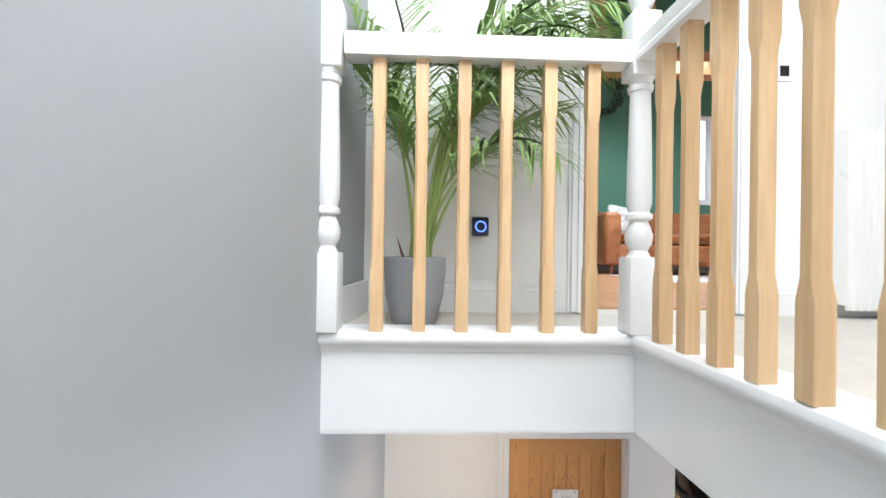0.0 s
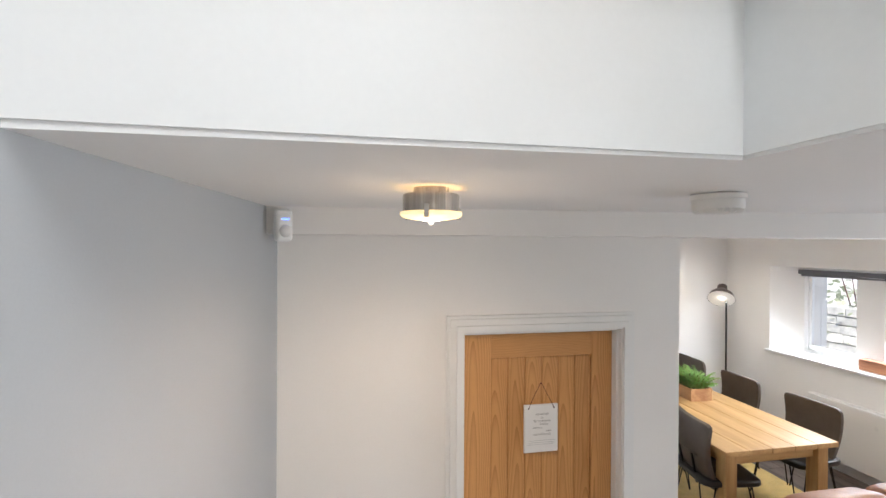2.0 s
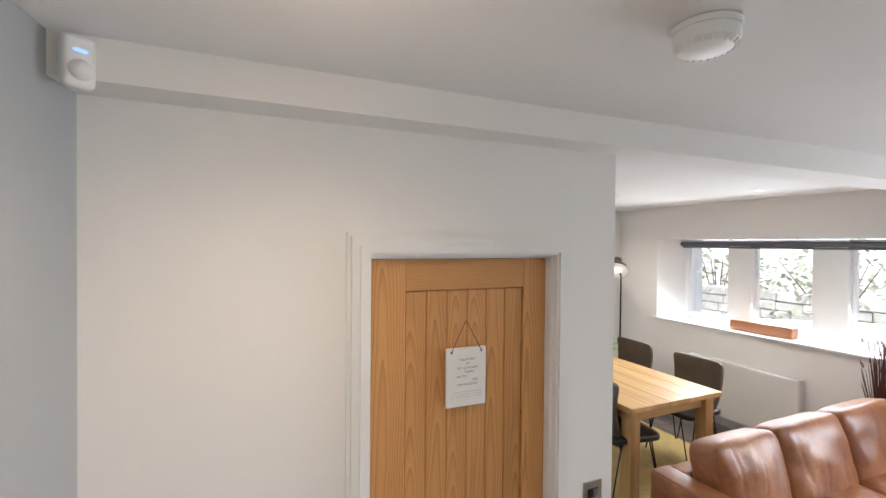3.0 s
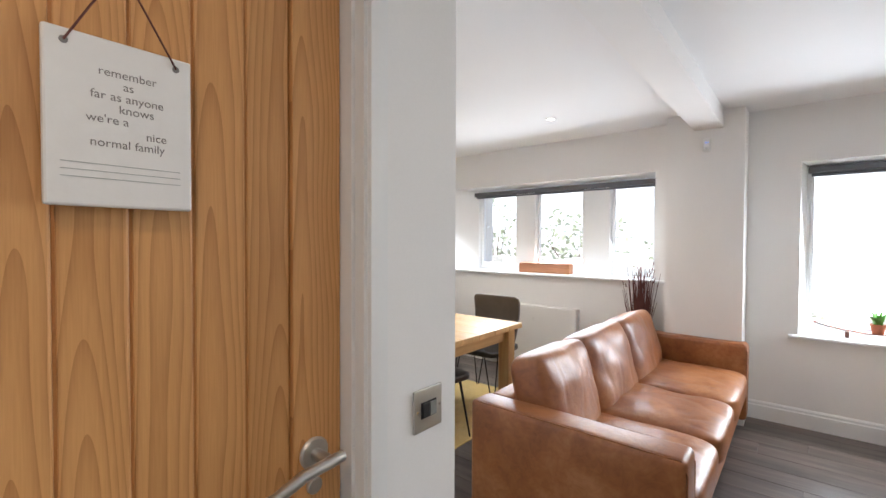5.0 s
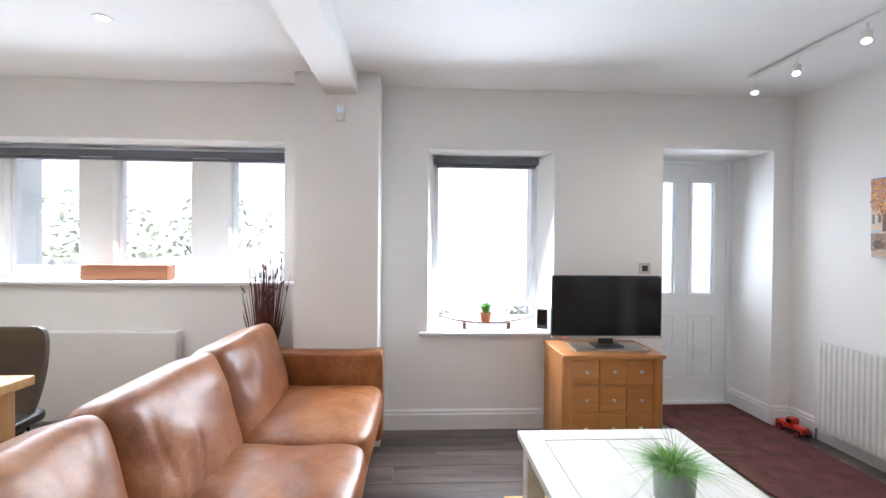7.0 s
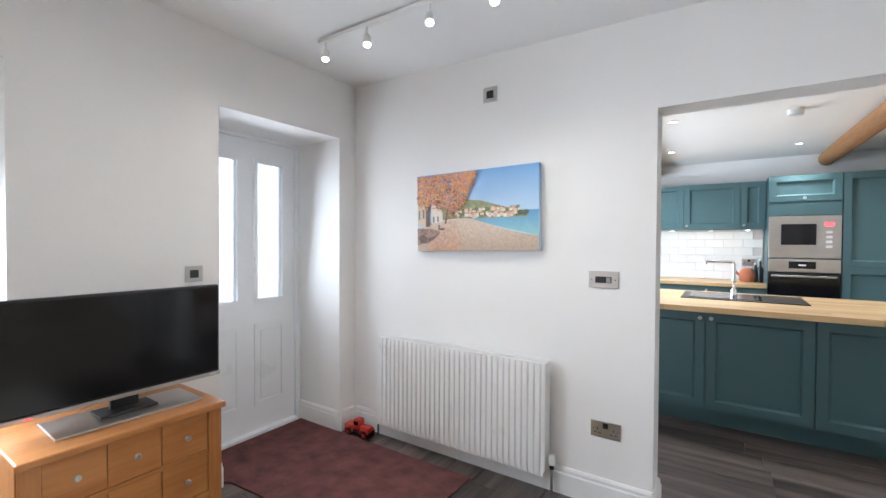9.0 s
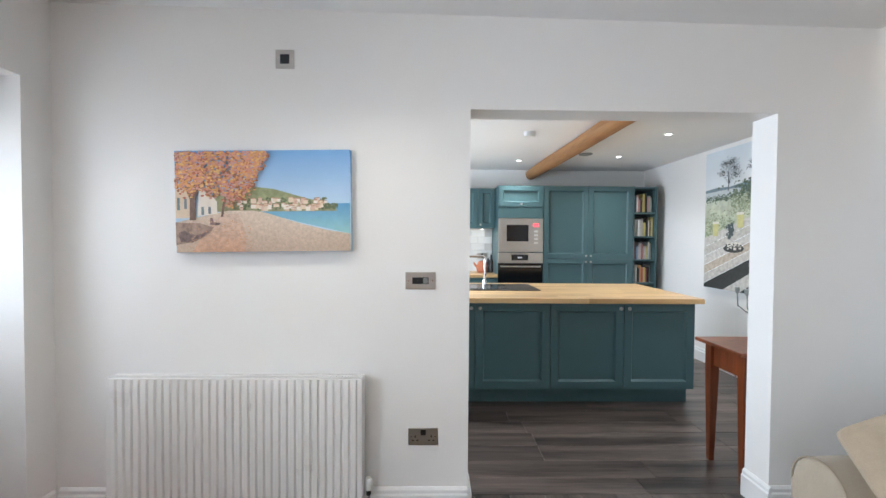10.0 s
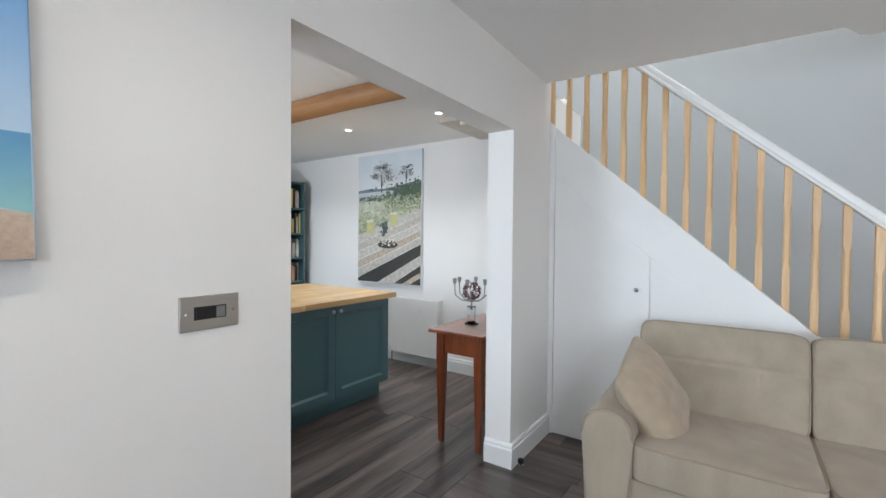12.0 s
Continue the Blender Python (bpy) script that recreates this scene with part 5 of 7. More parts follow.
tw = structure("wall_tiling_backing", slab(3.66, -3.979, 0.912, 6.2, -3.972, 1.53), GROUT, "white brick tile splashback", "splashback")
tile = mesh_of("tile", slab(-0.0988, 0, -0.0488, 0.0988, 0.008, 0.0488, 0.003, 1), TILEW)
for r in range(6):
    for c in range(12):
        ob = new("tile", tile)
        ob.parent = tw
        ob.matrix_basis = Matrix.Translation((3.762 + 0.2 * c + (0.1 if r % 2 else 0), -3.972, 0.962 + 0.1 * r))
lamp("AREA", "under_cupboard_light", look((4.2, -3.80, 1.515), (4.2, -3.9, 0.9)), 0.6, (1, 0.82, 0.58), 0.9, 0.08)
for x in (3.82, 4.2, 4.62):
    d = thing("cupboard_light", x, -3.82, 1.53, "small warm light under the cupboards", "light", group="under-cupboard lights")
    part("bezel", lathe(bmesh.new(), [(0.030, -0.010), (0.034, -0.006), (0.034, -0.0005)], 18), STEEL, d, "", True)
    part("lens", lathe(bmesh.new(), [(0.024, -0.013), (0.026, -0.011)], 18), GLOW, d)
sink = thing("sink", 3.80, -1.95, KH - 0.012, "dark inset composite sink on the island", "sink")
part("bowl_rim", wall(bmesh.new(), "y", -0.28, 0.28, -0.30, 0.55, 0.008, 0.018, ()), BLACK, sink)
part("bowl", slab(-0.02, -0.2, 0.0, 0.50, 0.2, 0.0205), SCREEN, sink, "dark sink bowl")
bm = tube(bmesh.new(), [(0, 0, 0), (0, 0, 0.27), (0.004, 0.0, 0.292), (0.02, 0, 0.30), (0.20, 0, 0.30), (0.215, 0, 0.295), (0.218, 0, 0.27)], 0.013, 12)
tap = thing("kitchen_tap", 3.97, -2.12, KH, "tall square steel kitchen tap", "tap")
part("spout", bm, CHROME, tap, "", True)
part("base", lathe(bmesh.new(), [(0.026, 0), (0.026, 0.008), (0.022, 0.05), (0.016, 0.06)], 20), CHROME, tap, "", True)
part("lever", tube(bmesh.new(), [(0, 0.02, 0.10), (0, 0.05, 0.11), (0, 0.09, 0.135)], 0.006), CHROME, tap, "", True)
ck = thing("kettle", 3.82, -3.72, 0.91, "small terracotta coloured kettle", "kettle")
part("body", lathe(bmesh.new(), [(0.07, 0), (0.082, 0.02), (0.085, 0.09), (0.06, 0.15), (0.03, 0.165)], 24), TERRA, ck, "", True)
part("spout", tube(bmesh.new(), [(0.07, 0, 0.07), (0.11, 0, 0.11), (0.12, 0, 0.14)], [0.02, 0.014, 0.01]), TERRA, ck, "", True)
part("handle", tube(bmesh.new(), [(-0.06, 0, 0.14), (-0.09, 0, 0.17), (-0.095, 0, 0.10), (-0.08, 0, 0.05)], 0.009), BLACK, ck, "", True)
for i, (x, h) in enumerate(((3.70, 0.25), (3.745, 0.20))):
    b = thing("bottle", x, -3.70, 0.91, "dark glass oil bottle on the worktop", "bottle")
    part("body", lathe(bmesh.new(), [(0.03, 0), (0.032, 0.01), (0.032, h * 0.6), (0.014, h * 0.78), (0.012, h)], 18), BLACK, b, "", True)
    part("cap", lathe(bmesh.new(), [(0.014, h), (0.014, h + 0.02)], 14), STEEL, b, "", True)

# kitchen ceiling beam, a rough round timber
bm = bmesh.new()
pts = [(3.10, -3.97, 2.33), (3.075, -3.0, 2.335), (3.05, -2.0, 2.33), (3.03, -1.0, 2.335), (3.0, -0.0, 2.33)]
tube(bm, pts, [0.078, 0.083, 0.076, 0.081, 0.079], 14)
for v in bm.verts:
    v.co += 0.008 * noise.noise_vector(v.co * 5)
    v.co.z = min(v.co.z, 2.388)
structure("ceiling_beam_kitchen", bm, RAFTER, "rough round oak ceiling beam", "beam", True)
bm = tube(bmesh.new(), [(4.85, -3.97, 2.31), (4.80, -2.0, 2.33), (4.78, 0.0, 2.33)], [0.09, 0.095, 0.09], 12)
for v in bm.verts:
    v.co.z = min(v.co.z, 2.388)
structure("ceiling_beam_kitchen_second", bm, RAFTER, "rough round oak ceiling beam", "beam", True)

# side table with a candle holder
def side_table():
    ob = thing("side_table", 2.435, -0.20, 0, "small polished cherry side table with tapered legs", "table")
    hx, hy, h = 0.335, 0.18, 0.765
    part("top", slab(-hx - 0.045, -hy - 0.03, h - 0.022, hx + 0.045, hy + 0.03, h, 0.005), CHERRY, ob)
    for s in (-1, 1):
        part("apron", slab(-hx + 0.05, s * (hy - 0.035) - 0.009, h - 0.16, hx - 0.05, s * (hy - 0.035) + 0.009, h - 0.023), CHERRY, ob)
        part("apron", slab(s * (hx - 0.03) - 0.009, -hy + 0.05, h - 0.16, s * (hx - 0.03) + 0.009, hy - 0.05, h - 0.023), CHERRY, ob)
        for t in (-1, 1):
            bm = bmesh.new()
            cx, cy = s * (hx - 0.03), t * (hy - 0.035)
            rings = []
            for z, a in ((0, 0.014), (0.02, 0.015), (h - 0.2, 0.027), (h - 0.023, 0.027)):
                rings.append([bm.verts.new((cx + p * a, cy + q * a, z)) for p, q in ((-1, -1), (1, -1), (1, 1), (-1, 1))])
            for a, b in zip(rings, rings[1:]):
                for j in range(4):
                    bm.faces.new((a[j], a[(j + 1) % 4], b[(j + 1) % 4], b[j]))
            bm.faces.new(rings[0][::-1])
            bm.faces.new(rings[-1])
            part("leg", bm, CHERRY, ob)
    return ob


side_table()
ch = thing("candle_holder", 2.50, -0.26, 0.765, "branched metal candle holder with a dried flower ball", "candle holder")
part("glass_base", lathe(bmesh.new(), [(0.05, 0), (0.05, 0.006), (0.026, 0.02), (0.028, 0.12), (0.034, 0.125)], 20), JAR, ch, "", True)
part("stem", rod(bmesh.new(), (0, 0, 0.10), (0, 0, 0.22), 0.006), ZINC, ch)
for k in range(6):
    a = 2 * math.pi * k / 6 + 0.3
    c, s = math.cos(a), math.sin(a)
    br = part("branch", tube(bmesh.new(), [(0, 0, 0.16), (0.07 * c, 0.07 * s, 0.17), (0.12 * c, 0.12 * s, 0.21), (0.125 * c, 0.125 * s, 0.29)], 0.004), ZINC, ch, "", True)
    part("cup", lathe(bmesh.new(), [(0.006, 0.285), (0.013, 0.30), (0.014, 0.325), (0.011, 0.325)], 12, at=(0.125 * c, 0.125 * s, 0)), ZINC, br, "", True)
bm = bmesh.new()
rq = random.Random(8)
for k in range(260):
    v = Vector((rq.gauss(0, 1), rq.gauss(0, 1), rq.gauss(0, 1))).normalized()
    a = Vector((0, 0, 0.235)) + v * 0.055
    rod(bm, a, a + (v + 0.5 * Vector((rq.gauss(0, 1), rq.gauss(0, 1), rq.gauss(0, 1)))).normalized() * 0.018, 0.004, 0.001, 4)
part("dried_flower_ball", bm, TWIG, ch, "brown dried flower ball")

# ---- lights and ceiling fixtures ----
def downlight(x, y, z, group):
    d = thing("downlight", x, y, z, "small round recessed ceiling downlight, lit", "ceiling light", group=group)
    part("bezel", lathe(bmesh.new(), [(0.026, -0.002), (0.030, -0.006), (0.044, -0.005), (0.046, 0.0)], 24), PLASTIC, d, "", True)
    part("lens", lathe(bmesh.new(), [(0.0252, -0.005), (0.026, -0.002)], 20), GLOW, d, "glowing lens")
    return d


for x, y in DOWNLIGHTS:
    downlight(x, y, ceil_z(x), "dining downlights")
for x, y in KITCHEN_LIGHTS:
    downlight(x, y, 2.39, "kitchen downlights")

# upright tone streaks in the steel colour imitate the drum's reflections
BRUSHED = mat("reflection_streaked_steel", (0.50, 0.46, 0.41), 0.26, metal=1.0, vary=0.45, scale=9, fine=90, bump=0.02, stretch=(5, 5, 0.05))
FROSTWARM = mat("warm_frosted_glass", (0.95, 0.86, 0.66), 0.35, emit=(1.0, 0.70, 0.30), power=0.72)
fl = thing("flush_ceiling_lamp", 1.612, 2.935, 2.428, "drum ceiling lamp of brushed steel with warm frosted glass, lit", "ceiling light")
part("ceiling_plate", lathe(bmesh.new(), [(0.036, -0.022), (0.040, -0.020), (0.040, 0.0)], 32), BRUSHED, fl, "", True)
part("drum", lathe(bmesh.new(), [(0.0605, -0.056), (0.064, -0.057), (0.064, -0.017), (0.061, -0.015), (0.0605, -0.016), (0.0605, -0.056)], 48, caps=False), BRUSHED, fl, "brushed steel drum", True)
part("glass", lathe(bmesh.new(), [(0.006, -0.073), (0.040, -0.0715), (0.064, -0.067), (0.070, -0.062), (0.070, -0.055), (0.062, -0.054)], 48), FROSTWARM, fl, "warm frosted glass shade", True)
part("bulb_glow", lathe(bmesh.new(), [(0.004, -0.0752), (0.018, -0.0742), (0.024, -0.0722)], 24), GLOW, fl, "bright centre of the glass", True)
part("finial", lathe(bmesh.new(), [(0.003, -0.084), (0.006, -0.081), (0.004, -0.075)], 12), STEEL, fl, "", True)
for k in range(3):
    a = 2 * math.pi * k / 3 + 0.75
    part("clip", slab(-0.005, 0.0645, -0.070, 0.005, 0.0725, -0.042, 0.001), STEEL, fl, "", False, Matrix.Rotation(a, 4, "Z"))


def smoke_alarm(x, y, z, r):
    ob = thing("smoke_alarm", x, y, z, "round white smoke alarm on the ceiling", "smoke alarm")
    part("base", lathe(bmesh.new(), [(r, -0.012), (r, 0.0)], 32), PLASTIC, ob, "", True)
    part("body", lathe(bmesh.new(), [(r * 0.35, -0.047), (r * 0.8, -0.044), (r * 0.93, -0.036), (r * 0.95, -0.0125)], 32), PLASTIC, ob, "", True)
    bm = bmesh.new()
    for k in range(24):
        a = 2 * math.pi * k / 24
        c, s = math.cos(a), math.sin(a)
        rod(bm, (r * 0.78 * c, r * 0.78 * s, -0.0455), (r * 0.92 * c, r * 0.92 * s, -0.039), 0.002, 0.002, 5)
    part("vents", bm, ENAMEL, ob, "fine vent slots")
    return ob


smoke_alarm(2.345, 2.92, 2.430, 0.062)
smoke_alarm(3.60, -1.76, 2.39, 0.055)
ev = thing("extractor_grille", 2.72, -2.75, 2.39, "round grey ceiling extractor grille", "grille")
part("rim", lathe(bmesh.new(), [(0.06, -0.012), (0.075, -0.010), (0.08, 0.0)], 28), POTGREY, ev, "", True)


def motion_sensor(m, label):
    ob = new("alarm_sensor")
    ob.matrix_world = m
    tagged(ob, label, "alarm sensor")
    part("body", slab(-0.028, 0, 0, 0.028, 0.035, 0.105, 0.012, 3), PLASTIC, ob, "", True)
    part("lens", lathe(bmesh.new(), [(0.004, 0.017), (0.014, 0.013), (0.020, 0.004), (0.021, -0.002)], 20, m=pose(0, 0.035, 0.034, -90, 0, 0)), PLASTIC, ob, "domed lens", True)
    part("indicator", slab(-0.012, 0.0345, 0.070, 0.012, 0.0362, 0.075), BLUEGLOW, ob, "blue light")
    return ob


motion_sensor(pose(1.195, 3.455, 2.310, 0, 0, 215), "white corner alarm sensor with a blue light")
motion_sensor(pose(6.08, 3.565, 2.165, 0, 0, 90), "white alarm sensor under the ceiling beam")

tr = thing("track_light", 5.30, 0.865, ceil_z(5.3) - 0.001, "white ceiling track with small spotlights, lit", "ceiling light")
bm = slab(-0.75, -0.014, -0.026, 0.63, 0.014, -0.004, 0.003)
part("track", bm, PLASTIC, tr)
for x, y, aim in SPOTS:
    d = (Vector(aim) - Vector((x, y, 2.38))).normalized()
    q = d.to_track_quat("-Z", "Y").to_matrix().to_4x4()
    h = part("spot_head", lathe(bmesh.new(), [(0.019, -0.040), (0.022, -0.038), (0.020, 0.015), (0.010, 0.022)], 20), PLASTIC, tr, "", True, Matrix.Translation((x - 5.30, 0.0, -0.085)) @ q)
    part("lens", lathe(bmesh.new(), [(0.017, -0.0425), (0.0185, -0.0405)], 20), SPOTGLOW, h, "glowing lens")
    part("arm", rod(bmesh.new(), (x - 5.30, 0, -0.026), (x - 5.30, 0, -0.07), 0.006), PLASTIC, tr)

lampst = thing("floor_lamp", 5.93, 6.60, 0, "black reading lamp with a white-lined dome shade, lit", "floor lamp")
part("base", lathe(bmesh.new(), [(0.13, 0), (0.13, 0.012), (0.12, 0.018), (0.02, 0.024)], 32), IRON, lampst, "", True)
part("pole", rod(bmesh.new(), (0, 0, 0.02), (0, 0, 1.60), 0.010), IRON, lampst)
part("joint", tube(bmesh.new(), [(0, 0, 1.60), (0.0, 0.02, 1.66), (0.0, 0.045, 1.71)], 0.011), IRON, lampst, "", True)
aim = Vector((-0.55, -0.48, -0.72)).normalized().to_track_quat("-Z", "Y").to_matrix().to_4x4()
SHADEOUT = mat("brushed_bronze_shade", (0.12, 0.10, 0.09), 0.4, metal=0.7)
sm = Matrix.Translation((0.0, 0.07, 1.74)) @ aim
sh = part("shade", lathe(bmesh.new(), [(0.150, -0.105), (0.147, -0.100), (0.132, -0.05), (0.088, 0.0), (0.058, 0.03), (0.053, 0.10), (0.02, 0.108)], 36), SHADEOUT, lampst, "dark metal dome shade", True, sm)
LINING = mat("lit_shade_lining", (0.9, 0.88, 0.84), 0.6, emit=(1.0, 0.93, 0.82), power=0.05)
part("lining", lathe(bmesh.new(), [(0.147, -0.1055), (0.124, -0.052), (0.080, -0.012), (0.03, 0.0)], 36), LINING, sh, "glowing white lining", True)
part("bulb", lathe(bmesh.new(), [(0.006, -0.088), (0.024, -0.075), (0.028, -0.058), (0.016, -0.03)], 16), GLOW, sh, "bulb", True)

# ---- switches, sockets, panels on the walls ----
def plate(name, label, m, w, h, kind, material=None):
    """A wall plate facing local +y."""
    ob = new(name)
    ob.matrix_world = m
    tagged(ob, label, "switch" if "switch" in name else "socket" if "socket" in name else "control")
    part("plate", slab(-w / 2, 0, -h / 2, w / 2, 0.006, h / 2, 0.002), material or STEEL, ob)
    if kind == "rocker":
        part("inset", slab(-w * 0.27, 0.006, -h * 0.19, w * 0.27, 0.0075, h * 0.19), BLACK, ob)
        n = 3 if w > 0.1 else 2
        for i in range(n):
            a = -w * 0.25 + w * 0.5 * i / n
            part("rocker", slab(a + 0.001, 0.0075, -h * 0.16, a + w * 0.5 / n - 0.001, 0.011, h * 0.16, 0.001), BLACK if i != 0 else ZINC, ob)
    elif kind == "socket":
        part("usb_block", slab(-0.013, 0.006, 0.008, 0.013, 0.010, 0.035, 0.001), BLACK, ob)
        for s in (-1, 1):
            for a, b, w2, h2 in ((0, 0.008, 0.005, 0.012), (-0.011, -0.012, 0.010, 0.005), (0.011, -0.012, 0.010, 0.005)):
                part("pin_hole", slab(s * 0.040 + a - w2 / 2, 0.006, b - h2 / 2 - 0.006, s * 0.040 + a + w2 / 2, 0.0075, b + h2 / 2 - 0.006), BLACK, ob)
    elif kind == "window":
        part("inset", slab(-w * 0.25, 0.006, -h * 0.25, w * 0.25, 0.0085, h * 0.25, 0.001), BLACK, ob)
    for s in (-1, 1):
        part("screw", lathe(bmesh.new(), [(0.003, 0.0), (0.003, 0.001)], 8, m=pose(s * w * 0.40, 0.006, 0, -90, 0, 0)), CHROME, ob)
    return ob


plate("light_switch", "brushed steel triple light switch", pose(4.553, SOUTH, 1.172), 0.148, 0.086, "rocker")
plate("double_socket", "brushed steel double socket with black inserts", pose(4.535, SOUTH, 0.398), 0.148, 0.086, "socket")
plate("wall_control", "small steel wall control with a dark window", pose(5.213, SOUTH, 2.24), 0.09, 0.09, "window")
plate("double_socket", "steel double socket on the kitchen tiles", pose(3.80, -3.963, 1.13), 0.148, 0.086, "socket")
plate("thermostat", "square steel thermostat with a dark display", pose(EAST, 1.347, 1.190, 0, 0, 90), 0.088, 0.082, "window")
plate("light_switch", "brushed steel light switch beside the oak door", pose(2.680, DOORW, 1.088, 0, 0, 180), 0.086, 0.088, "rocker")
plate("light_switch", "small steel switch on the landing wall", pose(2.915, 3.04, 3.79, 0, 0, 180), 0.08, 0.09, "window", PLASTIC)
plate("double_socket", "white socket behind the smart speaker", pose(1.565, 3.04, 3.105, 0, 0, 180), 0.10, 0.06, "blank", PLASTIC)
sp_ = thing("smart_speaker", 1.597, 3.03, 3.05, "small dark blue plug-in speaker with a lit ring", "speaker")
part("body", slab(-0.034, -0.036, 0, 0.034, -0.001, 0.078, 0.006), mat("navy_plastic", (0.02, 0.03, 0.06), 0.5), sp_)
bm = tube(bmesh.new(), [(0.021 * math.cos(2 * math.pi * k / 28), -0.0365, 0.039 + 0.021 * math.sin(2 * math.pi * k / 28)) for k in range(29)], 0.0022, 6)
part("light_ring", bm, BLUEGLOW, sp_, "blue lit ring")

# ---- sign on the oak door ----
SIGNW = mat("white_ceramic_sign", (0.80, 0.79, 0.77), 0.35, vary=0.03)
INK = mat("dark_ink", (0.23, 0.215, 0.205), 0.7)
sg = thing("door_sign", 2.165, DOORW + 0.022, 1.475, "white ceramic sign with typed words hung on twine", "sign")
part("plaque", slab(-0.072, -0.007, 0, 0.072, 0.003, 0.192, 0.003), SIGNW, sg)
part("twine", tube(bmesh.new(), [(-0.054, -0.009, 0.178), (-0.03, -0.004, 0.225), (-0.002, -0.002, 0.276), (0.0, -0.002, 0.278), (0.002, -0.002, 0.276), (0.03, -0.004, 0.225), (0.054, -0.009, 0.178)], 0.0012, 6), TWIG, sg, "thin twine")
for s in (-1, 1):
    part("hole", lathe(bmesh.new(), [(0.004, 0.0), (0.004, 0.0008)], 12, m=pose(s * 0.054, -0.007, 0.178, 90, 0, 0)), INK, sg)


def words(text, x, z, size, parent):
    cu = bpy.data.curves.new("words", "FONT")
    cu.body, cu.size, cu.align_x = text, size, "CENTER"
    tmp = new("words_curve", cu)
    me = bpy.data.meshes.new_from_object(tmp.evaluated_get(bpy.context.evaluated_depsgraph_get()))
    bpy.data.objects.remove(tmp)
    me.materials.clear()
    me.materials.append(INK)
    ob = new("lettering", me)
    ob.parent = parent
    ob.matrix_basis = pose(x, -0.0076, z, 90, 0, 0)
    ob["label"] = "dark typed lettering"
    return ob


for i, (t, x) in enumerate((("remember", 0.004), ("as", 0.004), ("far as anyone", 0.004), ("knows", 0.012), ("we're a", -0.016), ("nice", 0.032), ("normal family", 0.004))):
    words(t, x, 0.150 - i * 0.0135, 0.0135, sg)
for i in range(3):
    part("ruled_line", slab(-0.058, -0.0076, 0.032 + i * 0.008, 0.058, -0.007, 0.0326 + i * 0.008), ZINC, sg)

# ---- pictures ----
class Canvas:
    """A stretched canvas; patches are laid on it in steps of under a millimetre. u runs left to right, v upwards."""

    def __init__(self, name, label, m, w, h, depth, ground):
        self.ob = new(name)
        self.ob.matrix_world = m
        tagged(self.ob, label, "picture")
        self.w, self.h, self.n, self.d = w, h, 0, depth
        part("canvas", slab(-w / 2, 0, -h / 2, w / 2, depth, h / 2, 0.003), ground, self.ob)

    def p(self, u, v):
        return (0.5 - u) * self.w, (v - 0.5) * self.h

    def patch(self, name, poly, material):
        self.n += 1
        y = self.d + 0.0002 + 0.0004 * self.n
        bm = bmesh.new()
        bm.faces.new([bm.verts.new((*self.p(u, v)[:1], y, self.p(u, v)[1])) for u, v in poly])
        return part(name, bm, material, self.ob)

    def dabs(self, name, count, where, size, material, seed, squash=1.0):
        self.n += 1
        r = random.Random(seed)
        bm = bmesh.new()
        for i in range(count):
            u, v = where(r)
            if not (0.012 < u < 0.988 and 0.015 < v < 0.985):
                continue
            x, z = self.p(u, v)
            k = r.uniform(0.5, 1.2) * size
            a = r.uniform(0, math.pi)
            y = self.d + 0.0002 + 0.0004 * self.n + r.uniform(0, 0.0003)
            bm.faces.new([bm.verts.new((x + k * math.cos(a + t), y, z + k * squash * math.sin(a + t))) for t in (0, 1.3, 2.6, 3.8, 5.1)])
        return tagged(part(name, bm, material, self.ob), kind="stuff")


def print_ink(name, low, high, z0, z1, vary=0.08, scale=20.0):
    """Printed ink that shades from one tone to another up the canvas."""
    m = mat(name, high, 0.6, vary=vary, scale=scale, fine=300, bump=0.05)
    n, l = m.node_tree.nodes, m.node_tree.links
    p = n["Principled BSDF"]
    co, sep, rng, mx = n.new("ShaderNodeTexCoord"), n.new("ShaderNodeSeparateXYZ"), n.new("ShaderNodeMapRange"), n.new("ShaderNodeMix")
    mx.data_type = "RGBA"
    l.new(co.outputs["Object"], sep.inputs[0])
    l.new(sep.outputs[2], rng.inputs[0])
    rng.inputs[1].default_value, rng.inputs[2].default_value = z0, z1
    l.new(rng.outputs[0], mx.inputs[0])
    tex = n.new("ShaderNodeTexNoise")
    tex.inputs["Scale"].default_value, tex.inputs["Detail"].default_value = scale, 5
    l.new(co.outputs["Object"], tex.inputs[0])
    wob = n.new("ShaderNodeMapRange")
    wob.inputs[3].default_value, wob.inputs[4].default_value = 1 - vary * 2, 1 + vary * 2
    l.new(tex.outputs[0], wob.inputs[0])
    mx.inputs[6].default_value, mx.inputs[7].default_value = (*low, 1), (*high, 1)
    sc = n.new("ShaderNodeVectorMath")
    sc.operation = "SCALE"
    l.new(mx.outputs[2], sc.inputs[0])
    l.new(wob.outputs[0], sc.inputs["Scale"])
    l.new(sc.outputs[0], p.inputs["Base Color"])
    return m


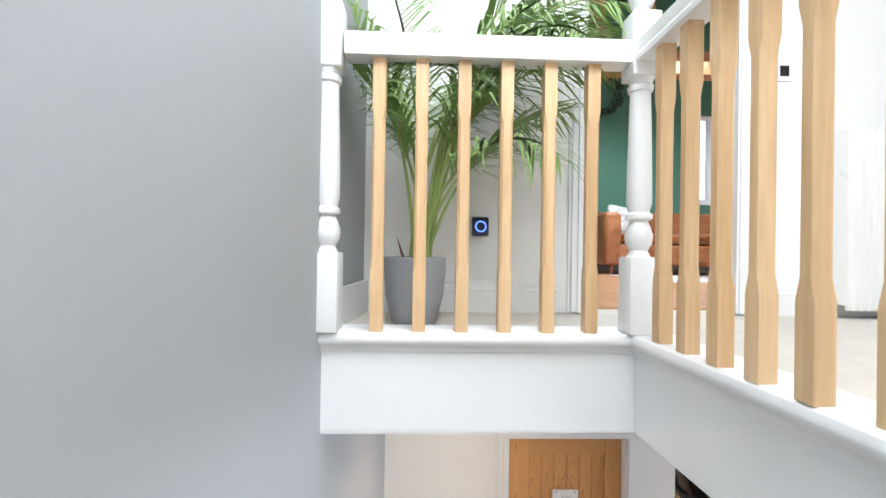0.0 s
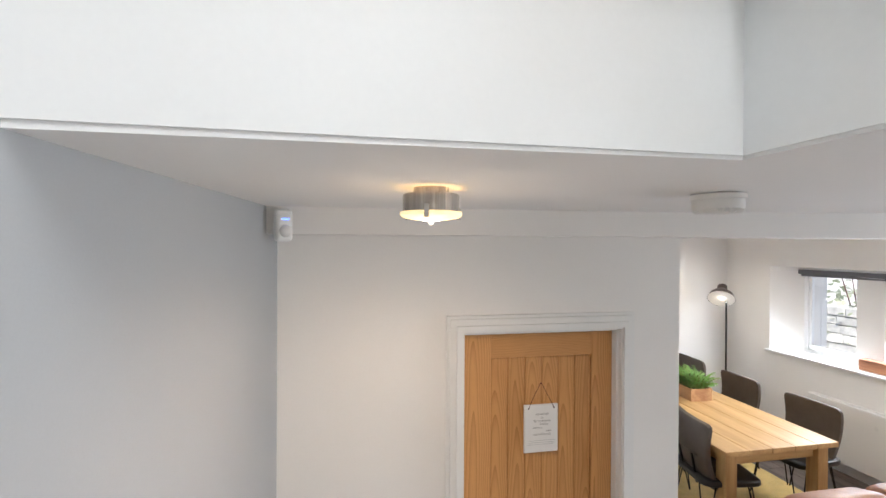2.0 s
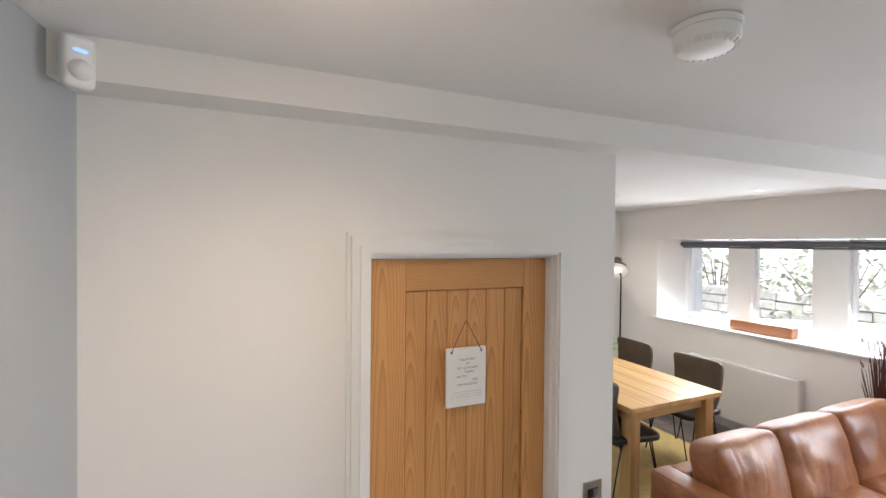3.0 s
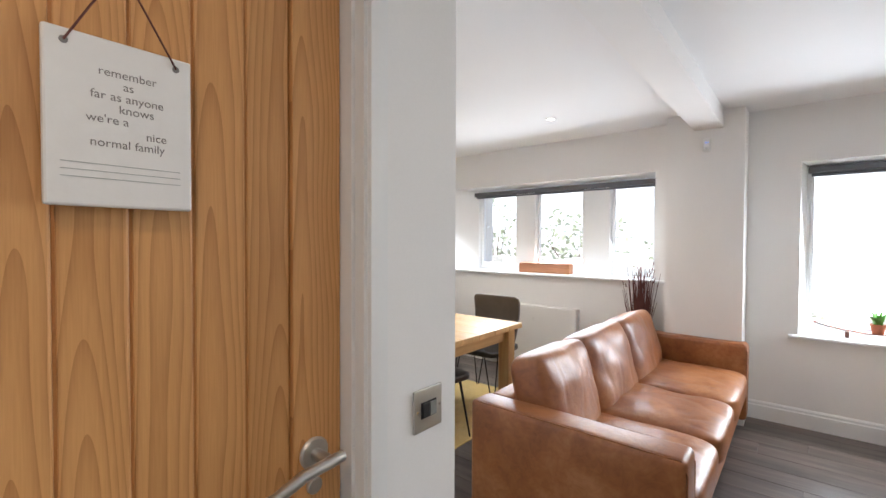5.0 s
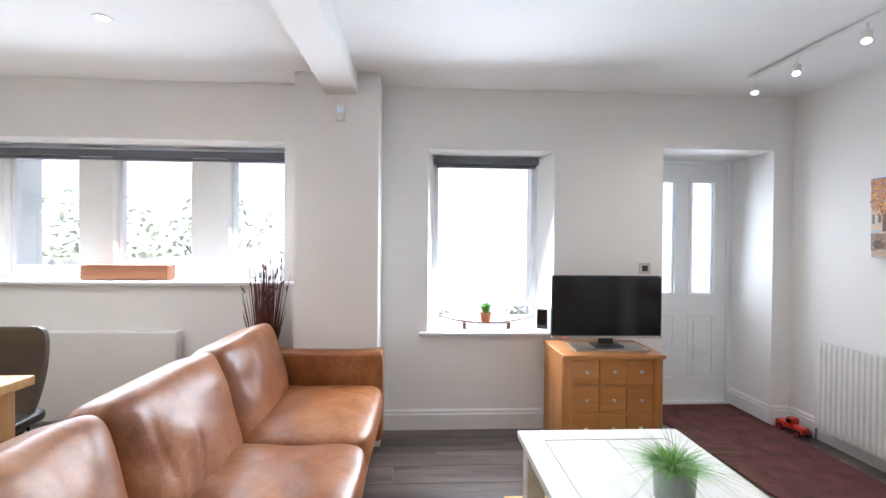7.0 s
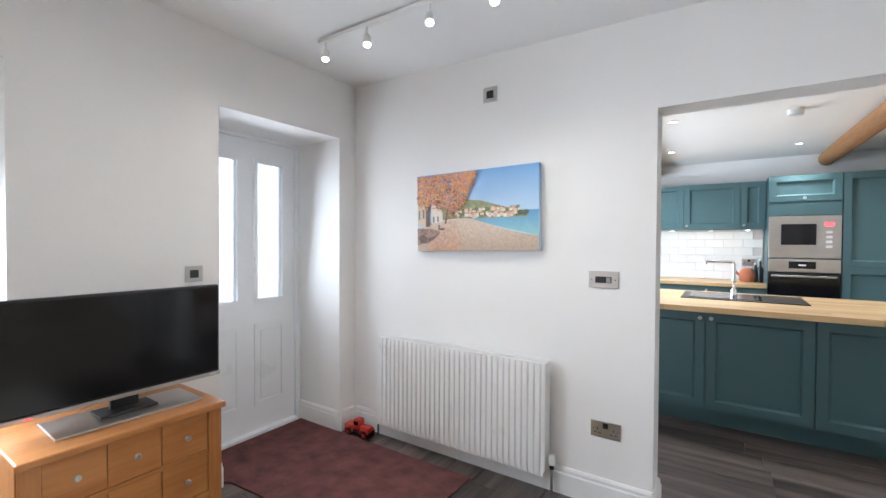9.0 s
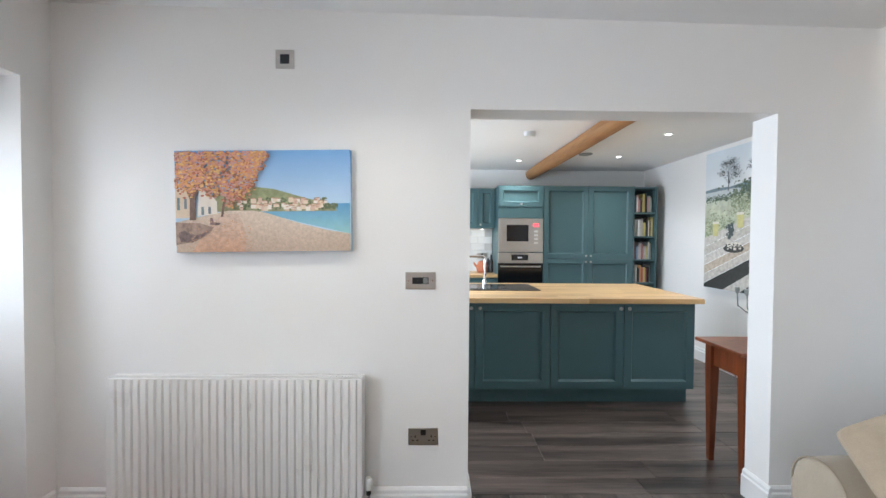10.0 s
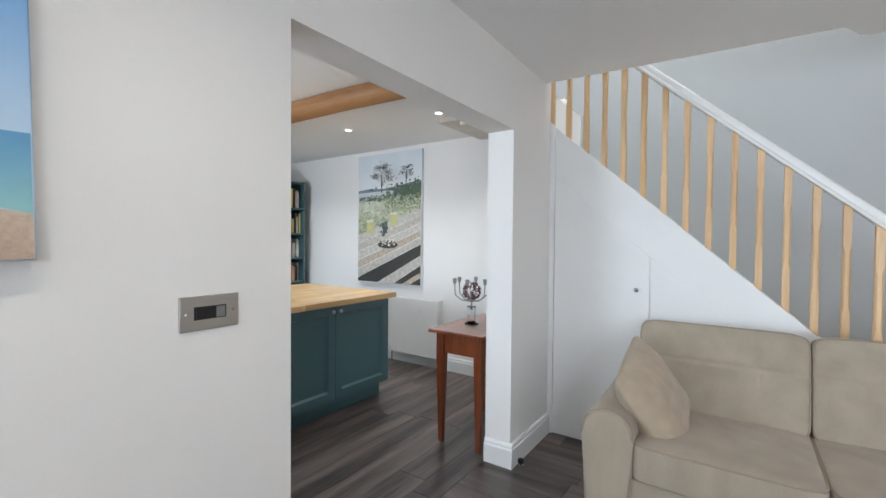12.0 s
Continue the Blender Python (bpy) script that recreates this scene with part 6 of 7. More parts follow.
W, H = 0.835, 0.487
sky_ink = print_ink("sky_print", (0.52, 0.66, 0.80), (0.19, 0.39, 0.70), -0.05, 0.24, 0.04, 6)
bp = Canvas("beach_canvas", "stretched canvas print of a sunny beach with autumn trees", pose(5.305, SOUTH + 0.002, 1.552, 0, 1.0, 0), W, H, 0.036, sky_ink)
bp.patch("distant_sea", [(0.46, 0.39), (0.56, 0.36), (0.72, 0.285), (0.995, 0.175), (0.995, 0.475), (0.9, 0.475)], print_ink("sea_print", (0.30, 0.56, 0.58), (0.13, 0.33, 0.56), -0.15, -0.02, 0.06, 25))
bp.patch("hill", [(0.20, 0.40), (0.92, 0.40), (0.91, 0.45), (0.84, 0.49), (0.76, 0.52), (0.66, 0.57), (0.56, 0.62), (0.46, 0.64), (0.36, 0.60), (0.20, 0.56)], print_ink("hill_print", (0.30, 0.30, 0.17), (0.25, 0.30, 0.14), -0.05, 0.1, 0.3, 45))
HOUSES = [mat("print_" + n, c, 0.6, vary=0.10) for n, c in (("cream", (0.70, 0.57, 0.43)), ("rose", (0.63, 0.44, 0.34)), ("white", (0.76, 0.70, 0.62)), ("roof", (0.50, 0.29, 0.20)))]
bp.dabs("hillside_trees", 260, lambda r: (r.uniform(0.38, 0.86), 0.42 + r.random() * 0.11), 0.006, mat("print_dark_green", (0.13, 0.16, 0.08), 0.6), 2)
rh = random.Random(3)
for k in range(64):
    u = rh.uniform(0.34, 0.86)
    v = 0.40 + rh.random() * (0.10 - 0.12 * max(0, u - 0.60))
    a, b = rh.uniform(0.014, 0.034), rh.uniform(0.022, 0.05)
    bp.n -= 1 if k else 0
    ob = bp.patch("house", [(u, v), (u + a, v), (u + a, v + b), (u, v + b)], HOUSES[k % 3])
    ob.location.y = 0.00001 * k
    ob = bp.patch("roof", [(u, v + b), (u + a, v + b), (u + a * 0.8, v + b + 0.009), (u + a * 0.2, v + b + 0.009)], HOUSES[3])
    ob.location.y = 0.00001 * k
    bp.n -= 1
bp.n += 2
bp.dabs("shore_trees", 90, lambda r: (r.uniform(0.845, 0.925), 0.425 + r.random() * 0.045), 0.005, bpy.data.materials["print_dark_green"], 22)
bp.patch("beach", [(0.005, 0.005), (0.995, 0.005), (0.995, 0.175), (0.86, 0.215), (0.72, 0.275), (0.60, 0.34), (0.52, 0.385), (0.44, 0.41), (0.30, 0.41), (0.16, 0.36), (0.005, 0.30)], print_ink("sand_print", (0.53, 0.40, 0.30), (0.66, 0.55, 0.45), -0.24, -0.03, 0.16, 90))
bp.patch("leafy_path", [(0.10, 0.005), (0.40, 0.005), (0.40, 0.20), (0.36, 0.38), (0.27, 0.38), (0.16, 0.20)], print_ink("path_print", (0.58, 0.35, 0.23), (0.62, 0.47, 0.37), -0.24, -0.08, 0.22, 60))
bp.patch("old_house", [(0.005, 0.34), (0.085, 0.34), (0.085, 0.60), (0.05, 0.63), (0.005, 0.63)], HOUSES[0])
bp.patch("white_building", [(0.13, 0.36), (0.24, 0.38), (0.24, 0.50), (0.18, 0.62), (0.14, 0.64)], HOUSES[2])
bp.patch("arcade", [(0.15, 0.37), (0.165, 0.37), (0.165, 0.45), (0.15, 0.45)], mat("print_slate", (0.20, 0.25, 0.27), 0.6))
bp.patch("arcade", [(0.19, 0.38), (0.205, 0.38), (0.205, 0.45), (0.19, 0.45)], bpy.data.materials["print_slate"])
bp.patch("shutter", [(0.015, 0.42), (0.03, 0.42), (0.03, 0.54), (0.015, 0.54)], bpy.data.materials["print_slate"])
bp.patch("shutter", [(0.055, 0.43), (0.07, 0.43), (0.07, 0.53), (0.055, 0.53)], bpy.data.materials["print_slate"])
bark = mat("print_bark", (0.20, 0.13, 0.10), 0.7, vary=0.3, scale=30)
bp.patch("tree_shade", [(0.005, 0.08), (0.08, 0.10), (0.15, 0.14), (0.20, 0.20), (0.22, 0.25), (0.14, 0.29), (0.005, 0.30)], mat("print_shade", (0.34, 0.24, 0.19), 0.7, vary=0.4, scale=40))
bp.patch("bench", [(0.03, 0.11), (0.10, 0.10), (0.17, 0.17), (0.19, 0.21), (0.12, 0.17), (0.05, 0.22), (0.02, 0.20)], mat("print_bench", (0.20, 0.14, 0.13), 0.7, vary=0.4, scale=60))
bp.patch("bench", [(0.20, 0.27), (0.25, 0.27), (0.26, 0.29), (0.22, 0.30), (0.215, 0.34), (0.20, 0.34)], bpy.data.materials["print_bench"])


def crown(r):
    u = r.random() ** 1.1 * 0.51
    low = 0.60 - 0.12 * math.exp(-((u - 0.33) / 0.10) ** 2) + 0.32 * max(0.0, (u - 0.39) / 0.12) ** 1.5
    return u + r.gauss(0, 0.014), 1.0 - r.random() ** 1.15 * (1.0 - low - 0.03 * math.sin(u * 55)) + r.gauss(0, 0.02)


bp.dabs("leaf_shadow", 420, crown, 0.010, mat("print_umber", (0.30, 0.15, 0.09), 0.6, vary=0.2), 77)
bp.patch("tree_trunk", [(0.085, 0.32), (0.12, 0.32), (0.118, 0.50), (0.15, 0.68), (0.17, 0.80), (0.14, 0.80), (0.105, 0.62), (0.06, 0.70), (0.055, 0.68), (0.088, 0.52)], bark)
bp.patch("tree_trunk", [(0.262, 0.35), (0.275, 0.35), (0.285, 0.45), (0.30, 0.55), (0.285, 0.55), (0.272, 0.46)], bark)
for n, c, k in (("rust", (0.46, 0.16, 0.10), 620), ("coral", (0.62, 0.29, 0.20), 760), ("rose", (0.60, 0.33, 0.29), 420), ("amber", (0.68, 0.36, 0.13), 330), ("gold", (0.76, 0.50, 0.20), 120)):
    bp.dabs("autumn_leaves", k, crown, 0.0075, mat("print_" + n, c, 0.6, vary=0.2), k + len(n), 0.7)
bp.dabs("fallen_leaves", 260, lambda r: (0.08 + r.random() * 0.36, 0.02 + r.random() ** 1.5 * 0.30), 0.005, mat("print_leaf_litter", (0.56, 0.31, 0.18), 0.6), 8, 0.35)
bp.dabs("pebble_beach", 700, lambda r: (r.uniform(0.38, 0.99), 0.01 + r.random() ** 2 * 0.16), 0.0035, mat("print_pebble", (0.50, 0.41, 0.33), 0.6), 9, 0.5)

# tall kitchen print: a bench, a lake and trees
kp = Canvas("lake_canvas", "tall canvas print of a timber table above a lake", pose(1.422, -1.995, 1.597, 0, 0, -90), 0.955, 1.48, 0.034, print_ink("mist_print", (0.84, 0.86, 0.87), (0.66, 0.72, 0.77), 0.2, 0.74, 0.05, 3))
ink = {n: mat("print_" + n, c, 0.6, vary=v, scale=25) for n, c, v in (("blue_hill", (0.20, 0.27, 0.31), 0.25), ("pale_lake", (0.60, 0.64, 0.65), 0.08), ("hedge", (0.10, 0.14, 0.09), 0.4), ("mid_green", (0.25, 0.29, 0.18), 0.4), ("light_green", (0.47, 0.50, 0.36), 0.3), ("charcoal_green", (0.075, 0.095, 0.095), 0.3), ("board_light", (0.55, 0.53, 0.49), 0.25), ("board_mid", (0.50, 0.475, 0.43), 0.28), ("board_warm", (0.47, 0.40, 0.32), 0.3), ("gap", (0.045, 0.045, 0.04), 0.3), ("beer", (0.58, 0.55, 0.25), 0.1), ("cup", (0.70, 0.66, 0.58), 0.1))}
dark = ink["charcoal_green"]
kp.patch("far_hill", [(0.005, 0.725), (0.2, 0.735), (0.42, 0.728), (0.7, 0.75), (0.995, 0.775), (0.995, 0.66), (0.005, 0.66)], ink["blue_hill"])
kp.patch("lake", [(0.005, 0.705), (0.5, 0.715), (0.66, 0.70), (0.62, 0.655), (0.005, 0.635)], ink["pale_lake"])
kp.patch("meadow", [(0.005, 0.645), (0.3, 0.655), (0.6, 0.665), (0.995, 0.70), (0.995, 0.50), (0.005, 0.36)], print_ink("meadow_print", (0.44, 0.48, 0.33), (0.58, 0.61, 0.50), -0.15, 0.22, 0.25, 14))
kp.dabs("far_wood", 260, lambda r: (r.uniform(0.02, 0.6), 0.655 + r.gauss(0, 0.012)), 0.012, ink["hedge"], 41, 0.6)
kp.dabs("hillside_wood", 620, lambda r: (1 - abs(r.gauss(0, 0.22)), 0.70 + r.gauss(0, 0.032)), 0.015, ink["hedge"], 42, 0.8)
kp.dabs("shrubbery", 420, lambda r: (r.uniform(0.45, 0.99), 0.60 + r.gauss(0, 0.035)), 0.014, ink["mid_green"], 14, 0.7)
kp.dabs("shrub_highlights", 260, lambda r: (r.uniform(0.40, 0.99), 0.585 + r.gauss(0, 0.04)), 0.010, ink["light_green"], 15, 0.7)
kp.dabs("near_grass", 420, lambda r: (r.uniform(0.02, 0.5), 0.44 + r.gauss(0, 0.05)), 0.014, ink["mid_green"], 16, 0.6)
kp.dabs("grass_light", 300, lambda r: (r.uniform(0.02, 0.6), 0.47 + r.gauss(0, 0.05)), 0.011, ink["light_green"], 17, 0.6)
for k, tone in enumerate(("board_light", "board_mid", "board_light", "board_warm", "board_mid")):
    l0, l1 = 0.37 - 0.068 * k, 0.37 - 0.068 * (k + 1) + 0.004
    r0, r1 = 0.565 - 0.052 * k, 0.565 - 0.052 * (k + 1) + 0.003
    kp.patch("table_board", [(0.005, l1), (0.995, r1), (0.995, r0), (0.005, l0)], ink[tone])
    kp.n -= 1
kp.n += 1
kp.patch("table_shadow", [(0.005, 0.005), (0.005, 0.03), (0.995, 0.305), (0.995, 0.005)], ink["gap"])
kp.patch("bench_board", [(0.34, 0.005), (0.60, 0.005), (0.995, 0.15), (0.995, 0.225)], ink["board_mid"])
kp.patch("bench_board", [(0.72, 0.005), (0.84, 0.005), (0.995, 0.06), (0.995, 0.10)], ink["board_warm"])
for u0, v0, sc_, m_ in ((0.40, 0.70, 1.0, 460), (0.78, 0.76, 0.6, 150)):
    kp.patch("tree_trunk", [(u0 - 0.008, v0), (u0 + 0.008, v0), (u0 + 0.004, v0 + 0.16 * sc_), (u0 - 0.004, v0 + 0.16 * sc_)], dark)
    for du, dv in ((-0.10, 0.13), (0.09, 0.15), (-0.05, 0.19), (0.06, 0.20), (0.12, 0.11)):
        kp.patch("tree_branch", [(u0, v0 + 0.05 * sc_), (u0 + 0.006, v0 + 0.05 * sc_), (u0 + du * sc_, v0 + dv * sc_)], dark)
        kp.n -= 1
        kp.dabs("tree_leaves", m_ // 5, lambda r, u0=u0, v0=v0, s_=sc_, du=du, dv=dv: (u0 + du * s_ + r.gauss(0, 0.042 * s_), v0 + dv * s_ + r.gauss(0, 0.014 * s_)), 0.0075, dark, int(900 * (u0 + du)), 0.55)
        kp.n -= 1
    kp.n += 2
kp.patch("saucer", [(0.50 + 0.16 * math.cos(0.3 * k), 0.298 + 0.028 * math.sin(0.3 * k)) for k in range(21)], ink["gap"])
kp.dabs("tray_things", 40, lambda r: (0.50 + r.gauss(0, 0.06), 0.318 + r.gauss(0, 0.012)), 0.022, ink["cup"], 18, 0.6)
kp.dabs("tray_shadows", 30, lambda r: (0.52 + r.gauss(0, 0.07), 0.312 + r.gauss(0, 0.014)), 0.014, ink["gap"], 19, 0.6)
kp.patch("drink_stem", [(0.43, 0.33), (0.47, 0.33), (0.48, 0.40), (0.42, 0.40)], ink["board_mid"])
kp.dabs("drink_plant", 60, lambda r: (0.455 + r.gauss(0, 0.022), 0.415 + r.gauss(0, 0.025)), 0.016, dark, 20)
for u0, v0 in ((0.21, 0.405), (0.60, 0.46)):
    kp.patch("beer_glass", [(u0 - 0.055, v0 + 0.085), (u0 + 0.055, v0 + 0.085), (u0 + 0.045, v0 - 0.02), (u0 - 0.045, v0 - 0.02)], ink["beer"])
    kp.patch("beer_froth", [(u0 - 0.055, v0 + 0.085), (u0 + 0.055, v0 + 0.085), (u0 + 0.053, v0 + 0.068), (u0 - 0.053, v0 + 0.068)], ink["cup"])

# wide grey print of a pier in the dining end
pp = Canvas("pier_canvas", "wide black and white canvas print of a pier", pose(4.66, NORTH - 0.002, 1.615, 0, 0, 180), 1.38, 0.885, 0.034, print_ink("grey_sky_print", (0.50, 0.47, 0.43), (0.30, 0.295, 0.29), -0.15, 0.44, 0.22, 3))
pp.patch("sea", [(0.005, 0.005), (0.995, 0.005), (0.995, 0.27), (0.005, 0.27)], print_ink("grey_sea_print", (0.24, 0.24, 0.245), (0.34, 0.34, 0.34), -0.44, -0.2, 0.25, 14))
soot = mat("print_soot", (0.10, 0.098, 0.098), 0.7, vary=0.4, scale=30)
pp.patch("pier_deck", [(0.005, 0.30), (0.30, 0.32), (0.62, 0.30), (0.74, 0.285), (0.74, 0.255), (0.62, 0.265), (0.005, 0.235)], soot)
pp.patch("pier_rail", [(0.005, 0.42), (0.62, 0.335), (0.62, 0.328), (0.005, 0.408)], soot)
for k in range(16):
    u = 0.02 + 0.042 * k
    pp.patch("pier_pile", [(u, 0.25), (u + 0.012, 0.25), (u + 0.010, 0.06 + 0.010 * k), (u + 0.002, 0.06 + 0.010 * k)], soot)
    pp.n -= 1
for k in range(26):
    u = 0.01 + 0.024 * k
    pp.patch("rail_post", [(u, 0.30), (u + 0.003, 0.30), (u + 0.003, 0.415 - 0.0033 * k), (u, 0.415 - 0.0033 * k)], soot)
    pp.n -= 1
pp.n += 1
pp.dabs("pier_bracing", 160, lambda r: (r.uniform(0.01, 0.60), 0.16 + r.gauss(0, 0.04)), 0.022, soot, 31, 0.35)
pp.dabs("breaking_wave", 220, lambda r: (0.62 + r.gauss(0, 0.07), 0.22 + r.gauss(0, 0.025)), 0.020, mat("print_spray", (0.52, 0.51, 0.50), 0.6, vary=0.2), 32, 0.5)
pp.dabs("wave_shadow", 160, lambda r: (r.uniform(0.5, 0.98), 0.05 + 0.07 * r.randint(0, 2) + r.gauss(0, 0.006)), 0.035, soot, 33, 0.10)
pp.patch("gull", [(0.46, 0.60), (0.48, 0.622), (0.50, 0.618), (0.488, 0.606), (0.478, 0.596)], soot)
pp.patch("pavilion", [(0.66, 0.285), (0.74, 0.285), (0.74, 0.32), (0.72, 0.35), (0.70, 0.365), (0.68, 0.35), (0.66, 0.32)], soot)
pp.patch("lamp_post", [(0.43, 0.32), (0.437, 0.32), (0.435, 0.72), (0.40, 0.735), (0.40, 0.728), (0.431, 0.71)], soot)
pp.dabs("foam", 120, lambda r: (r.uniform(0.1, 0.98), r.uniform(0.02, 0.20)), 0.02, mat("print_foam", (0.5, 0.5, 0.5), 0.6), 4, 0.15)

# ---- plants ----
def frond(bm_stalk, bm_leaf, base, az, tilt, length, droop, pairs, leaf_len, r, bare=0.35, width=0.010):
    """An arching stem with leaflets along both sides."""
    out = Vector((math.cos(az), math.sin(az), 0))
    pts = []
    p, a = Vector(base), tilt
    n = 16
    for i in range(n + 1):
        pts.append(p.copy())
        p = p + (out * math.sin(a) + Vector((0, 0, 1)) * math.cos(a)) * (length / n)
        a += droop / n * (0.4 + 1.2 * i / n)
    tube(bm_stalk, pts, [0.006 * (1 - 0.8 * i / n) + 0.0012 for i in range(n + 1)], 6)
    side = Vector((-out.y, out.x, 0))
    for k in range(pairs):
        f = bare + (1 - bare) * (k + 0.5) / pairs
        x = f * n
        i = min(int(x), n - 1)
        q = pts[i].lerp(pts[i + 1], x - i)
        d = (pts[i + 1] - pts[i]).normalized()
        ln = leaf_len * (0.45 + 0.75 * math.sin(math.pi * min(1, 0.15 + 0.85 * (f - bare) / (1 - bare)))) * r.uniform(0.85, 1.1)
        for s in (-1, 1):
            dirn = (d * r.uniform(0.55, 0.9) + side * s * 0.75 + Vector((0, 0, r.uniform(-0.25, 0.1)))).normalized()
            up = Vector((0, 0, 1))
            wv = dirn.cross(up).normalized() * width
            m1 = q + dirn * ln * 0.45 + Vector((0, 0, -0.02 * ln))
            e = q + dirn * ln + Vector((0, 0, -0.30 * ln * r.uniform(0.6, 1.4)))
            a0, a1, b0, b1, c = (bm_leaf.verts.new(v) for v in (q - wv * 0.25, q + wv * 0.25, m1 - wv * 0.5, m1 + wv * 0.5, e))
            bm_leaf.faces.new((a0, a1, b1, b0))
            bm_leaf.faces.new((b0, b1, c))


palm = thing("potted_palm", 1.335, 2.735, LAND - 0.006, "tall leafy areca palm in a grey pot on the landing", "plant")
part("pot", lathe(bmesh.new(), [(0.072, 0), (0.080, 0.01), (0.100, 0.10), (0.109, 0.19), (0.110, 0.232), (0.104, 0.234), (0.101, 0.215)], 40), POTGREY, palm, "smooth grey tapered pot", True)
part("inner_pot", lathe(bmesh.new(), [(0.095, 0.20), (0.1005, 0.225), (0.097, 0.226), (0.09, 0.218)], 32), TERRA, palm, "terracotta rim", True)
part("soil", lathe(bmesh.new(), [(0.094, 0.205), (0.088, 0.216), (0.03, 0.220)], 24), SOIL, palm)
rp = random.Random(11)
AZ = (0.1, -0.5, 0.6, -1.0, 0.3, -0.2, -1.5, 3.0, 2.4, -2.3, 0.0, -0.8, 3.4, 0.9, -0.4, -1.9, 0.2, -0.1, -0.7, 0.4)
for k, az in enumerate(AZ):
    az += rp.uniform(-0.15, 0.15)
    bs_, bl_ = bmesh.new(), bmesh.new()
    left = math.cos(az) < -0.3
    low = k > 16
    L = 0.80 if low else rp.uniform(0.85, 1.05) if left else rp.uniform(0.95, 1.38)
    frond(bs_, bl_, (rp.uniform(-0.02, 0.055), rp.uniform(-0.03, 0.03), 0.21), az, 0.34 if low else rp.uniform(0.02, 0.10) if left else rp.uniform(0.03, 0.17), L, rp.uniform(0.6, 1.2) if left else rp.uniform(0.9, 2.1), 34, 0.27, rp, 0.40, 0.0105)
    for bm_ in (bs_, bl_):
        for v in bm_.verts:
            v.co.y = max(-0.19, min(0.285, v.co.y))
            v.co.x = max(-0.215 + 0.02 * math.sin(40 * v.co.z), v.co.x)
    st = part("stem", bs_, STALK, palm, "", True)
    part("frond", bl_, LEAF, st, "feathery green frond")
part("dead_leaf", tube(bmesh.new(), [(-0.03, -0.03, 0.21), (-0.045, -0.04, 0.25), (-0.06, -0.045, 0.30)], [0.006, 0.004, 0.001]), TWIG, palm, "dry brown leaf base")


def blades(bm, n, r, radius, h, lean, width, seed_vec=(0, 0, 0)):
    for i in range(n):
        a = r.uniform(0, 2 * math.pi)
        b = Vector(seed_vec) + Vector((math.cos(a), math.sin(a), 0)) * radius * math.sqrt(r.random())
        d = Vector((math.cos(a), math.sin(a), 0))
        ln = h * r.uniform(0.6, 1.1)
        k = lean * r.uniform(0.45, 1.2)
        wv = Vector((-d.y, d.x, 0)) * width
        prev = None
        for j in range(5):
            t = j / 4
            c = b + d * (k * ln * t * t) + Vector((0, 0, ln * (t - 0.45 * k * t * t)))
            w2 = wv * (1 - t * 0.92)
            cur = (bm.verts.new(c - w2), bm.verts.new(c + w2))
            if prev:
                bm.faces.new((prev[0], prev[1], cur[1], cur[0]))
            prev = cur


pl = thing("fern_planter", 4.84, 5.96, 0.75, "pine trough of bright green ferns on the dining table", "plant", rz=-2)
for e in (-1, 1):
    part("box_end", slab(-0.105, e * 0.20 - 0.006, 0, 0.105, e * 0.20 + 0.006, 0.125, 0.002), CRATE, pl)
    part("box_side", slab(e * 0.112 - 0.006, -0.206, 0, e * 0.112 + 0.006, 0.206, 0.125, 0.002), CRATE, pl)
part("soil", slab(-0.104, -0.193, 0.005, 0.104, 0.193, 0.108), SOIL, pl)
rf = random.Random(4)
for k in range(8):
    bs_, bl_ = bmesh.new(), bmesh.new()
    for q in range(11):
        frond(bs_, bl_, (rf.uniform(-0.08, 0.08), -0.165 + 0.047 * k + rf.uniform(-0.02, 0.02), 0.105), rf.uniform(0, 6.28), rf.uniform(0.15, 0.75), rf.uniform(0.14, 0.24), rf.uniform(0.5, 1.3), 14, 0.055, rf, 0.08, 0.012)
    f = part("fern", bl_, FERNBRIGHT, pl, "feathery bright green fern")
    part("fern_stalk", bs_, STALK, f)

cpz = thing("grass_pot", 4.755, 2.06, 0.40, "wispy green grass plant in a dull zinc pot", "plant")
part("pot", lathe(bmesh.new(), [(0.064, 0), (0.070, 0.006), (0.076, 0.125), (0.079, 0.129), (0.076, 0.131), (0.072, 0.120)], 32), ZINC, cpz, "dull zinc pot", True)
part("soil", lathe(bmesh.new(), [(0.071, 0.105), (0.066, 0.118), (0.01, 0.120)], 20), SOIL, cpz)
rg = random.Random(6)
bm = bmesh.new()
blades(bm, 100, rg, 0.06, 0.20, 2.3, 0.0013, (0, 0, 0.110))
part("grass", bm, FERN, cpz, "wispy arching grass")
bm = bmesh.new()
blades(bm, 420, rg, 0.068, 0.085, 1.5, 0.003, (0, 0, 0.112))
part("tuft", bm, FERNBRIGHT, cpz, "dense green tuft")

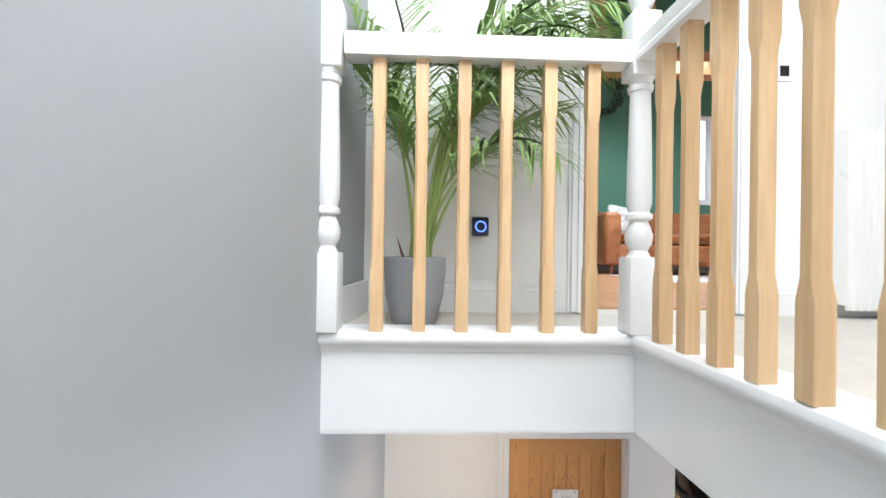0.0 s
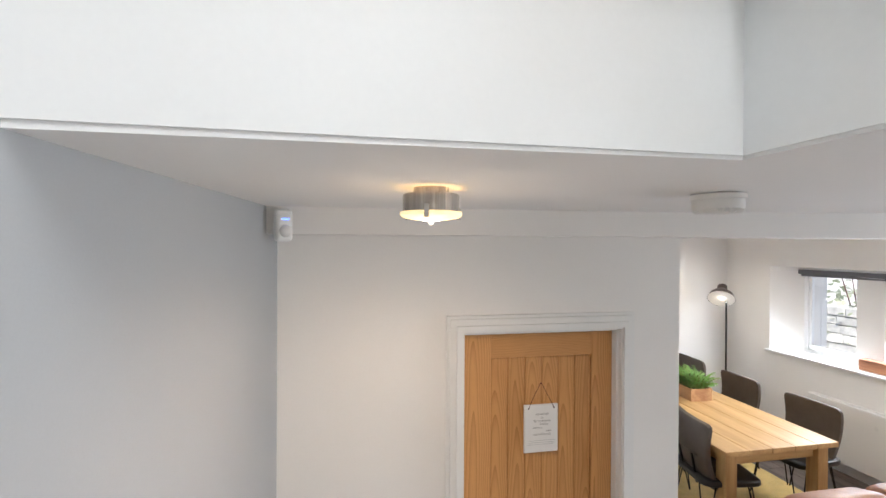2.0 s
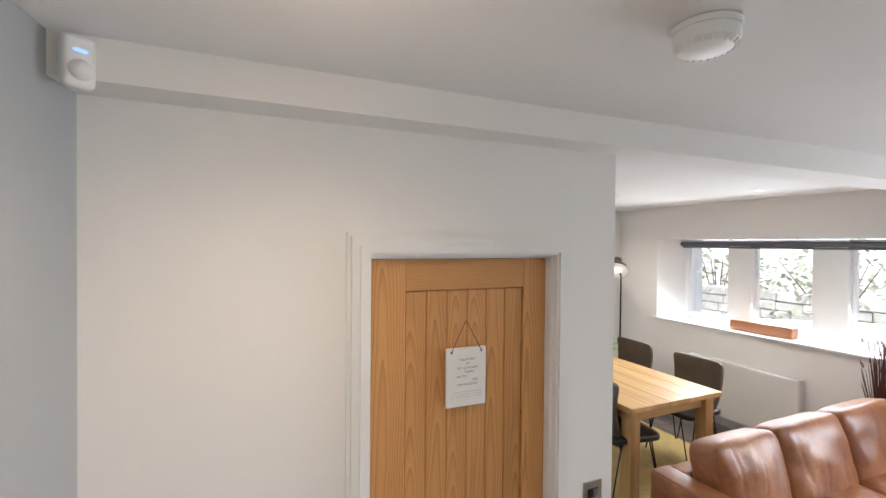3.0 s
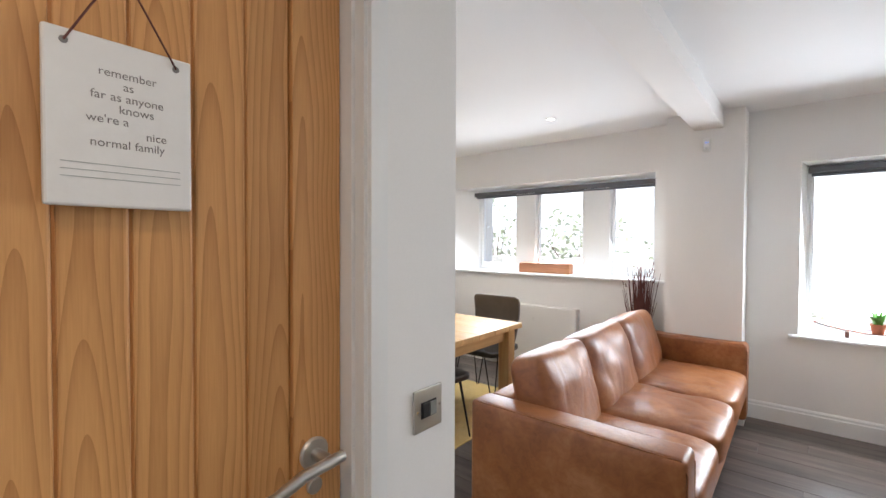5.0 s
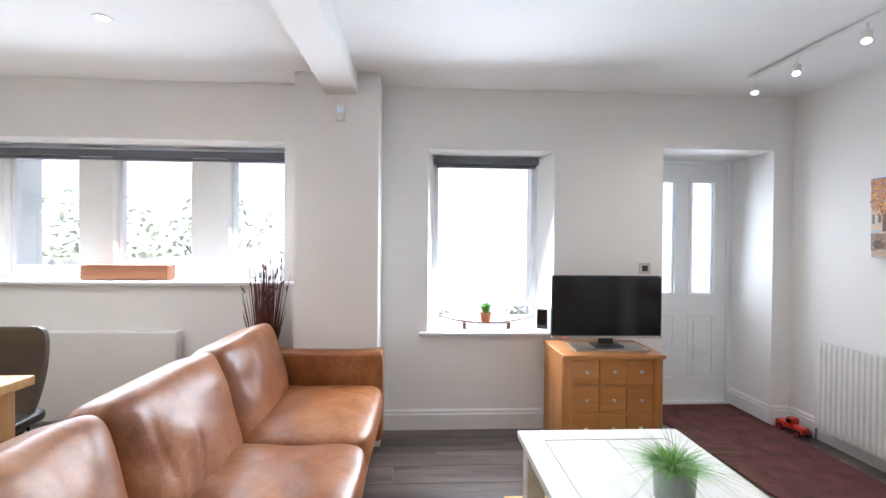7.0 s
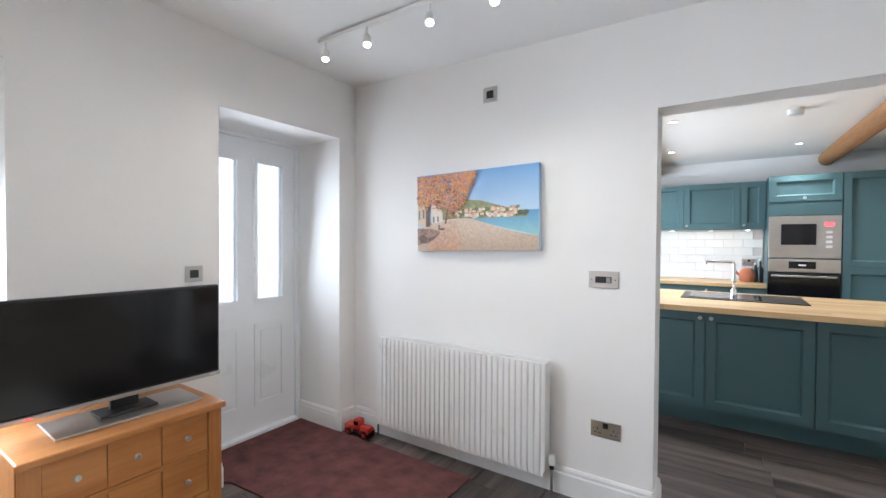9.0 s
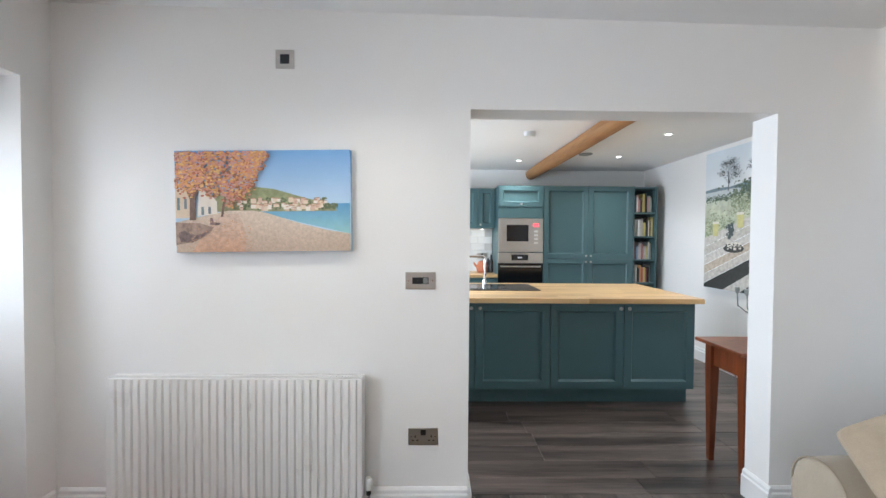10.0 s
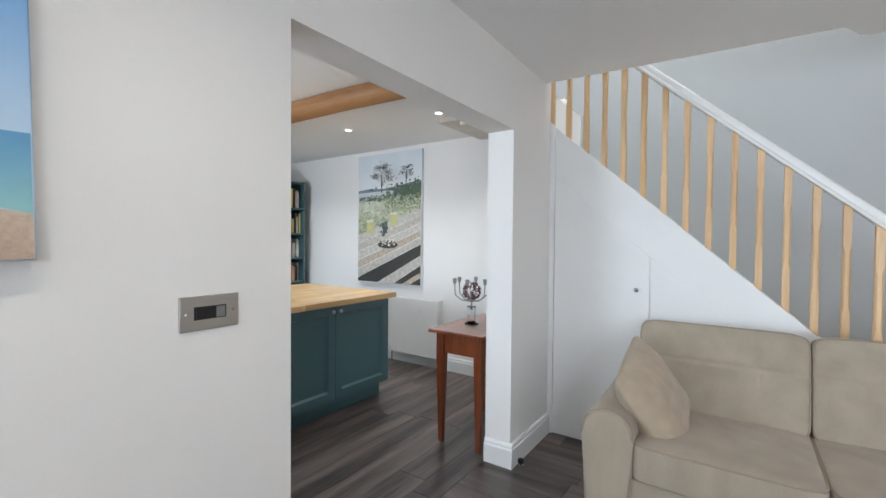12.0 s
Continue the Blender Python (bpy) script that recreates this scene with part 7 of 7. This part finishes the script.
rv = thing("reed_vase", 6.19, 4.095, 0, "tall bundle of dark dried reeds in a floor vase", "dried plant")
part("vase", lathe(bmesh.new(), [(0.06, 0), (0.075, 0.02), (0.08, 0.30), (0.06, 0.50), (0.068, 0.54), (0.055, 0.53)], 28), CHERRY, rv, "dark vase", True)
rr_ = random.Random(9)
bm = bmesh.new()
for k in range(140):
    a = rr_.uniform(0, 6.28)
    t = rr_.uniform(0.0, 0.17)
    h = rr_.uniform(0.80, 1.24)
    p1 = (0.045 * math.cos(a), 0.045 * math.sin(a), 0.50)
    p2 = (min(0.11, t * math.cos(a)), t * math.sin(a), h)
    tube(bm, [p1, Vector(p1).lerp(Vector(p2), 0.5), p2], [0.004, 0.0035, 0.0015], 5)
part("reeds", bm, TWIG, rv, "dark dried reeds")
for k in range(40):
    a = rr_.uniform(0, 6.28)
    t = rr_.uniform(0.03, 0.16)
    h = rr_.uniform(0.98, 1.24)
    c = Vector((min(0.1, t * math.cos(a)), t * math.sin(a), h))
    part("seed_head", rod(bmesh.new(), c, c + Vector((0.06 * t * math.cos(a), 0.06 * t * math.sin(a), 0.035)), 0.006, 0.002, 5), TWIG, rv)

# ---- things on the window boards ----
bm = slab(-0.05, -0.305, 0, 0.05, 0.305, 0.112, 0.010, 2)
bmesh.ops.subdivide_edges(bm, edges=[e for e in bm.edges if e.calc_length() > 0.2], cuts=8, use_grid_fill=True)
for v in bm.verts:
    v.co += 0.006 * noise.noise_vector(v.co * 9)
    v.co.z = max(0.0, v.co.z)
lg = tagged(new("timber_block", mesh_of("timber_block", bm, wood("split_oak_block", (0.24, 0.09, 0.045), (0.46, 0.21, 0.11), 0.55, 5, 1, bump=0.3), True)), "rough reddish timber block on the window board", "ornament")
lg.matrix_world = pose(6.44, 5.165, 1.079)
tray = thing("driftwood_tray", 6.46, 2.52, 0.716, "long curved dark wood tray on small legs", "tray")
bm = bmesh.new()
cols = []
for i in range(25):
    y = -0.365 + 0.73 * i / 24
    z = 0.035 + 0.055 * (y / 0.365) ** 2
    w = 0.055 * math.sqrt(max(0.05, 1 - (y / 0.37) ** 2))
    cols.append([bm.verts.new(p) for p in ((-w, y, z + 0.012), (0, y, z), (w, y, z + 0.012), (w, y, z + 0.018), (0, y, z + 0.008), (-w, y, z + 0.018))])
for a, b in zip(cols, cols[1:]):
    for j in range(6):
        bm.faces.new((a[j], a[(j + 1) % 6], b[(j + 1) % 6], b[j]))
bm.faces.new(cols[0])
bm.faces.new(cols[-1][::-1])
part("tray_body", bm, CHERRY, tray, "", True)
for y in (-0.17, 0.17):
    part("tray_leg", slab(-0.03, y - 0.012, 0, 0.03, y + 0.012, 0.046, 0.004), CHERRY, tray)
hp = thing("house_plant", 6.46, 2.525, 0.716 + 0.043, "small spiky green plant in a terracotta pot", "plant")
part("pot", lathe(bmesh.new(), [(0.030, 0), (0.040, 0.060), (0.044, 0.061), (0.044, 0.077), (0.039, 0.077), (0.037, 0.066)], 24), TERRA, hp, "terracotta pot", True)
bm = bmesh.new()
blades(bm, 40, random.Random(2), 0.024, 0.165, 0.85, 0.012, (0, 0, 0.062))
part("leaves", bm, FERN, hp, "spiky leaves")
fr = thing("photo_frame", 6.44, 2.085, 0.716, "dark upright photo frame leaning on the window reveal", "photo frame", rz=-22)
part("frame", slab(-0.008, -0.035, 0, 0.010, 0.045, 0.15, 0.003), BLACK, fr)
part("glass", slab(-0.0095, -0.026, 0.012, -0.008, 0.036, 0.138), SCREEN, fr)

# ---- rugs, toy truck, door stop ----
def rug(name, label, x0, y0, x1, y1, material, t=0.009):
    bm = slab(x0, y0, 0.0005, x1, y1, t, 0.003, 2)
    return tagged(new(name, mesh_of(name, bm, material)), label, "rug")


bm = prism(bmesh.new(), [(5.235, 0.36), (6.725, 0.36), (6.725, 1.19), (6.40, 1.19), (6.32, 1.15), (5.25, 1.09)], "z", 0.0006, 0.010)
tagged(new("door_rug", mesh_of("door_rug", bm, MAROON)), "dark aubergine pile rug inside the front door", "rug")
rug("dining_rug", "mustard yellow flat rug under the dining table", 3.60, 4.78, 5.55, 6.95, YELLOW)
rug("living_rug", "mustard yellow flat rug under the coffee table", 4.05, 1.45, 5.455, 2.57, YELLOW)

RED = mat("red_toy_paint", (0.50, 0.035, 0.02), 0.35, vary=0.1)
tk = thing("toy_truck", 6.165, 0.305, 0, "red vintage toy truck with black tyres", "toy", rz=4)
part("chassis", slab(-0.105, -0.035, 0.026, 0.105, 0.035, 0.040, 0.003), BLACK, tk)
part("bonnet", soft_box(-0.105, -0.026, 0.04, -0.015, 0.026, 0.078, 0.012, 2, 0.001), RED, tk, "red bonnet", True)
part("cab", soft_box(-0.02, -0.033, 0.04, 0.035, 0.033, 0.118, 0.012, 3, 0.001), RED, tk, "red cab", True)
part("cab_window", slab(-0.012, 0.0335, 0.08, 0.027, 0.0355, 0.105, 0.002), SCREEN, tk)
part("cargo_bed", wall(bmesh.new(), "y", -0.034, 0.034, 0.038, 0.11, 0.04, 0.072), RED, tk, "red cargo bed")
for x in (-0.068, 0.07):
    for s in (-1, 1):
        wh = part("wheel", lathe(bmesh.new(), [(0.014, -0.010), (0.026, -0.009), (0.027, 0.009), (0.014, 0.010)], 22, m=pose(x, s * 0.038, 0.027, 90, 0, 0)), BLACK, tk, "black tyre", True)
        part("hub", lathe(bmesh.new(), [(0.013, -0.0115), (0.013, 0.0115)], 16, m=pose(x, s * 0.038, 0.027, 90, 0, 0)), RED, wh)
        part("mudguard", tube(bmesh.new(), [(x - 0.034, s * 0.038, 0.035), (x - 0.02, s * 0.038, 0.056), (x, s * 0.038, 0.062), (x + 0.02, s * 0.038, 0.056), (x + 0.034, s * 0.038, 0.035)], 0.006, 6), RED, tk)
ds = thing("door_stop", 2.725, 0.232, 0, "small black and chrome floor stop", "door stop")
part("post", lathe(bmesh.new(), [(0.016, 0), (0.016, 0.006), (0.011, 0.01), (0.011, 0.03), (0.006, 0.034)], 18), CHROME, ds, "", True)
part("rubber", lathe(bmesh.new(), [(0.018, 0.016), (0.019, 0.02), (0.019, 0.034), (0.014, 0.04)], 18), BLACK, ds, "black rubber ring", True)

# ---- upstairs room seen through the doorway ----
us = thing("upstairs_sofa", 4.45, 6.55, LAND - 0.006, "orange tan leather button sofa against a green wall", "sofa")
part("base", soft_box(-1.0, -0.40, 0.12, 1.0, 0.40, 0.36, 0.03), LEATHER, us, "", True)
part("back", soft_box(-1.0, 0.22, 0.3, 1.0, 0.45, 0.80, 0.05), LEATHER, us, "", True)
for s in (-1, 1):
    part("arm", soft_box(s * 0.92 - 0.10, -0.42, 0.12, s * 0.92 + 0.10, 0.44, 0.74, 0.05), LEATHER, us, "", True)
    part("seat_cushion", cushion(0.80, 0.68, 0.16, crown=0.2, seed=2.0 + s, n=10), LEATHER, us, "", True, Matrix.Translation((s * 0.41, -0.06, 0.43)))
    for t in (-1, 1):
        part("leg", rod(bmesh.new(), (s * 0.92, t * 0.34, 0), (s * 0.90, t * 0.33, 0.13), 0.016, 0.026), CHERRY, us)
pc = tagged(new("patterned_cushion", mesh_of("patterned_cushion", cushion(0.40, 0.40, 0.14, crown=0.7, seed=1.0, n=10), mat("grey_patterned_cloth", (0.45, 0.45, 0.43), 0.9, vary=0.5, scale=18), True)), "grey patterned cushion on the upstairs sofa", "cushion")
pc.matrix_world = pose(3.80, 6.50, LAND + 0.66, 66, 8, 12)
UPFLOOR = wood("honey_floorboards", (0.42, 0.20, 0.09), (0.60, 0.34, 0.17), 0.3, 4, 1)
structure("floor_upstairs_boards", slab(1.05, 3.17, LAND - 0.006, 6.6, 7.19, LAND + 0.004), UPFLOOR, "polished honey floorboards", "floor")
tagged(new("upstairs_rug", mesh_of("upstairs_rug", slab(3.4, 4.9, LAND + 0.0045, 5.6, 6.0, LAND + 0.012, 0.003), mat("pale_lilac_rug", (0.62, 0.58, 0.60), 0.95, vary=0.2, fine=200, bump=0.4))), "pale rug before the upstairs sofa", "rug")
ct = thing("upstairs_coffee_table", 4.65, 5.45, LAND + 0.012, "low dark slatted coffee table", "coffee table")
part("top", slab(-0.5, -0.28, 0.38, 0.5, 0.28, 0.42, 0.005), CHERRY, ct)
for s in (-1, 1):
    for t in (-1, 1):
        part("leg", slab(s * 0.45 - 0.025, t * 0.23 - 0.025, 0, s * 0.45 + 0.025, t * 0.23 + 0.025, 0.38), CHERRY, ct)
part("shelf", slab(-0.45, -0.23, 0.14, 0.45, 0.23, 0.16), CHERRY, ct)
truss = thing("roof_truss", 3.8, 6.0, 5.0, "exposed oak roof truss across the upstairs room", "roof truss", kind="structure")
TIMB = wood("oak_truss", (0.30, 0.11, 0.04), (0.50, 0.22, 0.09), 0.5, 4, 0, bump=0.2)
part("tie_beam", slab(-2.75, -0.09, 0, 2.79, 0.09, 0.26, 0.010), TIMB, truss)
part("king_post", slab(-0.08, -0.08, 0.26, 0.08, 0.08, 2.0, 0.008), TIMB, truss)
part("queen_post", slab(-0.62, -0.07, 0.26, -0.48, 0.07, 1.55, 0.008), TIMB, truss)
for s in (-1, 1):
    bm = prism(bmesh.new(), [(s * 2.7, 0.30), (s * 2.4, 0.27), (s * 0.1, 1.75), (s * 0.1, 2.0)], "y", -0.08, 0.08)
    part("rafter", bm, TIMB, truss)
wr = thing("wreath", 3.78, 7.17, 5.22, "dark leafy wreath hung on the green wall", "wreath")
bm = bmesh.new()
rw = random.Random(3)
for k in range(420):
    a = rw.uniform(0, 6.28)
    c = Vector((0.26 * math.cos(a), -0.02 + rw.gauss(0, 0.015), 0.26 * math.sin(a) + 0.0)) + 0.03 * Vector((rw.gauss(0, 1), 0, rw.gauss(0, 1)))
    d = Vector((rw.gauss(0, 1), rw.gauss(0, 0.5), rw.gauss(0, 1))).normalized() * 0.05
    e = d.cross(Vector((0, 1, 0.2))).normalized() * 0.012
    bm.faces.new([bm.verts.new(p) for p in (c, c + d * 0.5 + e, c + d, c + d * 0.5 - e)])
part("leaves", bm, mat("dark_wreath_leaf", (0.03, 0.05, 0.03), 0.7, vary=0.3), wr)
uw = thing("window_upstairs", 5.375, 7.22, 3.72, "white upstairs window in the green wall", "window", kind="structure")
part("window_frame", wall(bmesh.new(), "y", 0.0, 0.06, -0.375, 0.375, 0, 1.25, ((-0.32, -0.025, 0.055, 1.195), (0.025, 0.32, 0.055, 1.195))), PVC, uw)
part("window_sill", slab(-0.42, -0.06, -0.03, 0.42, 0.06, 0.0, 0.005), PVC, uw)
for s in (-1, 1):
    pn = part("pane", slab(s * 0.1725 - 0.148, 0.028, 0.055, s * 0.1725 + 0.148, 0.034, 1.195), PANE, uw)
    pn.visible_shadow = False
radiator(0.9, 0.75, pose(3.56, 2.945, LAND + 0.03, 0, 0, 180), 26, "tall white ribbed radiator on the landing")

# ---- outside: terrace, garden wall, shrubs, trees, glowing backdrop ----
STONE = mat("pale_terrace_stone", (0.62, 0.60, 0.56), 0.8, vary=0.15, scale=1.5, fine=40, bump=0.2)
tagged(new("ground", mesh_of("ground", slab(-900, -900, -0.5, 900, 900, -0.16), STONE)), "pale stone terrace and garden ground", "ground", "", "structure")
WALLSTONE = mat("garden_wall_stone", (0.64, 0.62, 0.58), 0.85, vary=0.25, scale=6, bump=0.4, spread=0.15)
gw = thing("garden_wall", 11.9, 9.4, -0.16, "low pale dry-stone garden wall", "garden wall")
rs = random.Random(7)
for row in range(6):
    y = -3.4
    while y < 3.6:
        ln = rs.uniform(0.3, 0.62)
        part("stone", soft_box(-0.2 + rs.uniform(-0.03, 0.03), y, row * 0.2, 0.2, y + ln - 0.012, row * 0.2 + 0.19, 0.025, rs.random() * 9, 0.010), WALLSTONE, gw)
        y += ln
GARDENLEAF = mat("garden_leaf", (0.52, 0.56, 0.40), 0.7, vary=0.4, scale=2)


def shrub(x, y, z, rx, ry, rz_, n, seed, label, leaf=0.09):
    r = random.Random(seed)
    ob = thing("shrub", x, y, z, label, "shrub", group="garden shrubs")
    bm = bmesh.new()
    for k in range(n):
        v = Vector((r.gauss(0, 1), r.gauss(0, 1), abs(r.gauss(0, 1)))).normalized() * r.uniform(0.5, 1.08)
        c = Vector((v.x * rx, v.y * ry, v.z * rz_)) + 0.12 * rz_ * noise.noise_vector(v * 3 + Vector((seed, 0, 0)))
        d = Vector((r.gauss(0, 1), r.gauss(0, 1), r.gauss(0, 1))).normalized() * leaf * r.uniform(0.6, 1.3)
        e = d.cross(Vector((0.3, 0.2, 1))).normalized() * leaf * 0.35
        bm.faces.new([bm.verts.new(p) for p in (c, c + d * 0.5 + e, c + d, c + d * 0.5 - e)])
    part("foliage", bm, GARDENLEAF, ob)
    bm = bmesh.new()
    for k in range(6):
        rod(bm, (0, 0, 0), (r.uniform(-0.5, 0.5) * rx, r.uniform(-0.5, 0.5) * ry, 0.7 * rz_), 0.02, 0.006, 6)
    part("stems", bm, TWIG, ob)
    return ob


shrub(7.45, 2.0, -0.16, 0.25, 0.22, 0.95, 420, 1, "pale green border plant by the window", 0.10)
shrub(12.4, 7.2, 0.3, 1.3, 1.5, 2.0, 620, 2, "loose green shrub beyond the terrace", 0.16)
shrub(13.0, 4.6, 0.3, 1.1, 1.3, 2.2, 560, 3, "loose green shrub beyond the terrace", 0.16)
shrub(12.6, 9.8, 0.2, 1.2, 1.4, 2.4, 560, 4, "loose green shrub beyond the terrace", 0.16)
shrub(10.4, 2.9, -0.16, 0.6, 0.6, 0.55, 420, 5, "low rounded plant on the terrace", 0.09)
# self-lit sheet added so the panes read nearly white
GLOWBACK = mat("outdoor_glow", (0.7, 0.72, 0.75), 1.0, emit=(0.95, 0.97, 1.0), power=0.50)
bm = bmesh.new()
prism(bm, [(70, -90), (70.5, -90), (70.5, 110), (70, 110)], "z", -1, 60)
tagged(new("backdrop", mesh_of("backdrop", bm, GLOWBACK)), "glowing sheet standing in for the overexposed outdoors", "backdrop", "", "structure")

# ---- plank floors, laid last ----
def planks(x0, x1, y0, y1, along, material, seed, skip=()):
    r = random.Random(seed)
    w, gap = 0.192, 0.0022
    lens = (1.285, 0.9, 0.62)
    shapes = {}
    v = x0 if along == "y" else y0
    vmax = x1 if along == "y" else y1
    while v < vmax - 0.01:
        vw = min(w, vmax - v)
        u = (y0 if along == "y" else x0)
        umax = (y1 if along == "y" else x1)
        first = True
        while u < umax - 0.01:
            ln = min(1.285 if not first else r.uniform(0.3, 1.285), umax - u)
            first = False
            key = (round(ln, 2), round(vw, 3))
            if key not in shapes:
                if along == "y":
                    bm = slab(gap / 2, gap / 2, -0.012, key[1] - gap / 2, key[0] - gap / 2, 0, 0.0012, 1)
                else:
                    bm = slab(gap / 2, gap / 2, -0.012, key[0] - gap / 2, key[1] - gap / 2, 0, 0.0012, 1)
                shapes[key] = mesh_of("plank", bm, material)
            ob = new("plank", shapes[key])
            ob.parent = floor_ob
            ob.matrix_basis = Matrix.Translation((v, u, 0) if along == "y" else (u, v, 0))
            u += key[0]
        v += w


planks(1.0, 6.95, SOUTH - 0.17, NORTH, "y", PLANK, 3)
planks(1.42, 6.33, -3.98, SOUTH - 0.17, "x", PLANKX, 4)
